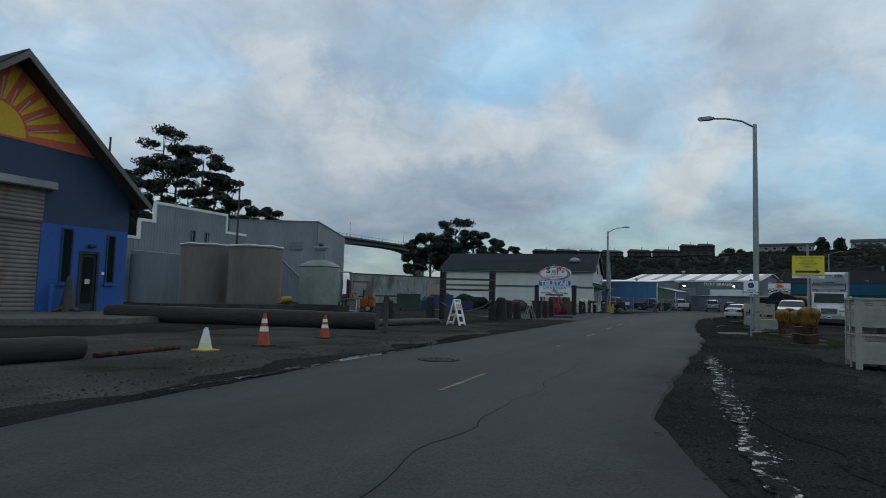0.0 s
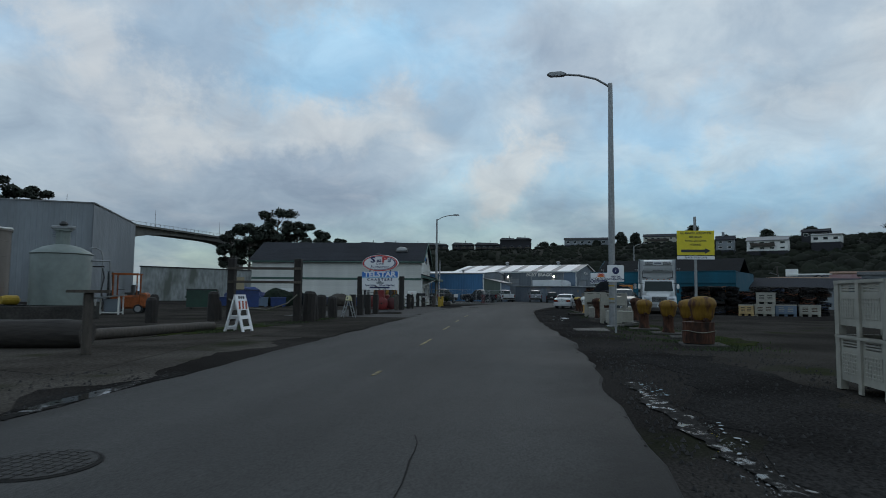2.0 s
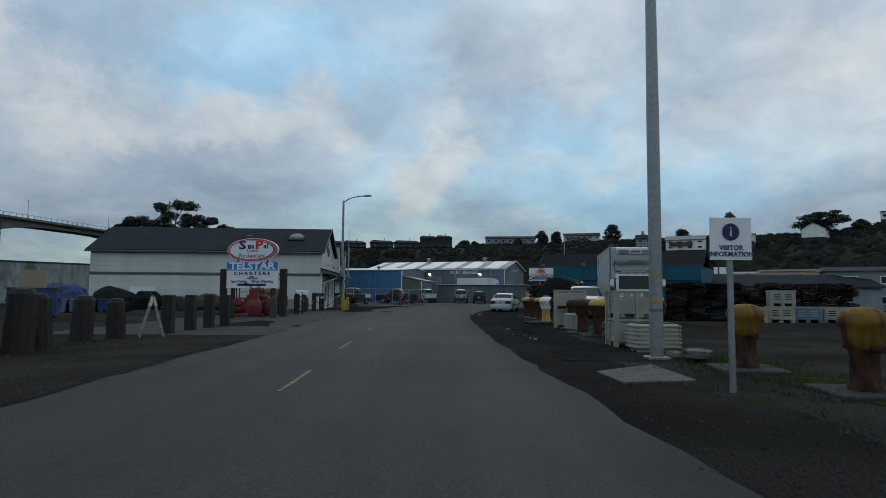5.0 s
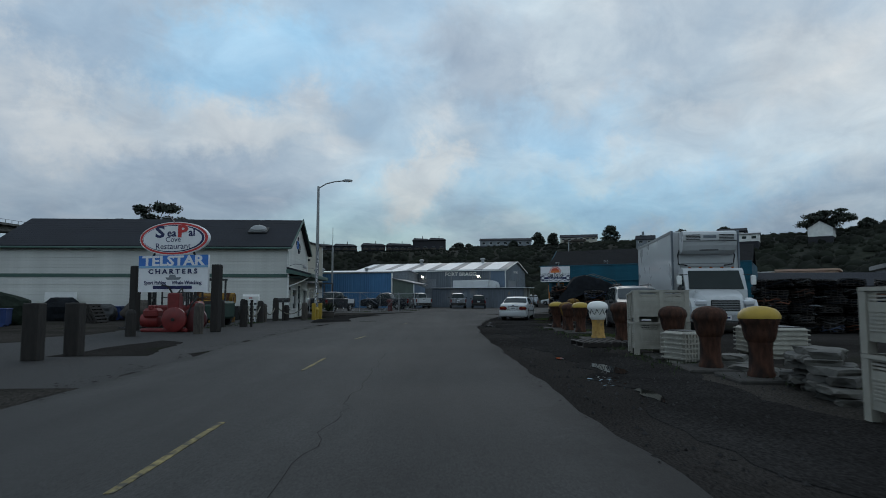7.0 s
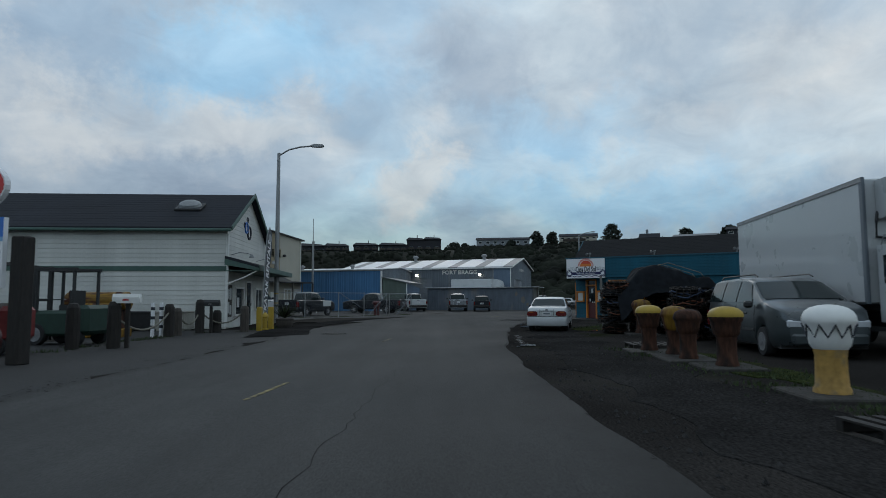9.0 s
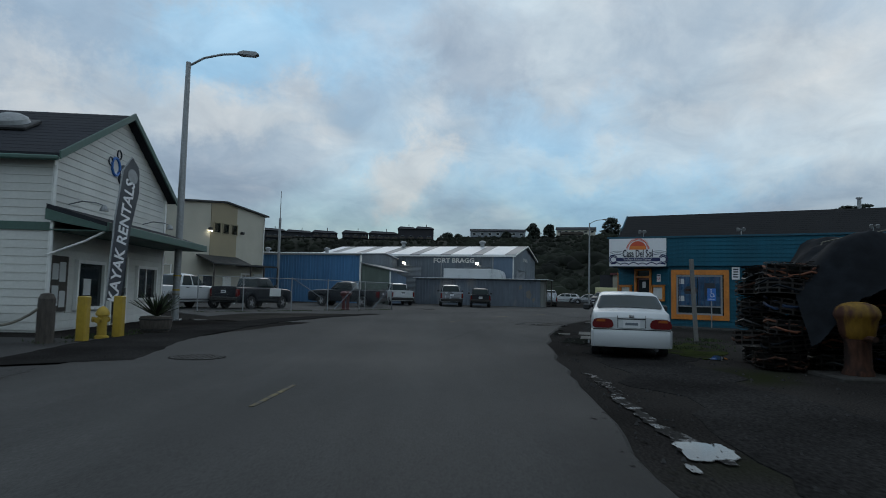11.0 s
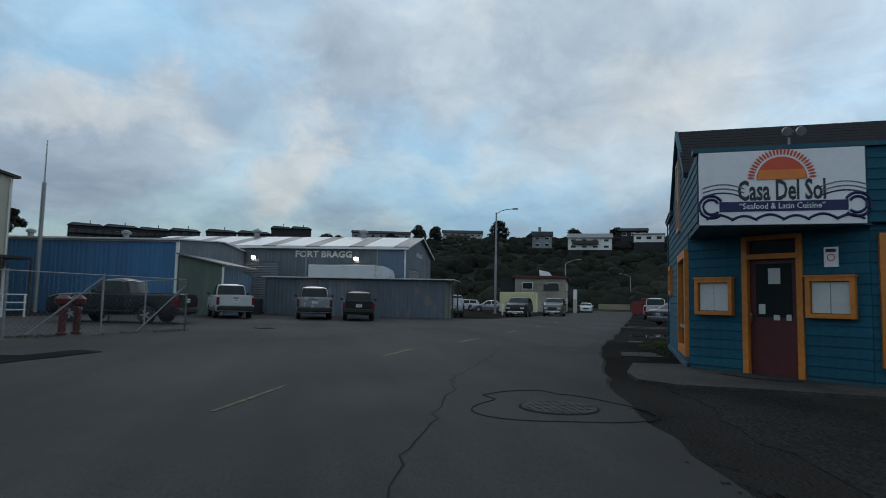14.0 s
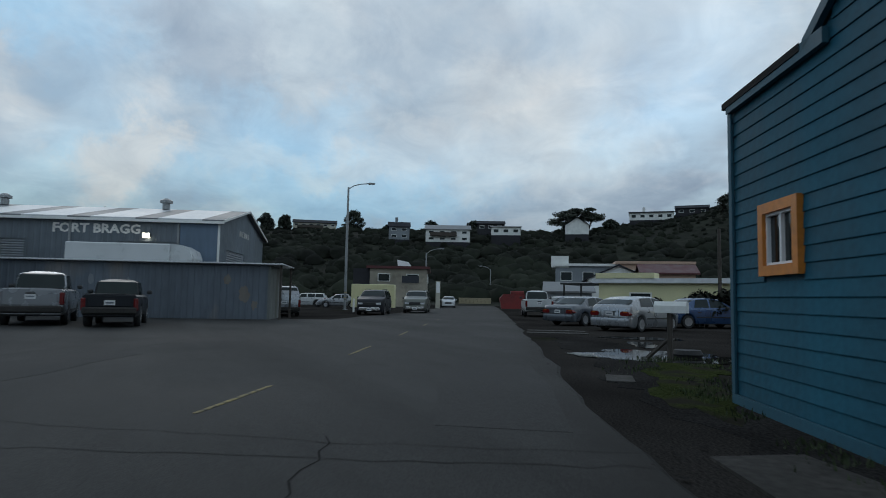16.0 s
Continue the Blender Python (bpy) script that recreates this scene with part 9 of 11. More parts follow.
for v0 in (0.5, 1.4):
    part("tie_rope", tube([(0.45, v0 - 0.65, 1.2), (0.9, v0 - 0.6, 2.3), (1.7, v0 - 0.6, 2.5), (2.8, v0 - 0.6, 2.15), (3.6, v0 - 0.6, 1.2)], 0.015, 5), M_ROPE, tp_)
lp = thing("leaning_post", turned(60.9, 30.7, 30) @ pose(0, 0, 0, 0, 8, 0), "pale leaning timber post by the restaurant", "post")
part("post", box(-0.05, 0.05, -0.05, 0.05, 0, 2.35, bevel=0.01), M_CONC, lp)
th = thing("potted_shrub", turned(66.6, 29.2, 0), "small dark shrub in a pot by the wall", "plant")
part("pot", lathe([(0.2, 0), (0.28, 0.35), (0.3, 0.38)], 14), M_CONC_D, th)


def leaf_cloud(centres, per, size, seed, squash=0.7, lean=0.0):
    """Vertices and quads of many small leaf cards in clumps: centres are (x, y, z, radius)."""
    r = np.random.RandomState(seed)
    c = np.repeat(np.array(centres, dtype=float), per, axis=0)
    n = len(c)
    d = r.normal(size=(n, 3))
    d /= np.linalg.norm(d, axis=1)[:, None] + 1e-9
    rad = c[:, 3:4] * (0.35 + 0.7 * r.rand(n, 1))
    p = c[:, :3] + d * rad * np.array([1, 1, squash])
    a = r.normal(size=(n, 3)) + d * 0.3
    a /= np.linalg.norm(a, axis=1)[:, None]
    b = np.cross(a, r.normal(size=(n, 3)))
    b /= np.linalg.norm(b, axis=1)[:, None] + 1e-9
    s = size * (0.6 + 0.8 * r.rand(n, 1))
    v = np.stack([p - a * s, p - b * s * 0.55, p + a * s, p + b * s * 0.55], axis=1).reshape(-1, 3)
    f = np.arange(4 * n).reshape(-1, 4)
    want = d * 0.8 + np.array([0, 0, 0.75])
    want /= np.linalg.norm(want, axis=1)[:, None]
    away = (np.cross(v[1::4] - v[0::4], v[2::4] - v[0::4]) * want).sum(axis=1) < 0
    f[away] = f[away][:, ::-1]
    return v, f, np.repeat(want, 4, axis=0)


def leaf_mesh(name, centres, per, size, seed, mat, squash=0.7):
    v, f, nor = leaf_cloud(centres, per, size, seed, squash)
    me = bpy.data.meshes.new(name)
    me.from_pydata(v.tolist(), [], f.tolist())
    me.polygons.foreach_set("use_smooth", [True] * len(f))
    me.normals_split_custom_set_from_vertices(nor.tolist())
    me.materials.append(mat)
    return me


def shrub(m, w, d, h, label, seed, name="shrub", mat=M_LEAF, size=0.09, n=26, per=60):
    th = thing(name, m, label, "plant")
    r = random.Random(seed)
    part("stem", tube([(0, 0, 0), (0.05, 0, h * 0.5), (0.1, 0.05, h * 0.8)], 0.04, 6, taper=0.5), M_BARK, th)
    cs = [(r.uniform(-w / 2, w / 2) * 0.8, r.uniform(-d / 2, d / 2) * 0.8, r.uniform(0.2, 0.85) * h, 0.28 * min(w, h)) for _ in range(n)]
    ob = new("foliage", leaf_mesh("foliage", cs, per, size, seed, mat))
    ob.parent = th
    return th


shrub(turned(66.6, 29.2, 0, 0.3), 0.7, 0.7, 0.7, "small dark shrub growing in a pot", 3, n=12)
shrub(turned(101.3, 27.6, 0), 2.6, 3.8, 1.9, "rounded dark green hedge beside parked cars", 5, "hedge", n=40, per=110, size=0.11)
shrub(turned(105.5, 30.4, 0), 1.6, 2.2, 1.5, "leafy green shrub at the yellow building", 6, "hedge", n=22, per=90, size=0.1)
pl = thing("barrel_planter", turned(52.45, 42.5, 30), "half-barrel planter with spiky leaves at the shop", "planter")
part("barrel", lathe([(0.3, 0), (0.37, 0.16), (0.39, 0.32), (0.38, 0.42), (0.34, 0.43)], 20), M_WOOD, pl, "weathered half barrel", None, True)
for z, r_ in ((0.08, 0.345), (0.34, 0.395)):
    part("hoop", lathe([(r_, z), (r_ + 0.008, z + 0.005), (r_ + 0.008, z + 0.035), (r_, z + 0.04)], 20), M_IRON, pl)
for k in range(46):
    a, t = k * 2.4, 0.25 + 0.75 * ((k * 37) % 46) / 46
    r0 = 0.12 + 0.5 * t
    part("leaf", prism([(0, -0.02), (0.25, -0.035), (0.75, 0.0), (0.25, 0.035), (0, 0.02)], "z", 0, 0.008), M_GRASS if k % 3 else M_LEAF, pl, "", pose(0, 0, 0.42, 0, -20 - 60 * (1 - t), math.degrees(a)))


# hydrant and guard posts, forklift clutter by the long wall
hy = thing("fire_hydrant", turned(50.55, 41.72, 30), "yellow fire hydrant between guard posts", "hydrant")
part("barrel", lathe([(0.15, 0), (0.15, 0.06), (0.1, 0.08), (0.1, 0.5), (0.14, 0.52), (0.14, 0.58), (0.1, 0.66), (0.03, 0.72)], 14), M_YELLOW, hy, "", None, True)
for a in (0, 90, 180):
    part("outlet", lathe([(0.05, 0.1), (0.05, 0.19), (0.065, 0.19), (0.065, 0.22)], 10), M_YELLOW, hy, "", pose(0, 0, 0.42, 0, 90, a))
for x, y in ((49.9, 41.35), (51.05, 41.9)):
    g = thing("guard_post", turned(x, y, 30), "short yellow square guard post", "post", "guard posts")
    part("post", box(-0.1, 0.1, -0.1, 0.1, 0, 0.95, bevel=0.02), M_YELLOW, g)


def letter_box(x, y, ang, label, h, mat, post_mat):
    th = thing("mailbox", turned(x, y, ang), label, "mailbox", "mailboxes")
    part("post", box(-0.05, 0.05, -0.05, 0.05, 0, h, bevel=0.01), post_mat, th)
    b = part("box", prism([(-0.11, h), (0.11, h), (0.11, h + 0.15), (0.06, h + 0.24), (-0.06, h + 0.24), (-0.11, h + 0.15)], "x", -0.36, 0.3), mat, th)
    part("flag", box(-0.1, 0.05, -0.11, -0.095, h + 0.06, h + 0.11), M_REDSIGN if mat is M_WHITE else M_GALV, b)
    part("door", prism([(-0.08, h + 0.01), (0.08, h + 0.01), (0.08, h + 0.12), (0.04, h + 0.175), (-0.04, h + 0.175), (-0.08, h + 0.12)], "x", 0.3, 0.312), mat, b)
    return th


mb = letter_box(83.2, 34.85, 58, "white mailbox on a leaning timber post", 0.98, M_WHITE, M_WOOD)
part("number_bar", box(0.0, 0.18, -0.1, -0.091, 1.02, 1.06), M_INK, mb)
part("brace", tube([(0.02, 0, 0.45), (0.45, 0.1, 0.02)], 0.05, 6), M_WOOD, mb)
letter_box(47.9, 41.75, -55, "black mailbox on a dark post", 1.0, M_BLACK, M_WOOD_D)
letter_box(41.9, 37.55, -55, "white mailbox on a timber pile", 1.15, M_WHITE, M_WOOD_D)
solid("tyre", lathe([(0.18, 0.02), (0.28, 0.0), (0.33, 0.08), (0.28, 0.17), (0.18, 0.15)], 18), M_RUBBER, turned(83.9, 34.3, 0), "old black tyre lying on grass", "tyre", smooth=True)
wn_ = thing("striped_marker_post", turned(45.3, 41.2, 20), "white striped marker posts by the wall", "post")
for x in (-0.25, 0.2):
    part("post", box(x - 0.05, x + 0.05, -0.04, 0.04, 0, 1.15), M_WHITESIGN, wn_)
    for k in range(3):
        part("stripe", box(x - 0.052, x + 0.052, -0.045, 0.045, 0.3 + 0.3 * k, 0.4 + 0.3 * k), M_INK, wn_)

rm = thing("red_winch", turned(37.6, 37.0, -60), "large bright red cast-iron fishing winch", "winch")
part("base", box(-0.95, 0.75, -0.3, 0.3, 0, 0.14, bevel=0.04), M_RED, rm)
part("motor", lathe([(0.12, -0.45), (0.24, -0.42), (0.26, -0.1), (0.24, 0.2), (0.15, 0.24)], 16), M_RED, rm, "red motor housing", pose(-0.6, 0.05, 0.42, 0, 90, 0), True)
part("gearbox", box(-0.9, -0.35, -0.28, 0.28, 0.5, 0.86, bevel=0.09), M_RED, rm, "red gearbox")
for y in (-0.16, 0.16):
    part("cap", lathe([(0.11, 0.84), (0.11, 0.94), (0.06, 0.97)], 12), M_RED, rm, "", pose(-0.62, y, 0), True)
part("column", box(-0.05, 0.38, -0.2, 0.2, 0.14, 1.42, bevel=0.05), M_RED, rm, "red upright housing")
part("wheel", lathe([(0.1, -0.09), (0.4, -0.08), (0.44, -0.05), (0.44, 0.05), (0.4, 0.08), (0.1, 0.09)], 24), M_RED, rm, "", pose(0.3, -0.34, 0.46, 90, 0, 0), True)
part("wheel", lathe([(0.1, -0.09), (0.4, -0.08), (0.44, -0.05), (0.44, 0.05), (0.4, 0.08), (0.1, 0.09)], 24), M_DKRED, rm, "", pose(0.95, -0.1, 0.46, 90, 0, 0), True)
part("shaft", tube([(0.3, -0.5, 0.46), (0.3, 0.5, 0.46)], 0.06, 8), M_IRON, rm)
for pts in ([(0.0, 0.1, 1.4), (-0.1, 0.0, 1.65), (-0.35, 0.0, 1.7)], [(0.3, -0.1, 1.4), (0.45, -0.1, 1.6), (0.5, -0.1, 1.3)], [(0.6, -0.2, 0.3), (0.9, -0.3, 1.0), (1.1, -0.2, 1.3)]):
    part("pipe", tube(pts, 0.035, 6), M_BLACK, rm)


def forklift(m, paint, label, guard=M_BLACK):
    th = thing("forklift", m, label, "forklift", "forklifts")
    part("body", box(-0.9, 0.5, -0.5, 0.5, 0.25, 0.95, bevel=0.08), paint, th)
    part("counterweight", box(-1.25, -0.85, -0.52, 0.52, 0.3, 1.1, bevel=0.1), paint, th)
    part("seat", box(-0.5, -0.1, -0.22, 0.22, 0.95, 1.1, box(-0.55, -0.42, -0.22, 0.22, 1.1, 1.5)), M_BLACK, th)
    for x, y in ((-0.75, -0.45), (-0.75, 0.45), (0.4, -0.45), (0.4, 0.45)):
        part("guard_bar", box(x - 0.03, x + 0.03, y - 0.05, y + 0.05, 0.9, 2.05, bevel=0.015), guard, th)
    gd = part("overhead_guard", box(-0.82, 0.5, -0.5, -0.4, 2.03, 2.12, box(-0.82, 0.5, 0.4, 0.5, 2.03, 2.12)), guard, th)
    for k in range(6):
        part("guard_slat", box(-0.8 + 0.24 * k, -0.72 + 0.24 * k, -0.4, 0.4, 2.04, 2.09), guard, gd)
    for y in (-0.32, 0.25):
        part("mast", box(0.6, 0.72, y, y + 0.08, 0.1, 2.2), M_BLACK, th)
        part("fork", box(0.75, 1.75, y - 0.02, y + 0.1, 0.06, 0.11), M_BLACK, th)
    for z in (0.3, 1.2, 2.1):
        part("crossbar", box(0.61, 0.7, -0.32, 0.33, z, z + 0.08), M_BLACK, th)
    for x, r in ((0.35, 0.3), (-0.85, 0.24)):
        for s in (1, -1):
            wheel_part(th, x, s * 0.45, r, 0.18, s)
    part("steering_wheel", tube([(0.1 + 0.15 * math.cos(2 * math.pi * k / 12), 0.15 * math.sin(2 * math.pi * k / 12), 1.25) for k in range(13)], 0.015, 5), M_BLACK, th)


forklift(turned(41.9, 40.6, 110), M_DUMPG, "green and yellow forklift with dark mast")
forklift(turned(20.1, 38.8, 143), M_FORK, "faded orange forklift parked by the tanks", M_FORK)
forklift(turned(38.9, 38.9, 130), M_RED, "red forklift with dark mast beside the sign")
wc_ = thing("yellow_winch", turned(44.3, 42.9, 120), "faded yellow deck winch beside the wall", "winch")
part("base", box(-0.9, 0.9, -0.5, 0.5, 0, 0.3, bevel=0.04), M_RUSTY_Y, wc_)
part("housing", box(-0.75, 0.75, -0.42, 0.42, 0.3, 1.15, bevel=0.12), M_RUSTY_Y, wc_)
part("drum", lathe([(0.3, -1.0), (0.3, 1.0)], 16), M_RUSTY_Y, wc_, "", pose(0, 0, 1.2, 0, 90, 0), True)
part("bracket", box(0.7, 0.85, -0.3, 0.3, 0.3, 1.55, bevel=0.02), M_RUST, wc_)
part("bracket", box(-0.85, -0.7, -0.3, 0.3, 0.3, 1.5, bevel=0.02), M_RUST, wc_)


def dumpster(m, mat, label):
    th = thing("dumpster", m, label, "dumpster", "dumpsters")
    part("body", prism([(-0.75, 0.15), (0.65, 0.15), (0.8, 1.15), (-0.75, 1.3)], "x", -0.95, 0.95), mat, th)
    part("lid", prism([(-0.78, 1.31), (0.84, 1.16), (0.84, 1.2), (-0.78, 1.36)], "x", -0.98, 0.98), M_BLACK, th, "black plastic lid")
    for x in (-0.7, 0.0, 0.7):
        part("rib", prism([(0.66, 0.2), (0.72, 0.2), (0.86, 1.1), (0.8, 1.1)], "x", x - 0.04, x + 0.04), mat, th)
    for x in (-1.05, 0.97):
        part("sleeve", box(x, x + 0.09, -0.4, 0.4, 0.75, 0.9), mat, th)
    for x in (-0.7, 0.7):
        for y in (-0.6, 0.5):
            part("caster", lathe([(0.08, -0.03), (0.08, 0.03)], 10), M_RUBBER, th, "", pose(x, y, 0.08, 0, 90, 0))


dumpster(turned(27.6, 43.9, -35), M_DUMPG, "dark green steel dumpster with black lid")
dumpster(turned(30.0, 42.6, -35), M_DUMPB, "blue steel dumpster with black lid")
dumpster(turned(56.6, 5.6, 95), M_DUMPG, "green dumpster at the far edge of the yard")
tp_ = thing("plywood_panel", turned(31.6, 46.2, -45), "orange-brown plywood panel leaning outdoors", "panel")
part("sheet", box(-0.6, 0.6, -0.02, 0.02, 0, 2.3), M_TAN, tp_)


def heap(m, w, h, mats, label, seed):
    """A heap of nets and gear under a sheet."""
    bm = bmesh.new()
    bmesh.ops.create_icosphere(bm, subdivisions=3, radius=1.0)
    for v in bm.verts:
        n = noise.noise(v.co * 1.8 + Vector((seed, 0, 0))) + 0.5 * noise.noise(v.co * 5 + Vector((0, seed, 0)))
        v.co *= 1 + 0.22 * n
        v.co = Vector((v.co.x * w / 2, v.co.y * 0.55, max(0.0, v.co.z * 0.55 + 0.4) * h))
    return solid("gear_heap", bm, mats, m, label, "gear heap", "gear heaps", smooth=False)


def tote(m, mat, label):
    th = thing("fish_tote", m, label, "tote", "fish totes")
    part("shell", prism([(-0.5, 0.08), (0.5, 0.08), (0.56, 0.75), (-0.56, 0.75)], "x", -0.6, 0.6), mat, th)
    part("rim", box(-0.63, 0.63, -0.6, 0.6, 0.72, 0.79, bevel=0.02), mat, th)
    for x in (-0.5, 0.35):
        part("foot", box(x, x + 0.15, -0.5, 0.5, 0, 0.08), mat, th)


for k, (u, mt, lb) in enumerate(((1.6, M_PLASTIC, "pale plastic fish tote by the long wall"), (3.0, M_BLACK, "black plastic fish tote by the long wall"), (5.0, M_RUST, "rusty steel fish tote by the long wall"), (6.4, M_DUMPB, "blue plastic fish tote by the long wall"), (8.0, M_BLACK, "black plastic fish tote by the long wall"), (9.5, M_DUMPB, "blue plastic fish tote by the long wall"), (10.9, M_WHITE, "white plastic fish tote by the long wall"), (12.4, M_DUMPB, "blue plastic fish tote by the long wall"), (13.9, M_GREY_D, "grey plastic fish tote by the long wall"), (15.3, M_BLACK, "black plastic fish tote by the long wall"))):
    ex, ey = 50.6 - 0.564 * u - 0.826 * 1.4, 44.2 + 0.826 * u - 0.564 * 1.4
    tote(turned(ex, ey, 124 + (k * 7) % 9 - 4), mt, lb)
for u, off, w, h, mt, lb, sd in ((4.2, 2.8, 1.6, 1.1, M_TARP, "dark heap of nets and gear", 2), (7.4, 2.7, 2.0, 1.2, M_WOOD, "brown heap of nets and timber", 5), (11.6, 2.9, 2.4, 1.35, M_TARP, "blue-black sheeted heap of gear", 8), (14.6, 2.7, 2.2, 1.2, M_INKBLUE, "navy sheeted heap of gear", 11), (9.3, 2.9, 1.4, 1.0, M_BLACK, "black heap of gear", 14)):
    heap(turned(50.6 - 0.564 * u - 0.826 * off, 44.2 + 0.826 * u - 0.564 * off, 124), w, h, mt, lb, sd)
for k, (mt, lb) in enumerate(((M_DUMPB, "blue plastic fish tote in a row beyond the gate"), (M_BLUEGREY, "grey-blue plastic fish tote in a row beyond the gate"), (M_BLUEGREY, "grey-blue plastic fish tote in a row beyond the gate"), (M_DUMPB, "blue plastic fish tote in a row beyond the gate"))):
    tote(turned(33.0 + 1.14 * k, 50.1 - 0.86 * k, -37 + (k * 5) % 7), mt, lb)
heap(turned(34.9, 50.2, -37), 3.0, 1.75, M_DUMPB, "bright blue sheet over a heap of gear", 21)
heap(turned(37.2, 48.6, -37), 2.4, 1.6, M_GREENDK, "dark green sheet over a heap of gear", 24)
wb = thing("leaning_sheet", turned(50.6 - 0.564 * 12.9 - 0.826 * 0.5, 44.2 + 0.826 * 12.9 - 0.564 * 0.5, 124.3), "white sheet panel leaning by the long wall", "panel")
part("sheet", box(-0.9, 0.9, 0, 0.04, 0, 1.6), M_WHITE, wb)

# fruit-box stacks at the far side of the yard
def yard_bin(m, W, H, mat, label, slot=M_BLACK):
    """A pallet bin with a deep rim, panelled front and fork openings."""
    th = thing("yard_bin", m, label, "bin", "yard bins")
    part("shell", box(0, W, 0, 1.05, 0.13, H - 0.03, bevel=0.02), mat, th)
    part("rim", box(-0.02, W + 0.02, -0.02, 1.07, H - 0.07, H), M_PLASTIC, th)
    # black plate laid over the solid shell, inside the rim
    part("contents", box(0.05, W - 0.05, 0.05, 1.0, H, H + 0.01), M_BLACK, th)
    for c in (0.08, 0.5, 0.92):
        part("foot", box(W * c - 0.09, W * c + 0.09, 0.03, 1.02, 0, 0.13), mat, th)
        part("post", box(W * c - 0.05, W * c + 0.05, -0.03, 0.0, 0.12, H - 0.07), mat, th)
    for k in range(2):
        for j in range(3):
            part("slot", box(W * (0.16 + 0.42 * k), W * (0.42 + 0.42 * k), -0.004, 0.02, H * (0.42 + 0.14 * j), H * (0.42 + 0.14 * j) + 0.045), slot, th)


yard_bin(turned(47.9, 14.95, -80), 0.85, 0.72, M_CREAM, "ochre-yellow pallet bin in front of stacked traps")
yard_bin(turned(48.5, 14.16, -80), 1.15, 0.76, M_PLASTIC, "cream pallet bin with red stains, under another", M_RUST)
yard_bin(turned(48.55, 14.05, -78, 0.765), 1.1, 0.74, M_PLASTIC, "cream pallet bin stacked on another")
yard_bin(turned(49.25, 13.1, -80), 1.2, 0.74, M_BLUEGREY, "pale blue-grey pallet bin in front of stacked traps", M_PLASTIC)
yard_bin(turned(50.1, 11.9, -80), 1.2, 0.74, M_PLASTIC, "cream pallet bin with rusty slots", M_RUST)
for k in range(3):
    yard_bin(turned(53.3, 8.6, -88, 0.745 * k), 1.2, 0.74, M_BLUEGREY if k == 1 else M_PLASTIC, "weathered pallet bin in a stack of three in the far yard")
for k in range(2):
    yard_bin(turned(52.9, 6.9, -92, 0.745 * k), 1.2, 0.74, M_PLASTIC, "weathered pallet bin in a stack of two in the far yard")


# chain-link fence and yard gear
def chain_fence(points, h, label):
    th = thing("chain_link_fence", Matrix(), label, "fence")
    for x, y in points:
        part("post", lathe([(0.03, 0), (0.03, h + 0.05)], 8), M_GALV, th, "", pose(x, y, 0))
    for (ax, ay), (bx, by) in zip(points, points[1:]):
        part("top_rail", tube([(ax, ay, h), (bx, by, h)], 0.018, 6), M_GALV, th)
        L = math.dist((ax, ay), (bx, by))
        verts, faces = [], []
        n = int(L / 0.16)
        for s in (1, -1):
            for k in range(-int(h / 0.16), n + int(h / 0.16)):
                z0, z1 = 0.05, h
                u0, u1 = k * 0.16, k * 0.16 + s * (h - 0.05)
                t_in, t_out = 0.0, 1.0
                du = u1 - u0
                t1, t2 = (0 - u0) / du, (L - u0) / du
                t_in, t_out = max(t_in, min(t1, t2)), min(t_out, max(t1, t2))
                if t_out - t_in < 0.03:
                    continue
                p = [(u0 + du * t, z0 + (z1 - z0) * t) for t in (t_in, t_out)]
                i = len(verts)
                for u, z in p:
                    x, y = ax + (bx - ax) * u / L, ay + (by - ay) * u / L
                    verts += [(x, y, z - 0.002), (x, y, z + 0.002)]
                faces.append((i, i + 2, i + 3, i + 1))
        me = bpy.data.meshes.new("wire_mesh")
        me.from_pydata(verts, [], faces)
        me.materials.append(M_GALV)
        ob = new("wire_mesh", me)
        ob.parent = th
        tagged(ob, kind="stuff")
    return th


fence_line = [(62.4, 53.3), (64.5, 52.5), (67.0, 51.6), (69.6, 51.3), (72.4, 51.2), (75.6, 51.0)]
fc = chain_fence(fence_line, 1.75, "sagging chain-link fence with steel posts along the yard")
for (ax, ay, az), (bx, by, bz) in (((75.6, 51.0, 1.6), (73.6, 51.1, 0.05)), ((72.4, 51.2, 1.7), (70.2, 51.3, 0.1)), ((67.0, 51.6, 1.8), (69.3, 51.4, 0.7))):
    part("brace", tube([(ax, ay, az), (bx, by, bz)], 0.022, 6), M_GREY_D, fc)
chain_fence([(75.6, 51.0), (77.4, 54.5), (79.5, 58.5)], 1.75, "chain-link fence return into the yard")
for x, y in ((71.6, 51.75), (72.2, 51.9)):
    v = thing("red_standpipe", turned(x, y, 40), "rusty red fire standpipe behind the fence", "hydrant", "standpipes")
    part("barrel", lathe([(0.14, 0), (0.14, 0.1), (0.1, 0.12), (0.1, 0.85), (0.2, 0.9), (0.22, 1.05), (0.1, 1.15)], 14), M_DKRED, v, "", None, True)
    part("outlet", lathe([(0.09, -0.3), (0.09, 0.3)], 10), M_DKRED, v, "", pose(0, 0, 0.75, 0, 90, 0))
rl = thing("white_handrail", turned(72.5, 64.5, 0), "white ramp handrail before the cream building", "railing")
for k in range(8):
    part("baluster", box(k * 1.1, k * 1.1 + 0.06, 0, 0.06, 0, 1.1), M_WHITE, rl)
for z in (0.35, 0.7, 1.08):
    part("rail", box(0, 7.8, 0.0, 0.05, z, z + 0.05), M_WHITE, rl)
aer = thing("aerial_mast", turned(86.3, 71.6, 0), "thin aerial mast beside the blue warehouse", "pole")
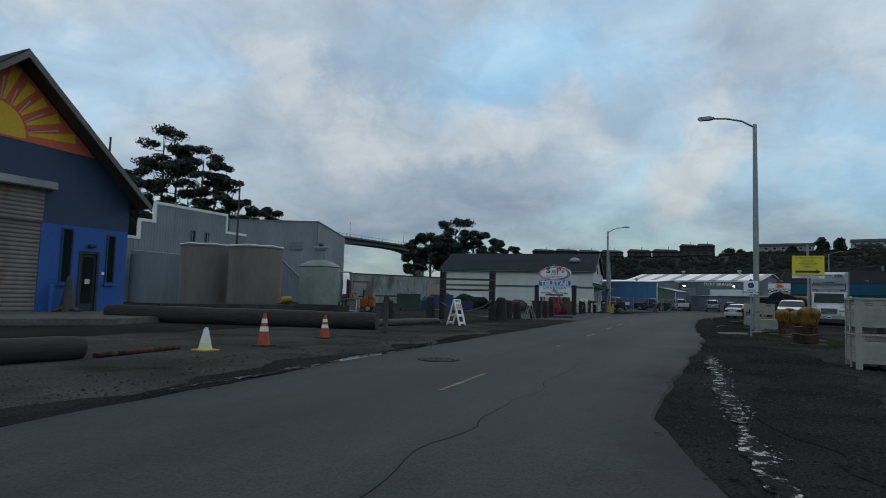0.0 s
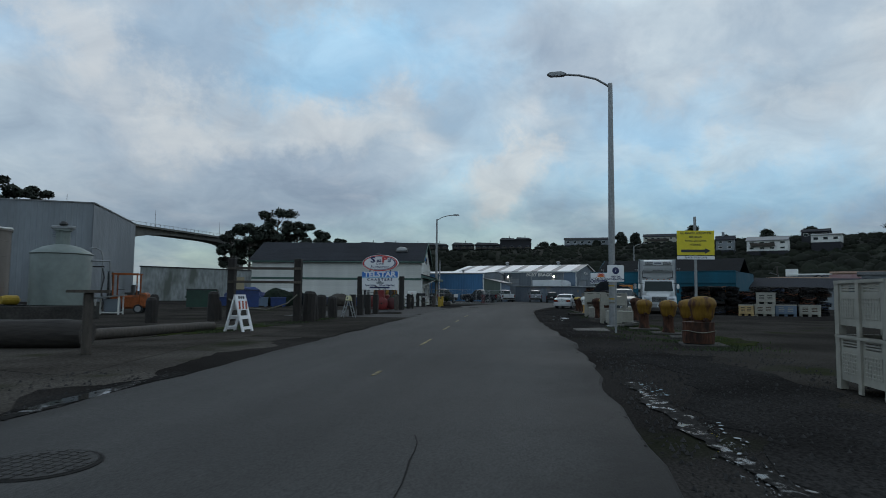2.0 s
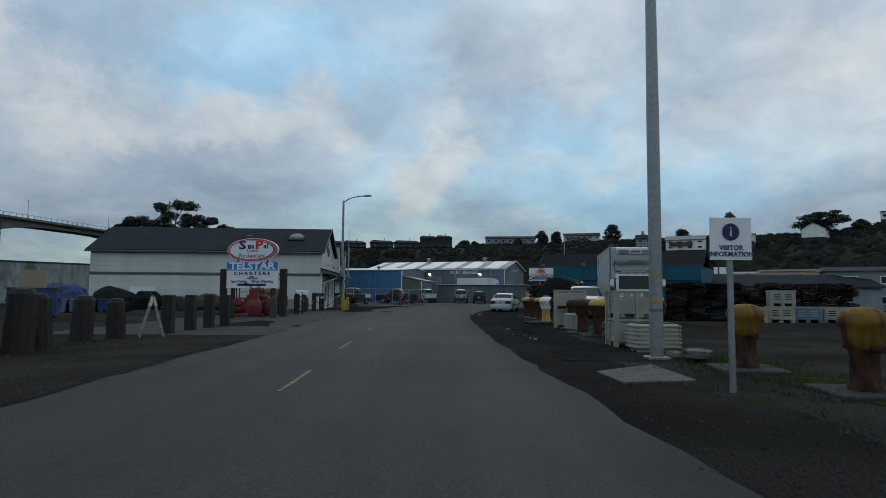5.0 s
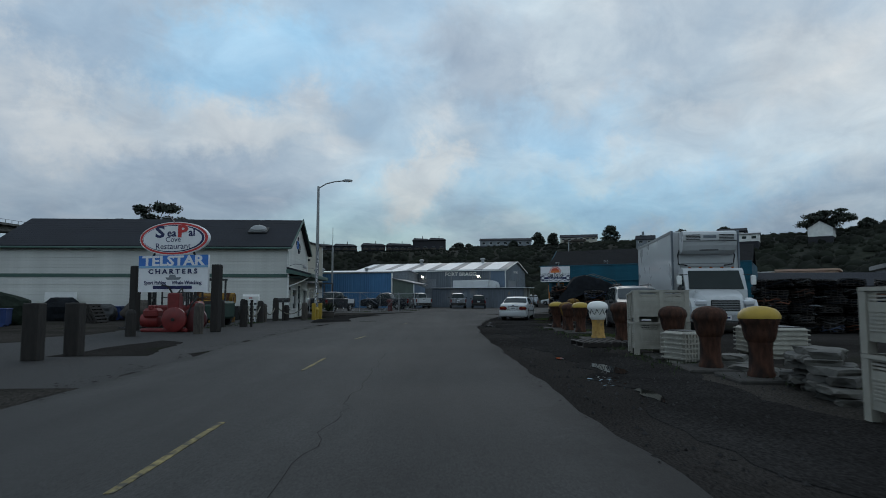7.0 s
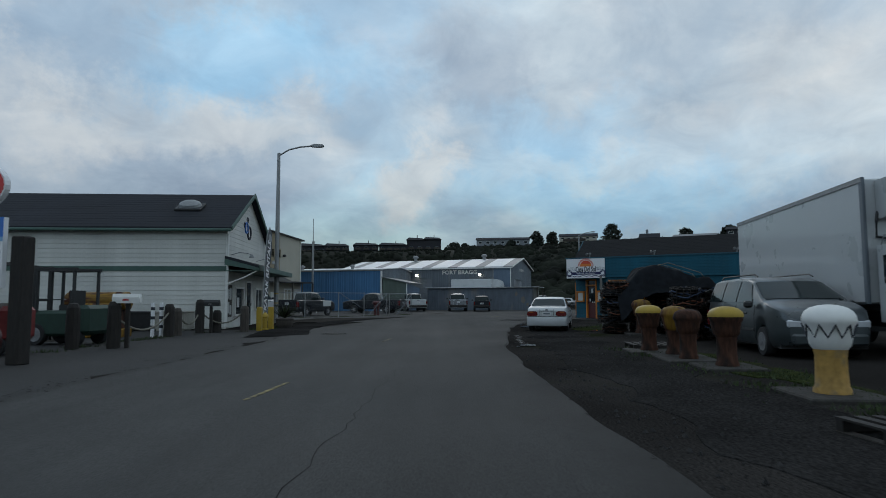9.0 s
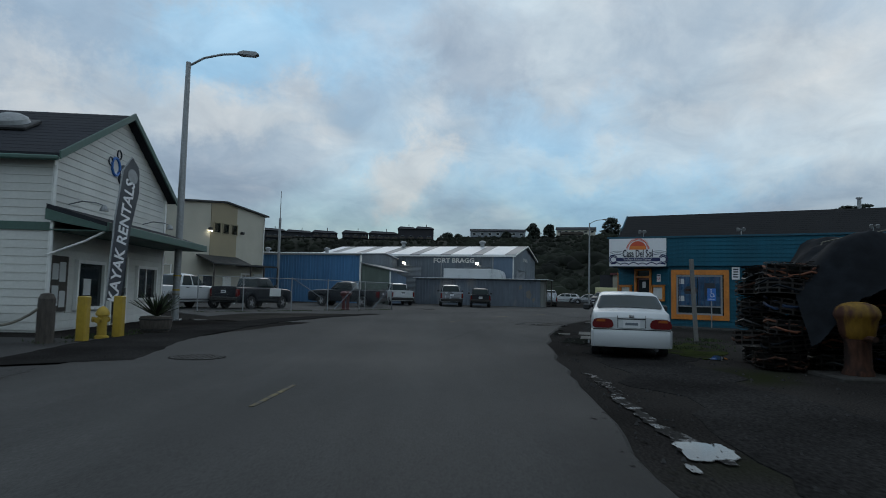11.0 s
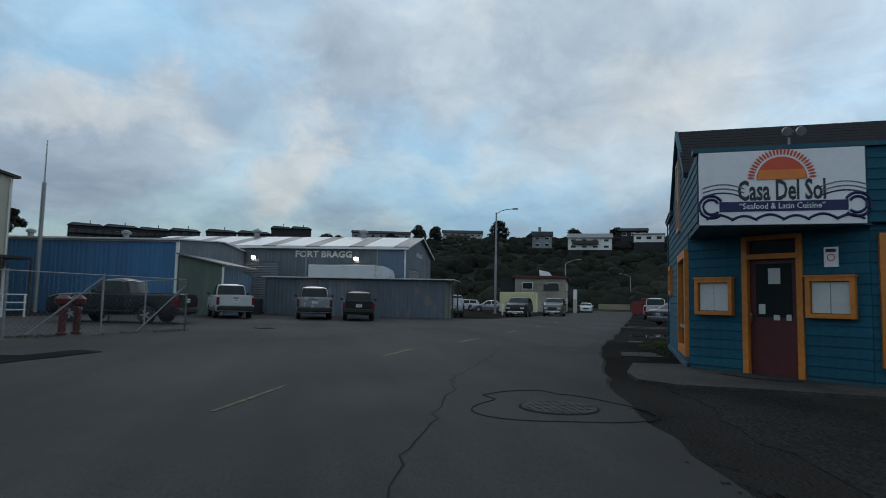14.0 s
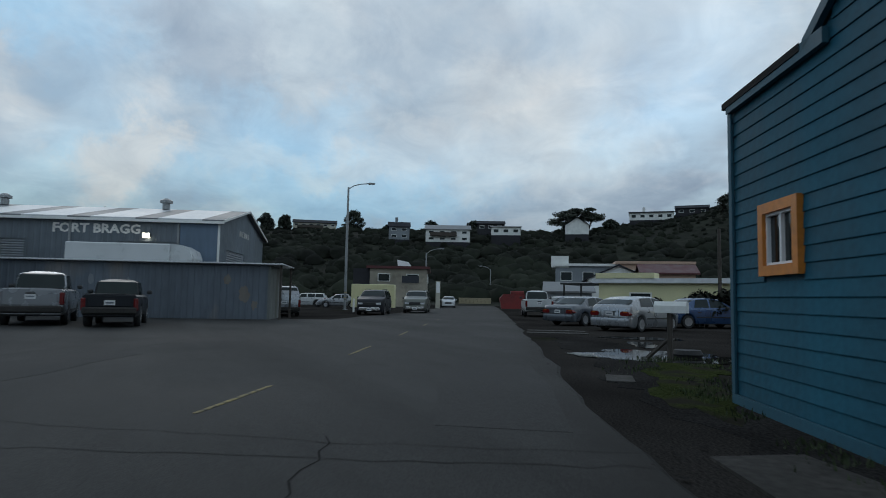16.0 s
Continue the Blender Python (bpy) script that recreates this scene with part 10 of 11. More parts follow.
part("mast", lathe([(0.13, 0), (0.12, 8.0), (0.045, 8.1), (0.03, 10.7)], 8), M_GALV, aer)
nt = thing("fence_notice", turned(66.1, 51.9, -22), "small pale notice on the fence", "sign")
part("panel", box(-0.3, 0.3, -0.03, -0.02, 0.8, 1.2), M_PAPER, nt)

# ---- distance: hillside, houses, bridge, trees ----
# house sites on the bluff: place, floor height, half width
SITES = ((250, 240, 22.6, 18), (257, 213, 22.6, 9), (266, 202, 22.9, 9), (274, 192, 22.8, 9), (282, 180, 23.2, 11), (304, 150, 28.5, 14), (322, 117, 28.0, 11), (262, 70, 19.5, 4), (256, 54, 18.3, 8), (276, 41.5, 24.0, 5), (264, 36.6, 21.3, 5), (274, 14.8, 24.1, 4), (296, -15.5, 30.4, 8), (297, -30, 32.6, 7))


def brush():
    """Dense scrub and trees on the bluff and the knoll, as clumps of leaf cards."""
    r = random.Random(11)
    big, small = [], []
    for _ in range(13000):
        x, y = r.uniform(160, 345), r.uniform(-110, 290)
        z = land(x, y)
        if z < 0.5:
            continue
        dens = 0.5 + 0.5 * noise.noise((x * 0.03, y * 0.03, 4.0))
        if r.random() > 0.25 + dens:
            continue
        s = r.choice((0.8, 1.2, 1.6, 2.2, 3.0)) * r.uniform(0.8, 1.25) * (1.2 if z < 14 else 0.75)
        if z > 21:
            s *= 0.8
        top = z + s * 1.0
        if any(abs(y - hy + 3) < hw + 5 and hx - 22 < x < hx + 9 and top > hz + 0.9 - 0.03 * max(0.0, hx - x) for hx, hy, hz, hw in SITES):
            s = min(2.4, max(0.5, min(hz for hx, hy, hz, hw in SITES if abs(y - hy + 3) < hw + 5 and hx - 22 < x < hx + 9) + 0.1 - z)) * r.uniform(0.8, 1.0)
        small.append((x, y, z + s * 0.22, s))
    for _ in range(1000):
        x, y = r.uniform(-70, 50), r.uniform(85, 165)
        z = land(x, y)
        if z > 0.5:
            s = r.uniform(2.0, 3.8)
            small.append((x, y, z + s * 0.4, s))
    for _ in range(260):
        # thick undergrowth beneath the cypresses
        x = r.uniform(8, 37)
        y = 107.5 - 0.33 * (x - 16) + r.uniform(-2.5, 4)
        z = land(x, y) + r.uniform(0.5, 3.5) * (1.0 - 0.03 * (x - 8))
        small.append((x, y, z, r.uniform(1.5, 2.6)))
    v, f, nor = leaf_cloud(small, 46, 0.26, 5, 0.74)
    # faces flip and normals bend towards the road so the brush shades brighter
    mid = v[f].mean(axis=1)
    face = np.cross(v[f[:, 1]] - v[f[:, 0]], v[f[:, 2]] - v[f[:, 0]])
    out = np.array([45.0, 25.0, 12.0]) - mid
    away = (face * out).sum(axis=1) < 0
    f[away] = f[away][:, ::-1]
    nor = 0.6 * nor + np.array([0, 0, 0.9])
    lean = np.array([45.0, 25.0, 12.0]) - v
    nor += 0.7 * lean / np.linalg.norm(lean, axis=1)[:, None]
    nor /= np.linalg.norm(nor, axis=1)[:, None]
    bm = bmesh.new()
    bmesh.ops.create_icosphere(bm, subdivisions=2, radius=1.0)
    ball = np.array([p.co[:] for p in bm.verts])
    tris = np.array([[p.index for p in q.verts] for q in bm.faces])
    bm.free()
    rs = np.random.RandomState(9)
    lump_v, lump_n, lump_f, at = [], [], [], len(v)
    for x, y, z, s in small:
        a = rs.normal(size=(5, 3))
        bump = 0.86 + 0.11 * np.sin(ball @ a[0] * 2.2 + a[3, 0]) + 0.10 * np.sin(ball @ a[1] * 3.6 + a[3, 1]) + 0.07 * np.sin(ball @ a[2] * 6.0 + a[3, 2])
        lump_v.append(ball * bump[:, None] * s * 0.86 * np.array([1, 1, 0.72]) + np.array([x, y, z]))
        lump_f.append(tris + at)
        at += len(ball)
    bv, bf = np.concatenate(lump_v), np.concatenate(lump_f)
    me = bpy.data.meshes.new("hillside_brush")
    me.from_pydata(v.tolist() + bv.tolist(), [], f.tolist() + bf.tolist())
    me.polygons.foreach_set("use_smooth", [True] * (len(f) + len(bf)))
    core = np.array(small)
    up = (bv - np.repeat(core[:, :3], len(ball), axis=0)) / np.repeat(core[:, 3:4], len(ball), axis=0)
    lean = np.array([45.0, 25.0, 12.0]) - bv
    up = 0.7 * up + 0.4 * lean / np.linalg.norm(lean, axis=1)[:, None] + np.array([0, 0, 0.7])
    up /= np.linalg.norm(up, axis=1)[:, None] + 1e-9
    me.normals_split_custom_set_from_vertices(np.concatenate([nor, up]).tolist())
    me.materials.append(M_LEAF)
    ob = new("hillside_brush", me)
    tagged(ob, "dense dark green scrub and trees covering the bluff", "hillside trees", kind="stuff")


brush()


def tree(m, h, crown, label, seed, mat=M_LEAF, trunk_r=0.3, tufts=9, size=0.35, per=90, flat=0.5, bare=0.45, group="trees"):
    """A tapered trunk with limbs that end in leaf clumps. crown: radius; bare: share of the height with no leaves."""
    th = thing("tree", m, label, "tree", group)
    r = random.Random(seed)
    lean = (r.uniform(-0.06, 0.06) * h, r.uniform(-0.06, 0.06) * h)
    pts = [(lean[0] * u * u, lean[1] * u * u, h * 0.92 * u) for u in (0, 0.25, 0.5, 0.75, 1.0)]
    bm = tube(pts, trunk_r, 8, taper=0.25)
    cs = []
    for k in range(tufts):
        u = bare + (1 - bare) * (k + 0.5) / tufts
        a = k * 2.4 + r.uniform(-0.4, 0.4)
        base = Vector((lean[0] * u * u, lean[1] * u * u, h * 0.92 * u * 0.95))
        reach = crown * (1.15 - 0.55 * abs(u - 0.7) / 0.5) * r.uniform(0.55, 1.0)
        tip = base + Vector((math.cos(a) * reach, math.sin(a) * reach, r.uniform(0.05, 0.22) * h))
        mid = base + (tip - base) * 0.5 + Vector((0, 0, -0.03 * h))
        tube([base, mid, tip], trunk_r * 0.32, 5, bm, taper=0.3)
        cs.append((*tip, crown * r.uniform(0.34, 0.5)))
        cs.append((*(tip + Vector((r.uniform(-1, 1), r.uniform(-1, 1), 0.2)) * crown * 0.35), crown * r.uniform(0.2, 0.34)))
    cs.append((lean[0], lean[1], h, crown * 0.45))
    part("trunk", bm, M_BARK, th)
    ob = new("crown", leaf_mesh("crown", cs, per, size, seed, mat, flat))
    ob.parent = th
    return th


# wind-shaped cypresses on the knoll
for k, (x, y, z, h, c) in enumerate(((19.5, 106.5, 9.5, 17.5, 4.3), (21.5, 107.5, 9.0, 14.5, 3.4), (24.6, 103.2, 7.0, 17.0, 3.2), (26.2, 102.6, 6.5, 15.0, 2.8), (28.2, 101.0, 6.0, 12.5, 2.6), (16.5, 108.0, 9.5, 10.0, 3.0), (31.5, 99.5, 5.5, 9.0, 2.6), (34.0, 99.0, 4.5, 9.3, 2.6), (36.0, 98.0, 3.5, 8.6, 2.2), (9.0, 96.0, 6.5, 11.5, 2.8), (12.5, 98.0, 7.0, 9.5, 2.8), (29.5, 101.5, 5.5, 9.5, 2.8), (23.0, 104.5, 7.5, 9.0, 3.2))):
    tree(turned(x, y, k * 70, min(z, land(x, y))), h + z - min(z, land(x, y)), c, "tall wind-shaped cypress with tufted dark crown", 40 + k, M_LEAF_2, 0.28, 11, 0.2, 260, 0.5, 0.5)
# trees beyond the bridge
for k, (x, y, h, c) in enumerate(((154.0, 212.0, 33.0, 9.0), (148.0, 219.0, 27.0, 8.0), (160.0, 206.0, 28.0, 7.5), (166.0, 200.0, 25.0, 6.5), (143.0, 224.0, 24.0, 6.5), (172.0, 194.0, 22.0, 5.0), (157.0, 216.0, 24.0, 9.0))):
    tree(turned(x, y, k * 50, 0), h, c * 0.74, "large dark eucalyptus with broad crown", 70 + k, M_LEAF_2, 0.7, 16, 0.45, 330, 0.62, 0.42)
def crest_tree(m, h, c, label, seed):
    """A full bushy crown that almost hides its trunk."""
    th = thing("tree", m, label, "tree", "crest trees")
    r = random.Random(seed)
    bm = tube([(0, 0, 0), (0.1, 0.05, h * 0.4), (0.15, 0.1, h * 0.8)], 0.35, 7, taper=0.35)
    cs = []
    for k in range(46):
        a, u = r.uniform(0, 6.283), r.random()
        zz = h * (0.08 + 0.86 * u)
        wide = c * math.sqrt(max(0.05, 1 - (2 * abs(u - 0.45)) ** 2.4)) * r.uniform(0.35, 0.92)
        cs.append((wide * math.cos(a), wide * math.sin(a), zz, c * r.uniform(0.2, 0.38)))
        if k < 9:
            tube([(0.1, 0.05, zz * 0.6), (wide * 0.6 * math.cos(a), wide * 0.6 * math.sin(a), zz)], 0.12, 5, bm, taper=0.3)
    part("trunk", bm, M_BARK, th)
    ob = new("crown", leaf_mesh("crown", cs, 110, 0.34, seed, M_LEAF_2, 0.85))
    ob.parent = th
    return th


# single trees along the crest
for k, (x, y, dz, h, c) in enumerate(((308.0, 96.0, 0, 12.5, 5.2), (303.0, 130.0, 0, 10.5, 3.6), (300.0, 121.0, 0, 10.0, 3.2), (297.0, 140.0, 0, 6.5, 2.6), (296.0, 12.5, 0, 9.5, 4.2), (318.0, 66.0, 0, 8.5, 4.5), (320.0, 49.0, 0, 8.5, 4.0), (305.0, 175.0, 0, 8.0, 4.0), (302.0, 168.0, 0, 6.0, 3.5), (280.0, -38.0, 0, 9.0, 6.0), (276.0, -48.0, 0, 11.0, 6.0), (318.0, 84.0, 0, 6.0, 3.6), (300.0, -2.0, 0, 6.5, 4.0))):
    crest_tree(turned(x, y, k * 33, land(x, y) - 1.5), h * 0.8, c * 0.88, "dark rounded tree on the crest of the bluff", 100 + k)


def house(m, w, d, h, roof_h, wall, roof, label, wins=3, storeys=1, drop=5.0, chimney=False, balcony=False, name="hill_house", flat=False, category="house"):
    """A small distant house whose front looks along -y, standing on a tall footing."""
    th = thing(name, m, label, category)
    part("footing", box(0.05, w - 0.05, 0.05, d, -drop, 0), M_CONDO if drop > 2 else M_CONC_D, th)
    if flat:
        part("wall", box(0, w, 0, d, 0, h), wall, th)
        part("roof", box(-0.4, w + 0.4, -0.4, d + 0.4, h, h + 0.35), roof, th)
    else:
        part("wall", box(0, w, 0, d, 0, h), wall, th)
        gable_roof(th, 0, w, 0, d, h, h + roof_h, 0.5, 0.18, roof, along_y=False, side=0.4)
        for a in (0.0, w - 0.1):
            part("gable", prism([(0, h), (d, h), (d / 2, h + roof_h - 0.02)], "x", a, a + 0.1), wall, th)
    for s in range(storeys):
        z = h * (s + 0.32) / storeys
        for k in range(wins):
            x = w * (k + 0.5) / wins
            ww_, wh = min(1.6, w / wins * 0.55), min(1.4, h / storeys * 0.42)
            window(th, pose(x - ww_ / 2, -0.03, z), ww_, wh, M_WHITE, 0.08, 0.05)
    if chimney:
        part("chimney", box(w * 0.3, w * 0.3 + 0.9, d * 0.4, d * 0.4 + 0.9, h, h + roof_h + 1.6), wall, th)
    if balcony:
        bl = part("balcony", box(w * 0.1, w * 0.7, -1.4, -0.02, h * 0.45, h * 0.45 + 0.15), M_WOOD, th)
        part("railing", box(w * 0.1, w * 0.7, -1.4, -1.34, h * 0.45 + 0.15, h * 0.45 + 1.1), M_WOOD, bl)
    return th


# dark terraced blocks on the crest
def terraced_block(x, y, z, turn, w, h, units):
    """Two storeys of dark boards under hipped roofs, one per unit, with windows, decks and flues."""
    th = thing("terraced_block", turned(x, y, turn, z), "dark-stained terraced block on the crest of the bluff", "house", "terraced blocks")
    part("footing", box(0.2, w - 0.2, 0.3, 10, -7, 0), M_CONDO, th)
    part("wall", box(0, w, 0, 10, 0, h - 1.6), M_CONDO, th)
    u = w / units
    for a in range(units):
        x0, x1, up = a * u, (a + 1) * u, 0.25 * (a % 2)
        bm = bmesh.new()
        lo = [bm.verts.new(p) for p in ((x0 - 0.3, -0.8, h - 1.6 + up), (x1 + 0.2, -0.8, h - 1.6 + up), (x1 + 0.2, 10.8, h - 1.6 + up), (x0 - 0.3, 10.8, h - 1.6 + up))]
        hi = [bm.verts.new(p) for p in ((x0 + u * 0.1, 4.6, h + up), (x1 - u * 0.12, 4.6, h + up - 0.3), (x1 - u * 0.12, 5.4, h + up - 0.3), (x0 + u * 0.1, 5.4, h + up))]
        bm.faces.new(hi)
        bm.faces.new(lo[::-1])
        for k in range(4):
            bm.faces.new((lo[k], lo[(k + 1) % 4], hi[(k + 1) % 4], hi[k]))
        part("roof", bm, M_SHINGLE, th, "dark hipped roof")
        part("flue", lathe([(0.16, h - 1.0), (0.16, h + 0.9)], 8), M_BLACK, th, "", pose(x0 + u * 0.6, 3.0, 0))
        n = max(2, round(u / 3.4))
        for i in range(n):
            xm = x0 + u * (i + 0.5) / n
            for zz in (0.5, 2.7):
                window(th, pose(xm - 0.7, -0.06, zz), 1.4, 1.1, M_GREY_D, 0.12, 0.06, 1)
            dk = part("balcony", box(xm - 1.3, xm + 1.3, -1.3, -0.02, 2.2, 2.36), M_CONDO, th)
            part("railing", box(xm - 1.3, xm + 1.3, -1.3, -1.24, 2.36, 3.2), M_WOOD, dk)


for bearing, spread, far, base, h, units in ((46.7, 6.9, 280, 22.6, 6.0, 3), (41.6, 2.2, 266, 22.6, 5.0, 1), (38.65, 2.3, 266, 22.9, 5.2, 1), (35.9, 2.6, 266, 22.8, 5.4, 1), (32.75, 3.2, 266, 23.2, 7.6, 2)):
    b_ = radians(bearing + spread / 2)
    terraced_block(58.4 + far * math.cos(b_), 36.0 + far * math.sin(b_), base, bearing - 90, far * radians(spread) * 1.1, h + 0.9, units)

W_ = M_WHITE
house(turned(304.0, 162.0, -66, 28.0), 26, 9, 2.9, 1.3, M_GREY_M, M_SHINGLE, "long low white house on the crest", 7)
house(turned(322.0, 125.5, -74, 28.0), 18, 9, 4.2, 1.5, M_BEIGE, M_SHINGLE, "white balconied building on the crest", 6, 2, balcony=True)
house(turned(262.0, 73.5, -80, 19.5), 6.5, 7, 4.2, 1.6, M_GREY_M, M_SHINGLE, "pale blue house among trees", 2, 2, chimney=True)
house(turned(256.0, 61.0, -85, 18.3), 13.5, 9, 3.9, 1.6, W_, M_GREYROOF, "white house with balcony on the slope", 4, 2, balcony=True)
house(turned(276.0, 46.0, -88, 24.0), 9.0, 8, 2.4, 1.2, M_CONDO, M_SHINGLE, "dark timber house behind trees", 3)
house(turned(264.0, 41.2, -90, 21.3), 9.2, 8, 2.6, 0.6, W_, M_GREYROOF, "low white house with flat roof", 3)
house(turned(272.0, 9.8, -7, 22.7), 10, 7.5, 3.0, 2.4, W_, M_SHINGLE, "small white gabled house beside a broad cypress", 2)
house(turned(296.0, -8.0, -103, 30.4), 15, 9, 2.7, 0.8, W_, M_SHINGLE, "white house with a chimney on the crest", 5, chimney=True)
house(turned(297.0, -24.5, -107, 32.6), 11, 9, 2.4, 1.4, M_CONDO, M_SHINGLE, "dark house on the crest", 3)
cy = tree(turned(296.0, 12.0, 0, land(296, 12) - 0.5), 8.2, 7.5, "broad flat-topped cypress on the crest", 200, M_LEAF_2, 0.4, 22, 0.4, 150, 0.3, 0.3)

# houses at the end of the road
motel = house(turned(148.8, 55.2, -84, 0), 7.4, 14, 4.9, 0.5, M_OFFICE, M_DKRED, "two-storey cream office with red-brown flat eaves", 2, 2, 0.3, name="harbour_office", flat=True, category="building")
for zz in (1.2, 3.3):
    for yy in (0.9, 3.6, 6.3, 9.0, 11.7):
        window(motel, pose(7.43, yy, zz, 0, 0, 90), 1.2, 1.0, M_WHITE, 0.08, 0.05)
part("annex", box(-2.2, -0.02, 0.5, 6, 2.6, 4.9), M_CONDO, motel)
part("sign_panel", box(4.2, 6.4, -0.12, -0.06, 3.1, 4.0), M_INK, motel)
part("roof_banner", prism([(3.5, 5.25), (5.4, 5.25), (4.9, 5.9), (3.4, 6.2)], "y", 2.0, 2.05), M_WHITESIGN, motel)
cn = thing("yellow_container", turned(132.4, 53.6, -85), "pale yellow storage container by the road", "container")
part("body", box(0, 4.4, 0, 2.4, 0.1, 2.5, bevel=0.03), M_PALEY, cn)
for k in range(16):
    part("rib", box(0.1 + 0.27 * k, 0.22 + 0.27 * k, -0.03, 0.0, 0.2, 2.4), M_PALEY, cn)
yh = house(turned(117.6, 30.9, -118, 0), 12.5, 10, 2.55, 0.2, M_PALEY, M_GALVROOF, "low pale yellow flat-roofed building", 2, 1, 0.3, name="yellow_building", flat=True, category="building")
part("parapet", box(-0.1, 4.2, -0.45, 1.0, 2.9, 3.3), M_PALEY, yh)
part("porch_roof", box(-3.2, -0.1, 0.2, 4.0, 2.45, 2.6), M_BLACK, yh)
for x in (-3.0, -1.6):
    part("porch_post", box(x, x + 0.12, 0.3, 0.42, 0, 2.45), M_BLACK, yh)
house(turned(140.0, 33.2, -95, 0), 5.0, 7, 2.2, 1.0, M_GREY_M, M_GREYROOF, "small grey shed-roofed house", 2, 1, 0.3, name="grey_cottage")
wf_ = house(turned(157.5, 30.6, -95, 0), 9.0, 9, 6.0, 0.2, M_GREY_M, M_WHITE, "two-storey white false-front building", 3, 2, 0.3, name="false_front_building", flat=True, category="building")
part("false_front", box(-0.6, 1.8, -0.2, 0.1, 5.8, 7.4), W_, wf_)
house(turned(155.5, 22.3, -95, 0), 9.5, 9, 6.3, 0.2, M_PINK, M_PINK, "salmon stucco flat-roofed building", 3, 2, 0.3, name="salmon_building", flat=True, category="building")
house(turned(147.5, 20.0, -6, 0), 9.5, 7.5, 3.9, 1.7, W_, M_SHINGLE, "white gabled cottage behind the yellow building", 2, 1, 0.3, name="white_cottage")
house(turned(145.0, 21.5, -95, 0), 6.0, 4, 4.7, 0.9, M_PINK, M_DKRED, "salmon dormered building with red-brown roof", 3, 1, 0.3, name="dormer_building")
rb = thing("red_boat", turned(136.6, 38.4, -88), "red hull of a boat on the verge", "boat")
part("hull", prism([(0.2, 0.2), (2.9, 0.2), (3.2, 1.5), (2.6, 1.75), (0.4, 1.75), (0.0, 1.3)], "y", -0.8, 0.8), M_RED, rb)
part("cabin", box(1.2, 2.6, -0.6, 0.6, 1.75, 2.1, bevel=0.05), M_RED, rb)
ef = thing("timber_fence", turned(180.0, 45.6, -84), "low tan timber fence across the road end", "fence")
for k in range(24):
    part("board", box(k * 0.24, k * 0.24 + 0.22, 0, 0.04, 0, 1.35), M_TAN, ef)
part("rail", box(0, 5.8, 0.04, 0.1, 0.9, 1.0), M_TAN, ef)
po = thing("utility_pole", turned(111.0, 24.3, 0), "bare timber utility pole beside the yellow building", "pole")
part("mast", lathe([(0.13, 0), (0.1, 6.0)], 10), M_WOOD, po)
for x, y, mt in ((118.2, 48.6, M_CONE), (121.6, 47.9, M_CONE), (116.8, 49.6, M_WHITE)):
    b = thing("marker_post", turned(x, y, 0), "slim marker post at the junction", "post", "marker posts")
    part("post", lathe([(0.08, 0), (0.07, 1.0), (0.02, 1.05)], 10), mt, b)
pi = thing("pillar_sign", turned(139.6, 45.6, -85), "narrow cream pillar sign by the road", "sign")
part("pillar", box(0, 0.5, 0, 0.3, 0, 3.1), M_BEIGE, pi)
part("panel", box(0.05, 0.45, -0.02, -0.001, 1.8, 3.0), M_WHITESIGN, pi)

# low houses south of the yard
lr = thing("long_roofed_shed", turned(75.0, 22.0, -60, 0), "long low grey shed with a dark roof", "shed")
part("wall", box(0, 17, 0, 6, 0, 2.2), M_GREY_M, lr)
gable_roof(lr, 0, 17, 0, 6, 2.2, 3.2, 0.4, 0.12, M_SHINGLE, along_y=False)
gh = house(turned(84.8, 11.4, -85, 0), 6.6, 6, 3.7, 0.2, M_GREY_M, M_GREYROOF, "grey two-storey house with flat pale roof", 2, 2, 0.3, name="grey_house", flat=True)
house(turned(88.0, 19.6, -58, 0), 5.0, 5, 3.3, 0.4, M_PINK, M_PINK, "low salmon roofed house beyond the yard", 2, 1, 0.3, name="far_cottage", flat=True)


def make_bridge():
    a, b = Vector((60.0, 208.0)), Vector((215.0, 272.0))
    d = b - a
    th = thing("road_bridge", turned(a.x, a.y, math.degrees(math.atan2(d.y, d.x)), 0), "high concrete road bridge with arched haunches", "bridge")
    L = d.length
    piers = (8.0, 46.0, 118.0, 160.0)
    pts = []
    n = 90
    for i in range(n + 1):
        x = L * i / n
        near = min(abs(x - p) for p in piers)
        pts.append((x, 22.6 - 2.6 * math.exp(-(near / 12.0) ** 2)))
    part("girder", prism(pts + [(L, 24.2), (0, 24.2)], "y", 1.5, 8.5), M_CONC, th)
    part("deck", box(0, L, 0, 10, 24.2, 24.9), M_CONC, th)
    for y in (0.1, 9.8):
        part("parapet_rail", box(0, L, y, y + 0.1, 25.9, 26.0), M_GALV, th)
        k = 0.0
        while k < L:
            part("baluster", box(k, k + 0.15, y, y + 0.1, 24.9, 25.9), M_GALV, th)
            k += 2.4
    for p in piers:
        part("pier", box(p - 1.6, p + 1.6, 3.0, 7.0, -0.5, 21.0), M_CONC, th)
        part("pier_cap", box(p - 2.2, p + 2.2, 1.6, 8.4, 19.0, 20.6), M_CONC, th)
    for x in (22, 60, 98, 136):
        part("lamp_pole", lathe([(0.1, 24.9), (0.07, 31.0)], 6), M_GALV, th, "", pose(x, 0.4, 0))


make_bridge()

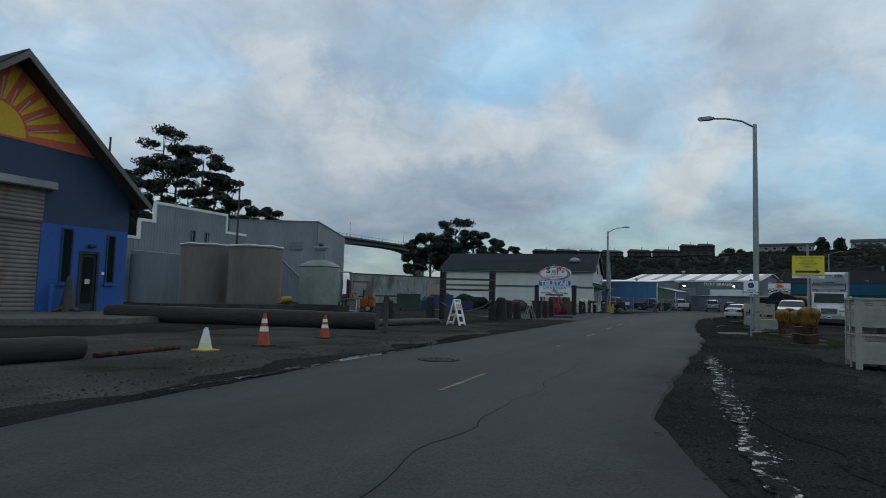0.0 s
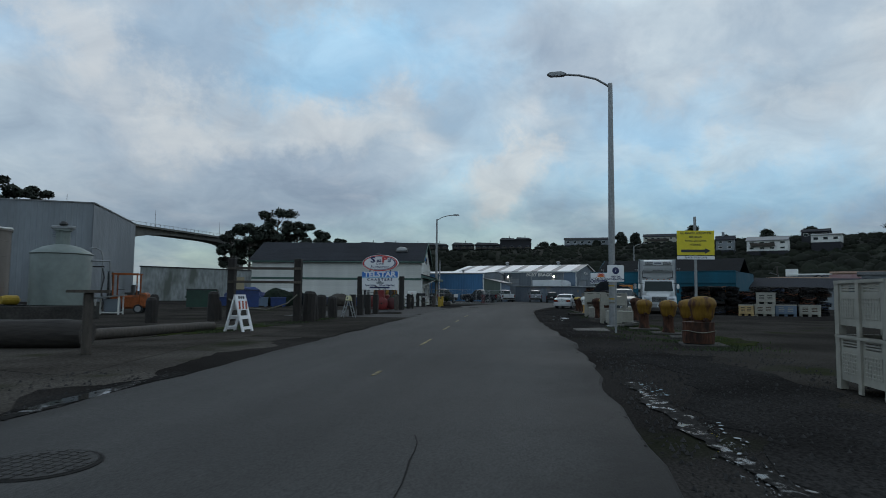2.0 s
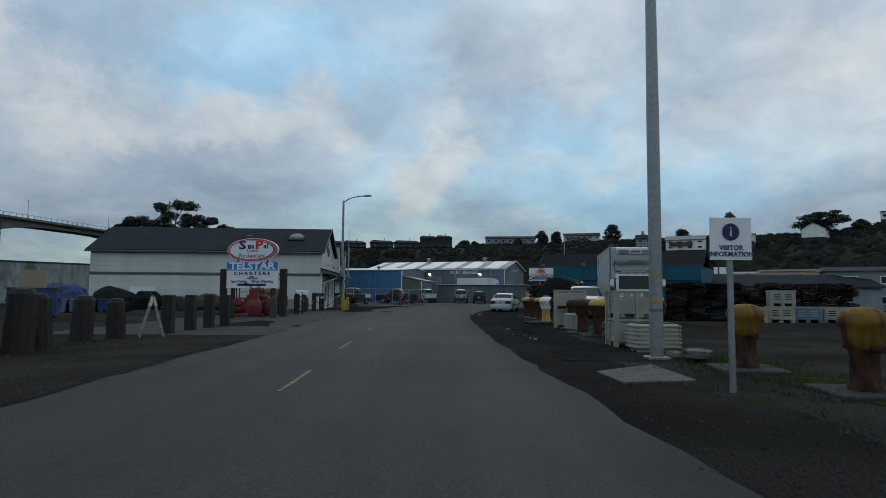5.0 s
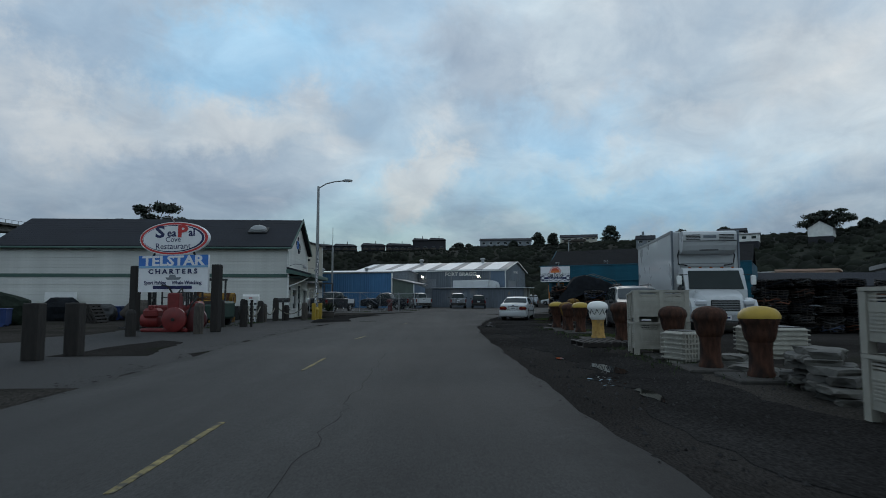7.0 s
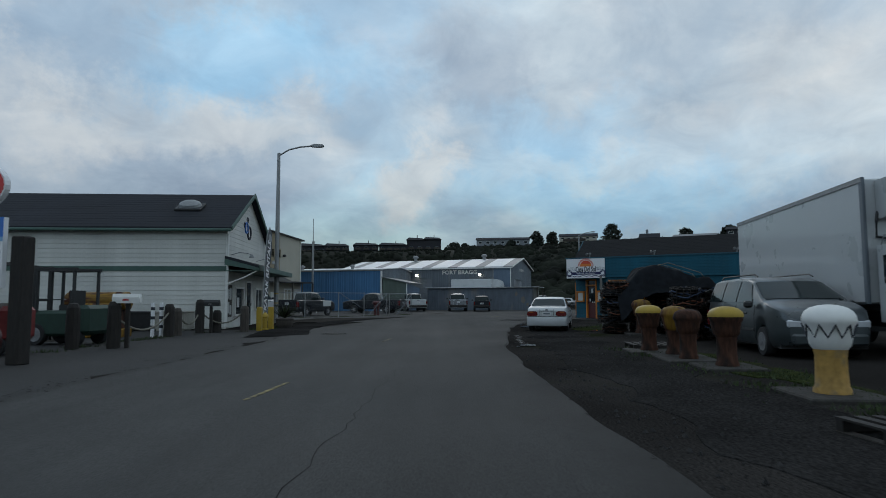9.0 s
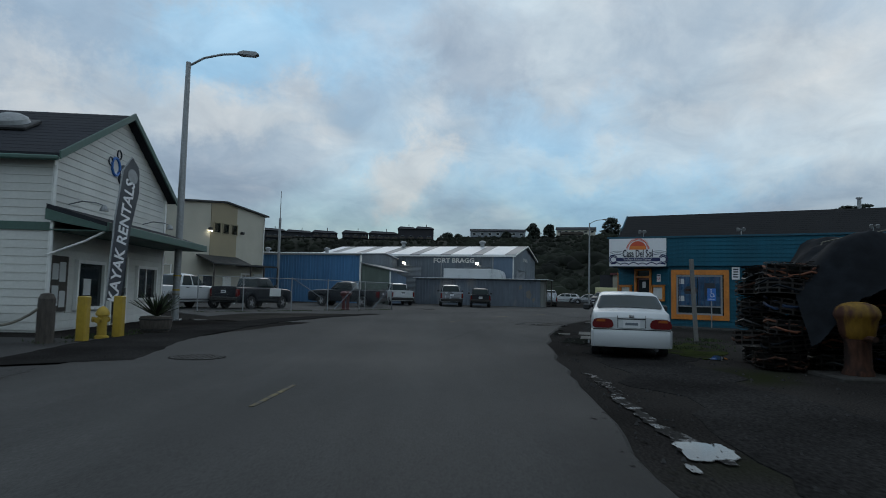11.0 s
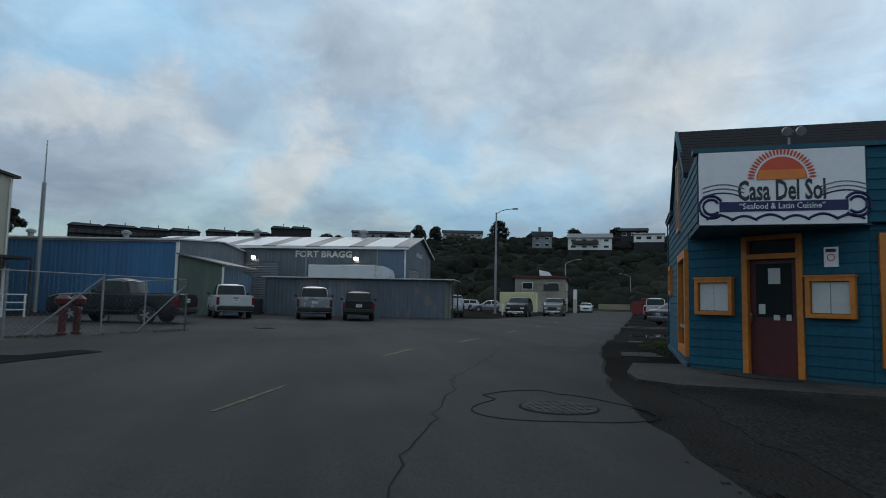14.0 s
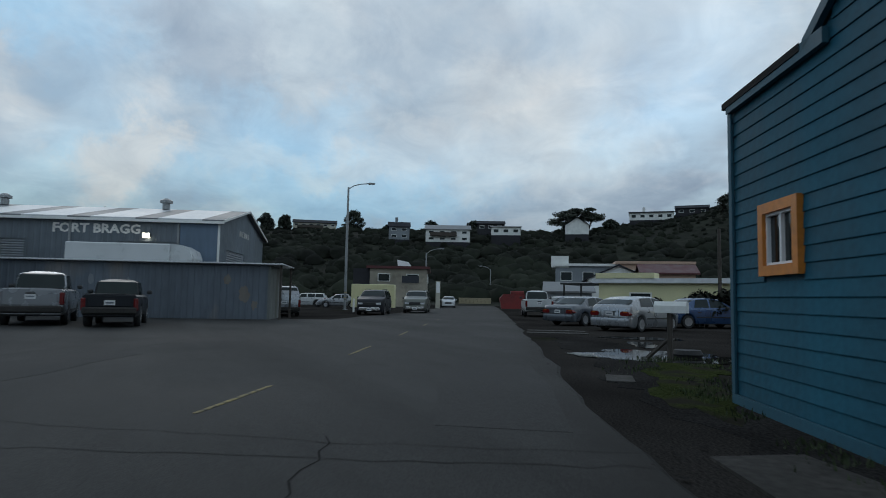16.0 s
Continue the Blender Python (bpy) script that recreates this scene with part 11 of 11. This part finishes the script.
# ---- ground details ----
def blob(cx, cy, rx, ry, ang, seed, n=28, rag=0.35):
    c, s = math.cos(math.radians(ang)), math.sin(math.radians(ang))
    out = []
    for k in range(n):
        a = 2 * math.pi * k / n
        q = 1 + rag * (noise.noise((math.cos(a) * 1.6 + seed, math.sin(a) * 1.6, seed)) + 0.5 * noise.noise((math.cos(a) * 4 + seed, math.sin(a) * 4, seed)))
        x, y = rx * q * math.cos(a), ry * q * math.sin(a)
        out.append((x * c - y * s, x * s + y * c))
    return out


PUDDLES = ((5.9, 10.75, 1.3, 0.16, 33), (7.9, 12.2, 0.7, 0.12, 33), (31.3, 18.7, 0.5, 0.1, 30), (33.95, 20.0, 0.66, 0.2, 36), (35.15, 21.28, 0.2, 0.07, 30), (47.55, 28.95, 0.32, 0.22, 10), (46.95, 28.95, 0.1, 0.04, 25), (60.6, 34.65, 0.6, 0.1, 22), (62.6, 35.2, 0.4, 0.08, 20), (58.3, 33.25, 1.0, 0.42, 20), (60.8, 34.6, 0.4, 0.15, 20), (84.0, 35.0, 1.9, 1.5, 80), (90.6, 33.8, 1.2, 0.7, 80), (87.6, 34.4, 0.4, 1.3, 80), (56.2, 29.9, 0.9, 0.3, 20), (58.0, 30.3, 0.8, 0.22, 20), (72.5, 48.6, 1.6, 0.5, 10))
for k, (x, y, rx, ry, ang) in enumerate(PUDDLES):
    bm = prism(blob(0, 0, rx, ry, ang, k * 3.1, 40, 0.45), "z", 0.0, 0.006)
    tagged(part("puddle", bm, M_WATER, None, "", turned(x, y, 0, 0.013)), "shallow puddle reflecting the sky", "puddle", "puddles", "structure")


# broken wet film along the edge of the gravel
def flecks(name, path, width, count, seed, big, z, mat, label, cat, rag=0.4):
    """Many small flat patches scattered along a line, none over another."""
    r = random.Random(seed)
    lens = [math.dist(a, b) for a, b in zip(path, path[1:])]
    vs, fs, taken = [], [], {}
    for _ in range(count):
        d = r.uniform(0, sum(lens) - 0.01)
        for (a, b), L in zip(zip(path, path[1:]), lens):
            if d <= L:
                break
            d -= L
        ang, off, u = math.degrees(math.atan2(b[1] - a[1], b[0] - a[0])), r.gauss(0, width), min(1.0, d / L)
        ux, uy = (b[0] - a[0]) / L, (b[1] - a[1]) / L
        cx, cy = a[0] + (b[0] - a[0]) * u - uy * off, a[1] + (b[1] - a[1]) * u + ux * off
        if noise.noise((cx * 0.8, cy * 0.8, seed)) < -0.08:
            continue
        rx = big * (0.12 + 0.88 * r.random() ** 3)
        cell = (int(cx * 2), int(cy * 2))
        near = [q for i in (-1, 0, 1) for k in (-1, 0, 1) for q in taken.get((cell[0] + i, cell[1] + k), ())]
        if any(math.hypot(cx - x, cy - y) < (rx + q) * 1.35 for x, y, q in near):
            continue
        taken.setdefault(cell, []).append((cx, cy, rx))
        n = len(vs)
        vs += [(cx + x, cy + y, z) for x, y in blob(0, 0, rx, rx * r.uniform(0.3, 0.8), ang + r.uniform(-60, 60), r.uniform(0, 90), 12, rag)]
        fs.append(tuple(range(n, n + 12)))
    me = bpy.data.meshes.new(name)
    me.from_pydata(vs, [], fs)
    me.materials.append(mat)
    tagged(new(name, me), label, cat, kind="stuff")


for k, (path, width, count, big) in enumerate((([(3.7, 1.7), (5.1, 2.65), (7.3, 4.2), (9.7, 5.75), (11.7, 6.92), (13.5, 8.1)], 0.075, 2600, 0.045), ([(48.2, 29.3), (49.8, 30.15), (51.2, 30.8)], 0.06, 500, 0.06), ([(57.0, 33.0), (58.8, 33.7), (60.3, 34.55), (62.5, 35.5)], 0.1, 500, 0.08), ([(14.6, 8.6), (15.3, 8.8), (16.8, 9.5)], 0.1, 90, 0.05), ([(31.5, 19.2), (33.5, 19.9), (36.0, 21.2)], 0.12, 300, 0.07))):
    flecks("wet_patches", path, width, count, 3 + k * 2, big, 0.0145, M_WATER, "scattered slivers of water on dark gravel", "puddle")
flecks("edge_crumbs", [(x + 0.1, y - 0.15) for x, y in RIGHT[2:24]], 0.12, 9000, 31, 0.045, 0.0325, M_WET, "dark crumbs of dirt and gravel over the road edge", "gravel", 0.6)
flecks("edge_crumbs", [(x - 0.1, y + 0.1) for x, y in LEFT[2:13]], 0.13, 6000, 33, 0.05, 0.0325, M_WET, "dark crumbs of dirt and gravel over the road edge", "gravel", 0.6)


def film_strip(path, width, seed, label):
    """A long ragged sheet of thin water, part of it dried out, along a line."""
    fine, bm, prev = along(path, 160), bmesh.new(), None
    for i, p in enumerate(fine):
        q, o = fine[min(i + 1, 159)], fine[max(i - 1, 0)]
        d = Vector((q[0] - o[0], q[1] - o[1])).normalized()
        n = Vector((-d.y, d.x))
        a = noise.noise((p[0] * 1.1, p[1] * 1.1, seed)) + 0.6 * noise.noise((p[0] * 5.3, p[1] * 5.3, seed))
        b = noise.noise((p[0] * 1.3, p[1] * 1.3, seed + 7)) + 0.6 * noise.noise((p[0] * 6.1, p[1] * 6.1, seed + 7))
        w1, w2 = width * (0.35 + 0.55 * a), width * (0.55 + 0.6 * b)
        if w1 + w2 < width * 0.22:
            prev = None
            continue
        c = Vector(p)
        cur = (bm.verts.new((*(c + n * w1), 0.0175)), bm.verts.new((*(c - n * w2), 0.0175)))
        if prev:
            bm.faces.new((prev[0], prev[1], cur[1], cur[0]))
        prev = cur
    tagged(part("water_film", bm, M_FILM), label, "puddle", kind="structure")


film_strip([(13.4, 8.15), (10.57, 6.33), (7.79, 4.5), (5.84, 3.21), (4.6, 2.36), (4.05, 1.9)], 0.2, 3.0, "broken film of water along the gravel edge")
film_strip([(51.74, 31.01), (49.78, 30.16), (48.33, 29.43), (47.63, 28.96), (47.23, 28.71)], 0.16, 5.0, "broken film of water beside the road")
film_strip([(1.6, 7.9), (4.4, 9.75), (7.3, 11.75), (9.0, 13.0)], 0.16, 11.0, "broken film of water along the road edge")


def manhole(x, y, r, label):
    th = thing("manhole_cover", turned(x, y, 30, 0.03), label, "manhole cover", "manhole covers")
    part("ring", lathe([(r + 0.035, 0.0), (r + 0.035, 0.006), (r + 0.006, 0.008)], 28), M_TAR, th)
    lid = part("lid", lathe([(r, 0.004), (r, 0.012), (0.02, 0.013)], 28), M_IRON, th)
    for i in range(-4, 5):
        for j in range(-4, 5):
            if math.hypot(i, j) * r / 4.6 < r * 0.92:
                part("stud", box(i * r / 4.6 - 0.025, i * r / 4.6 + 0.025, j * r / 4.6 - 0.025, j * r / 4.6 + 0.025, 0.012, 0.017), M_IRON, lid)


manhole(6.67, 9.52, 0.36, "round iron manhole cover in the road")
manhole(49.3, 37.0, 0.42, "round iron manhole cover near the verge")
manhole(65.6, 37.04, 0.42, "round iron manhole cover in a patched ring")
manhole(79.0, 50.2, 0.4, "round iron manhole cover in the yard")
pts = []
for k in range(41):
    a = 2 * math.pi * k / 40
    q = 0.95 + 0.12 * math.sin(3 * a + 0.6) + (0.28 if 0.3 < a < 1.1 else 0.0)
    pts.append((65.6 + q * math.cos(a), 37.04 + q * math.sin(a), 0.026))
tagged(part("tar_seam", tube(pts, 0.014, 4), M_TAR), "black tar seam round a patched manhole", "road seam", kind="structure")


def crack(points, w, seed):
    bm = bmesh.new()
    fine = along(points, max(12, int(4 * sum(math.dist(a, b) for a, b in zip(points, points[1:])))))
    prev = None
    for i, p in enumerate(fine):
        dx = 0.10 * noise.noise((p[0] * 1.3, p[1] * 1.3, seed)) + 0.09 * noise.noise((p[0] * 5, p[1] * 5, seed))
        ww = w * (0.5 + 0.8 * abs(noise.noise((p[0] * 2, p[1] * 2, seed + 3))))
        q = fine[min(i + 1, len(fine) - 1)] if i + 1 < len(fine) else p
        o = fine[i - 1] if i else p
        d = Vector((q[0] - o[0], q[1] - o[1])).normalized()
        n = Vector((-d.y, d.x))
        c = Vector(p) + n * dx
        cur = (bm.verts.new((*(c + n * ww), 0.0325)), bm.verts.new((*(c - n * ww), 0.0325)))
        if prev:
            bm.faces.new((prev[0], prev[1], cur[1], cur[0]))
        prev = cur
    tagged(part("road_crack", bm, M_TAR), "thin dark crack in the asphalt", "road crack", "road cracks", "structure")


for k, (pts, w) in enumerate((([(1.0, 2.7), (1.77, 3.27), (2.2, 3.69), (2.8, 4.1), (3.95, 4.8), (5.75, 5.95), (9.0, 8.2)], 0.008), ([(22.0, 17.0), (26.0, 19.7), (27.4, 20.6), (30.1, 22.3), (34.9, 25.3), (41.0, 28.6)], 0.007), ([(55.0, 35.6), (60.0, 37.1), (64.8, 38.23), (66.4, 38.6), (67.9, 38.95), (70.4, 39.2), (75.0, 39.8)], 0.012), ([(73.9, 48.0), (74.1, 45.0), (74.25, 42.0), (74.25, 39.8), (74.42, 37.0)], 0.012), ([(75.2, 46.2), (75.0, 42.5), (74.75, 39.4), (74.9, 37.2)], 0.009), ([(80.4, 41.0), (80.9, 39.4), (80.4, 37.4)], 0.016), ([(86.0, 46.5), (84.0, 42.0), (84.5, 38.0)], 0.016), ([(94.0, 46.5), (93.0, 42.0), (92.5, 38.2)], 0.018), ([(68.5, 47.0), (72.0, 46.0), (78.0, 45.5), (86.0, 46.5)], 0.014))):
    crack(pts, w * (1.0 if k in (0, 2) else 0.7), k * 2.3)
for k, (x, y, rx, ry, ang) in enumerate(((78.6, 45.6, 2.8, 0.8, 4),)):
    tagged(part("road_patch", prism(blob(0, 0, rx, ry, ang, 40 + k * 2.0, rag=0.3), "z", 0, 0.0025), M_PATCH, None, "", turned(x, y, 0, 0.0305)), "darker patched strip of asphalt", "road patch", "road patches", "structure")
for x, y, w, d, ang in ((79.65, 36.55, 0.8, 0.42, -8), (92.6, 36.3, 2.2, 0.7, 88), (94.2, 36.2, 2.2, 0.7, 88), (75.6, 34.6, 0.1, 0.1, 0)):
    sl = thing("access_slab", turned(x, y, ang, 0.0), "pale concrete access slab set in the verge", "slab", "access slabs")
    part("slab", box(-w / 2, w / 2, -d / 2, d / 2, -0.04, 0.03, bevel=0.008), M_CONC_D, sl)
    if w > 0.9:
        part("lid", box(-w * 0.4, -w * 0.05, -d * 0.32, d * 0.32, 0.031, 0.036), M_IRON, sl)
tagged(part("road_patch", prism([(75.5, 37.75), (78.4, 37.7), (81.15, 37.85), (81.2, 39.25), (78.0, 39.2), (75.6, 39.0)], "z", 0.0305, 0.033), M_PATCH), "darker repaired strip of asphalt", "road patch", "road patches", "structure")
for pts in ([(62.35, 34.5), (60.95, 34.08), (61.08, 33.12), (62.5, 33.55)], [(60.3, 33.8), (59.05, 33.45), (59.5, 32.65), (60.75, 33.05)], [(60.95, 34.75), (60.5, 34.55), (60.6, 34.25), (61.1, 34.4)]):
    tagged(part("access_slab", prism(pts, "z", -0.04, 0.025), M_SLAB), "grey concrete slab set in the wet verge", "slab", "verge slabs", "structure")
tagged(part("side_slab", prism([(74.85, 36.78), (75.05, 36.0), (73.75, 35.75), (73.6, 36.7)], "z", -0.05, 0.025), M_CONC_D), "square dark concrete slab beside the teal wall", "slab", kind="structure")
tagged(part("verge_footway", prism([(8.6, 14.2), (13.0, 18.2), (17.5, 21.0), (19.5, 22.9), (16.4, 23.0), (11.5, 19.6), (8.0, 16.0)], "z", -0.04, 0.012), M_DIRT), "packed brown dirt strip on the verge", "paving", kind="structure")


for k, (x, y, rx, ry, ang) in enumerate(((78.3, 35.85, 1.7, 0.5, -8), (81.5, 35.0, 1.6, 0.7, -15), (24.2, 10.6, 3.4, 0.75, 33), (28.4, 13.6, 2.4, 0.7, 33), (37.5, 19.1, 4.5, 0.6, 32), (44.5, 23.6, 3.6, 0.6, 30), (57.6, 30.4, 1.8, 0.6, 15), (16.0, 22.6, 3.0, 0.6, 30), (31.2, 15.6, 2.2, 0.6, 31), (22.5, 9.2, 1.6, 0.7, 20))):
    tagged(part("turf_patch", prism(blob(0, 0, rx, ry, ang, 140 + k * 2.7, 40, 0.5), "z", -0.02, 0.0125 + 0.0011 * k), M_MOSS, None, "", turned(x, y, 0)), "patch of short mossy turf on the verge", "grass", "turf patches", "structure")


def grass(areas, per, label):
    r = np.random.RandomState(21)
    vs, fs = [], []
    for (x0, y0), (x1, y1), half in areas:
        L = math.dist((x0, y0), (x1, y1))
        n = int(per * L * half)
        u, v = r.rand(n), r.normal(size=n) * half * 0.5
        dx, dy = (x1 - x0) / L, (y1 - y0) / L
        for a, b in zip(u, v):
            x, y = x0 + (x1 - x0) * a - dy * b, y0 + (y1 - y0) * a + dx * b
            if noise.noise((x * 0.9, y * 0.9, 7.0)) < -0.05:
                continue
            t, h, w = r.rand() * 6.283, 0.03 + 0.07 * r.rand(), 0.008 + 0.01 * r.rand()
            lx, ly = (r.rand() - 0.5) * 0.07, (r.rand() - 0.5) * 0.07
            i = len(vs)
            vs += [(x - w * math.cos(t), y - w * math.sin(t), 0.0), (x + w * math.cos(t), y + w * math.sin(t), 0.0), (x + lx, y + ly, h)]
            fs.append((i, i + 1, i + 2))
    me = bpy.data.meshes.new("verge_grass")
    me.from_pydata(vs, [], fs)
    me.materials.append(M_GRASS)
    tagged(new("verge_grass", me), label, "grass", kind="stuff")


grass([((19.5, 8.6), (28.5, 14.0), 1.3), ((33.0, 17.2), (48.0, 26.2), 0.9), ((80.0, 35.4), (83.5, 34.6), 1.0), ((74.0, 35.75), (79.0, 35.75), 0.35), ((14.0, 21.0), (24.0, 27.0), 0.8), ((57.5, 30.4), (62.0, 30.6), 0.7), ((48.0, 41.2), (53.5, 43.4), 0.5), ((62.0, 52.6), (76.0, 51.0), 0.6), ((40.0, 38.0), (48.0, 42.5), 0.4), ((77.8, 35.0), (81.0, 35.2), 0.5)], 420, "short patchy green grass along the verge")


def pebbles():
    """Loose gravel along the road edges."""
    r = np.random.RandomState(8)
    bm = bmesh.new()
    vs, fs = [], []
    rows = [(along(RIGHT[1:20], 300), 1, 3.8), (along(LEFT[1:6], 120), -1, 2.4)]
    for line_, side, reach in rows:
        for (x, y), (x2, y2) in zip(line_, line_[1:]):
            d = Vector((x2 - x, y2 - y))
            if d.length < 1e-6:
                continue
            n = Vector((d.y, -d.x)).normalized() * side
            for _ in range((60 if x < 18 else 22 if x < 45 else 10) if side > 0 else 16):
                o = r.rand() ** 1.4 * reach + 0.15
                px, py = x + d.x * r.rand() + n.x * o, y + d.y * r.rand() + n.y * o
                s = 0.008 + 0.024 * r.rand() ** 2.2
                i = len(vs)
                a = r.rand() * 3.14
                c, q = math.cos(a) * s, math.sin(a) * s
                vs += [(px + c, py + q, 0.004), (px - q, py + c, 0.004), (px - c, py - q, 0.004), (px + q, py - c, 0.004), (px, py, 0.012 + s * 0.9)]
                fs += [(i, i + 1, i + 4), (i + 1, i + 2, i + 4), (i + 2, i + 3, i + 4), (i + 3, i, i + 4)]
    me = bpy.data.meshes.new("loose_gravel")
    me.from_pydata(vs, [], fs)
    me.materials.append(M_PEBBLE)
    tagged(new("loose_gravel", me), "loose grey gravel along the road edges", "gravel", kind="stuff")


pebbles()
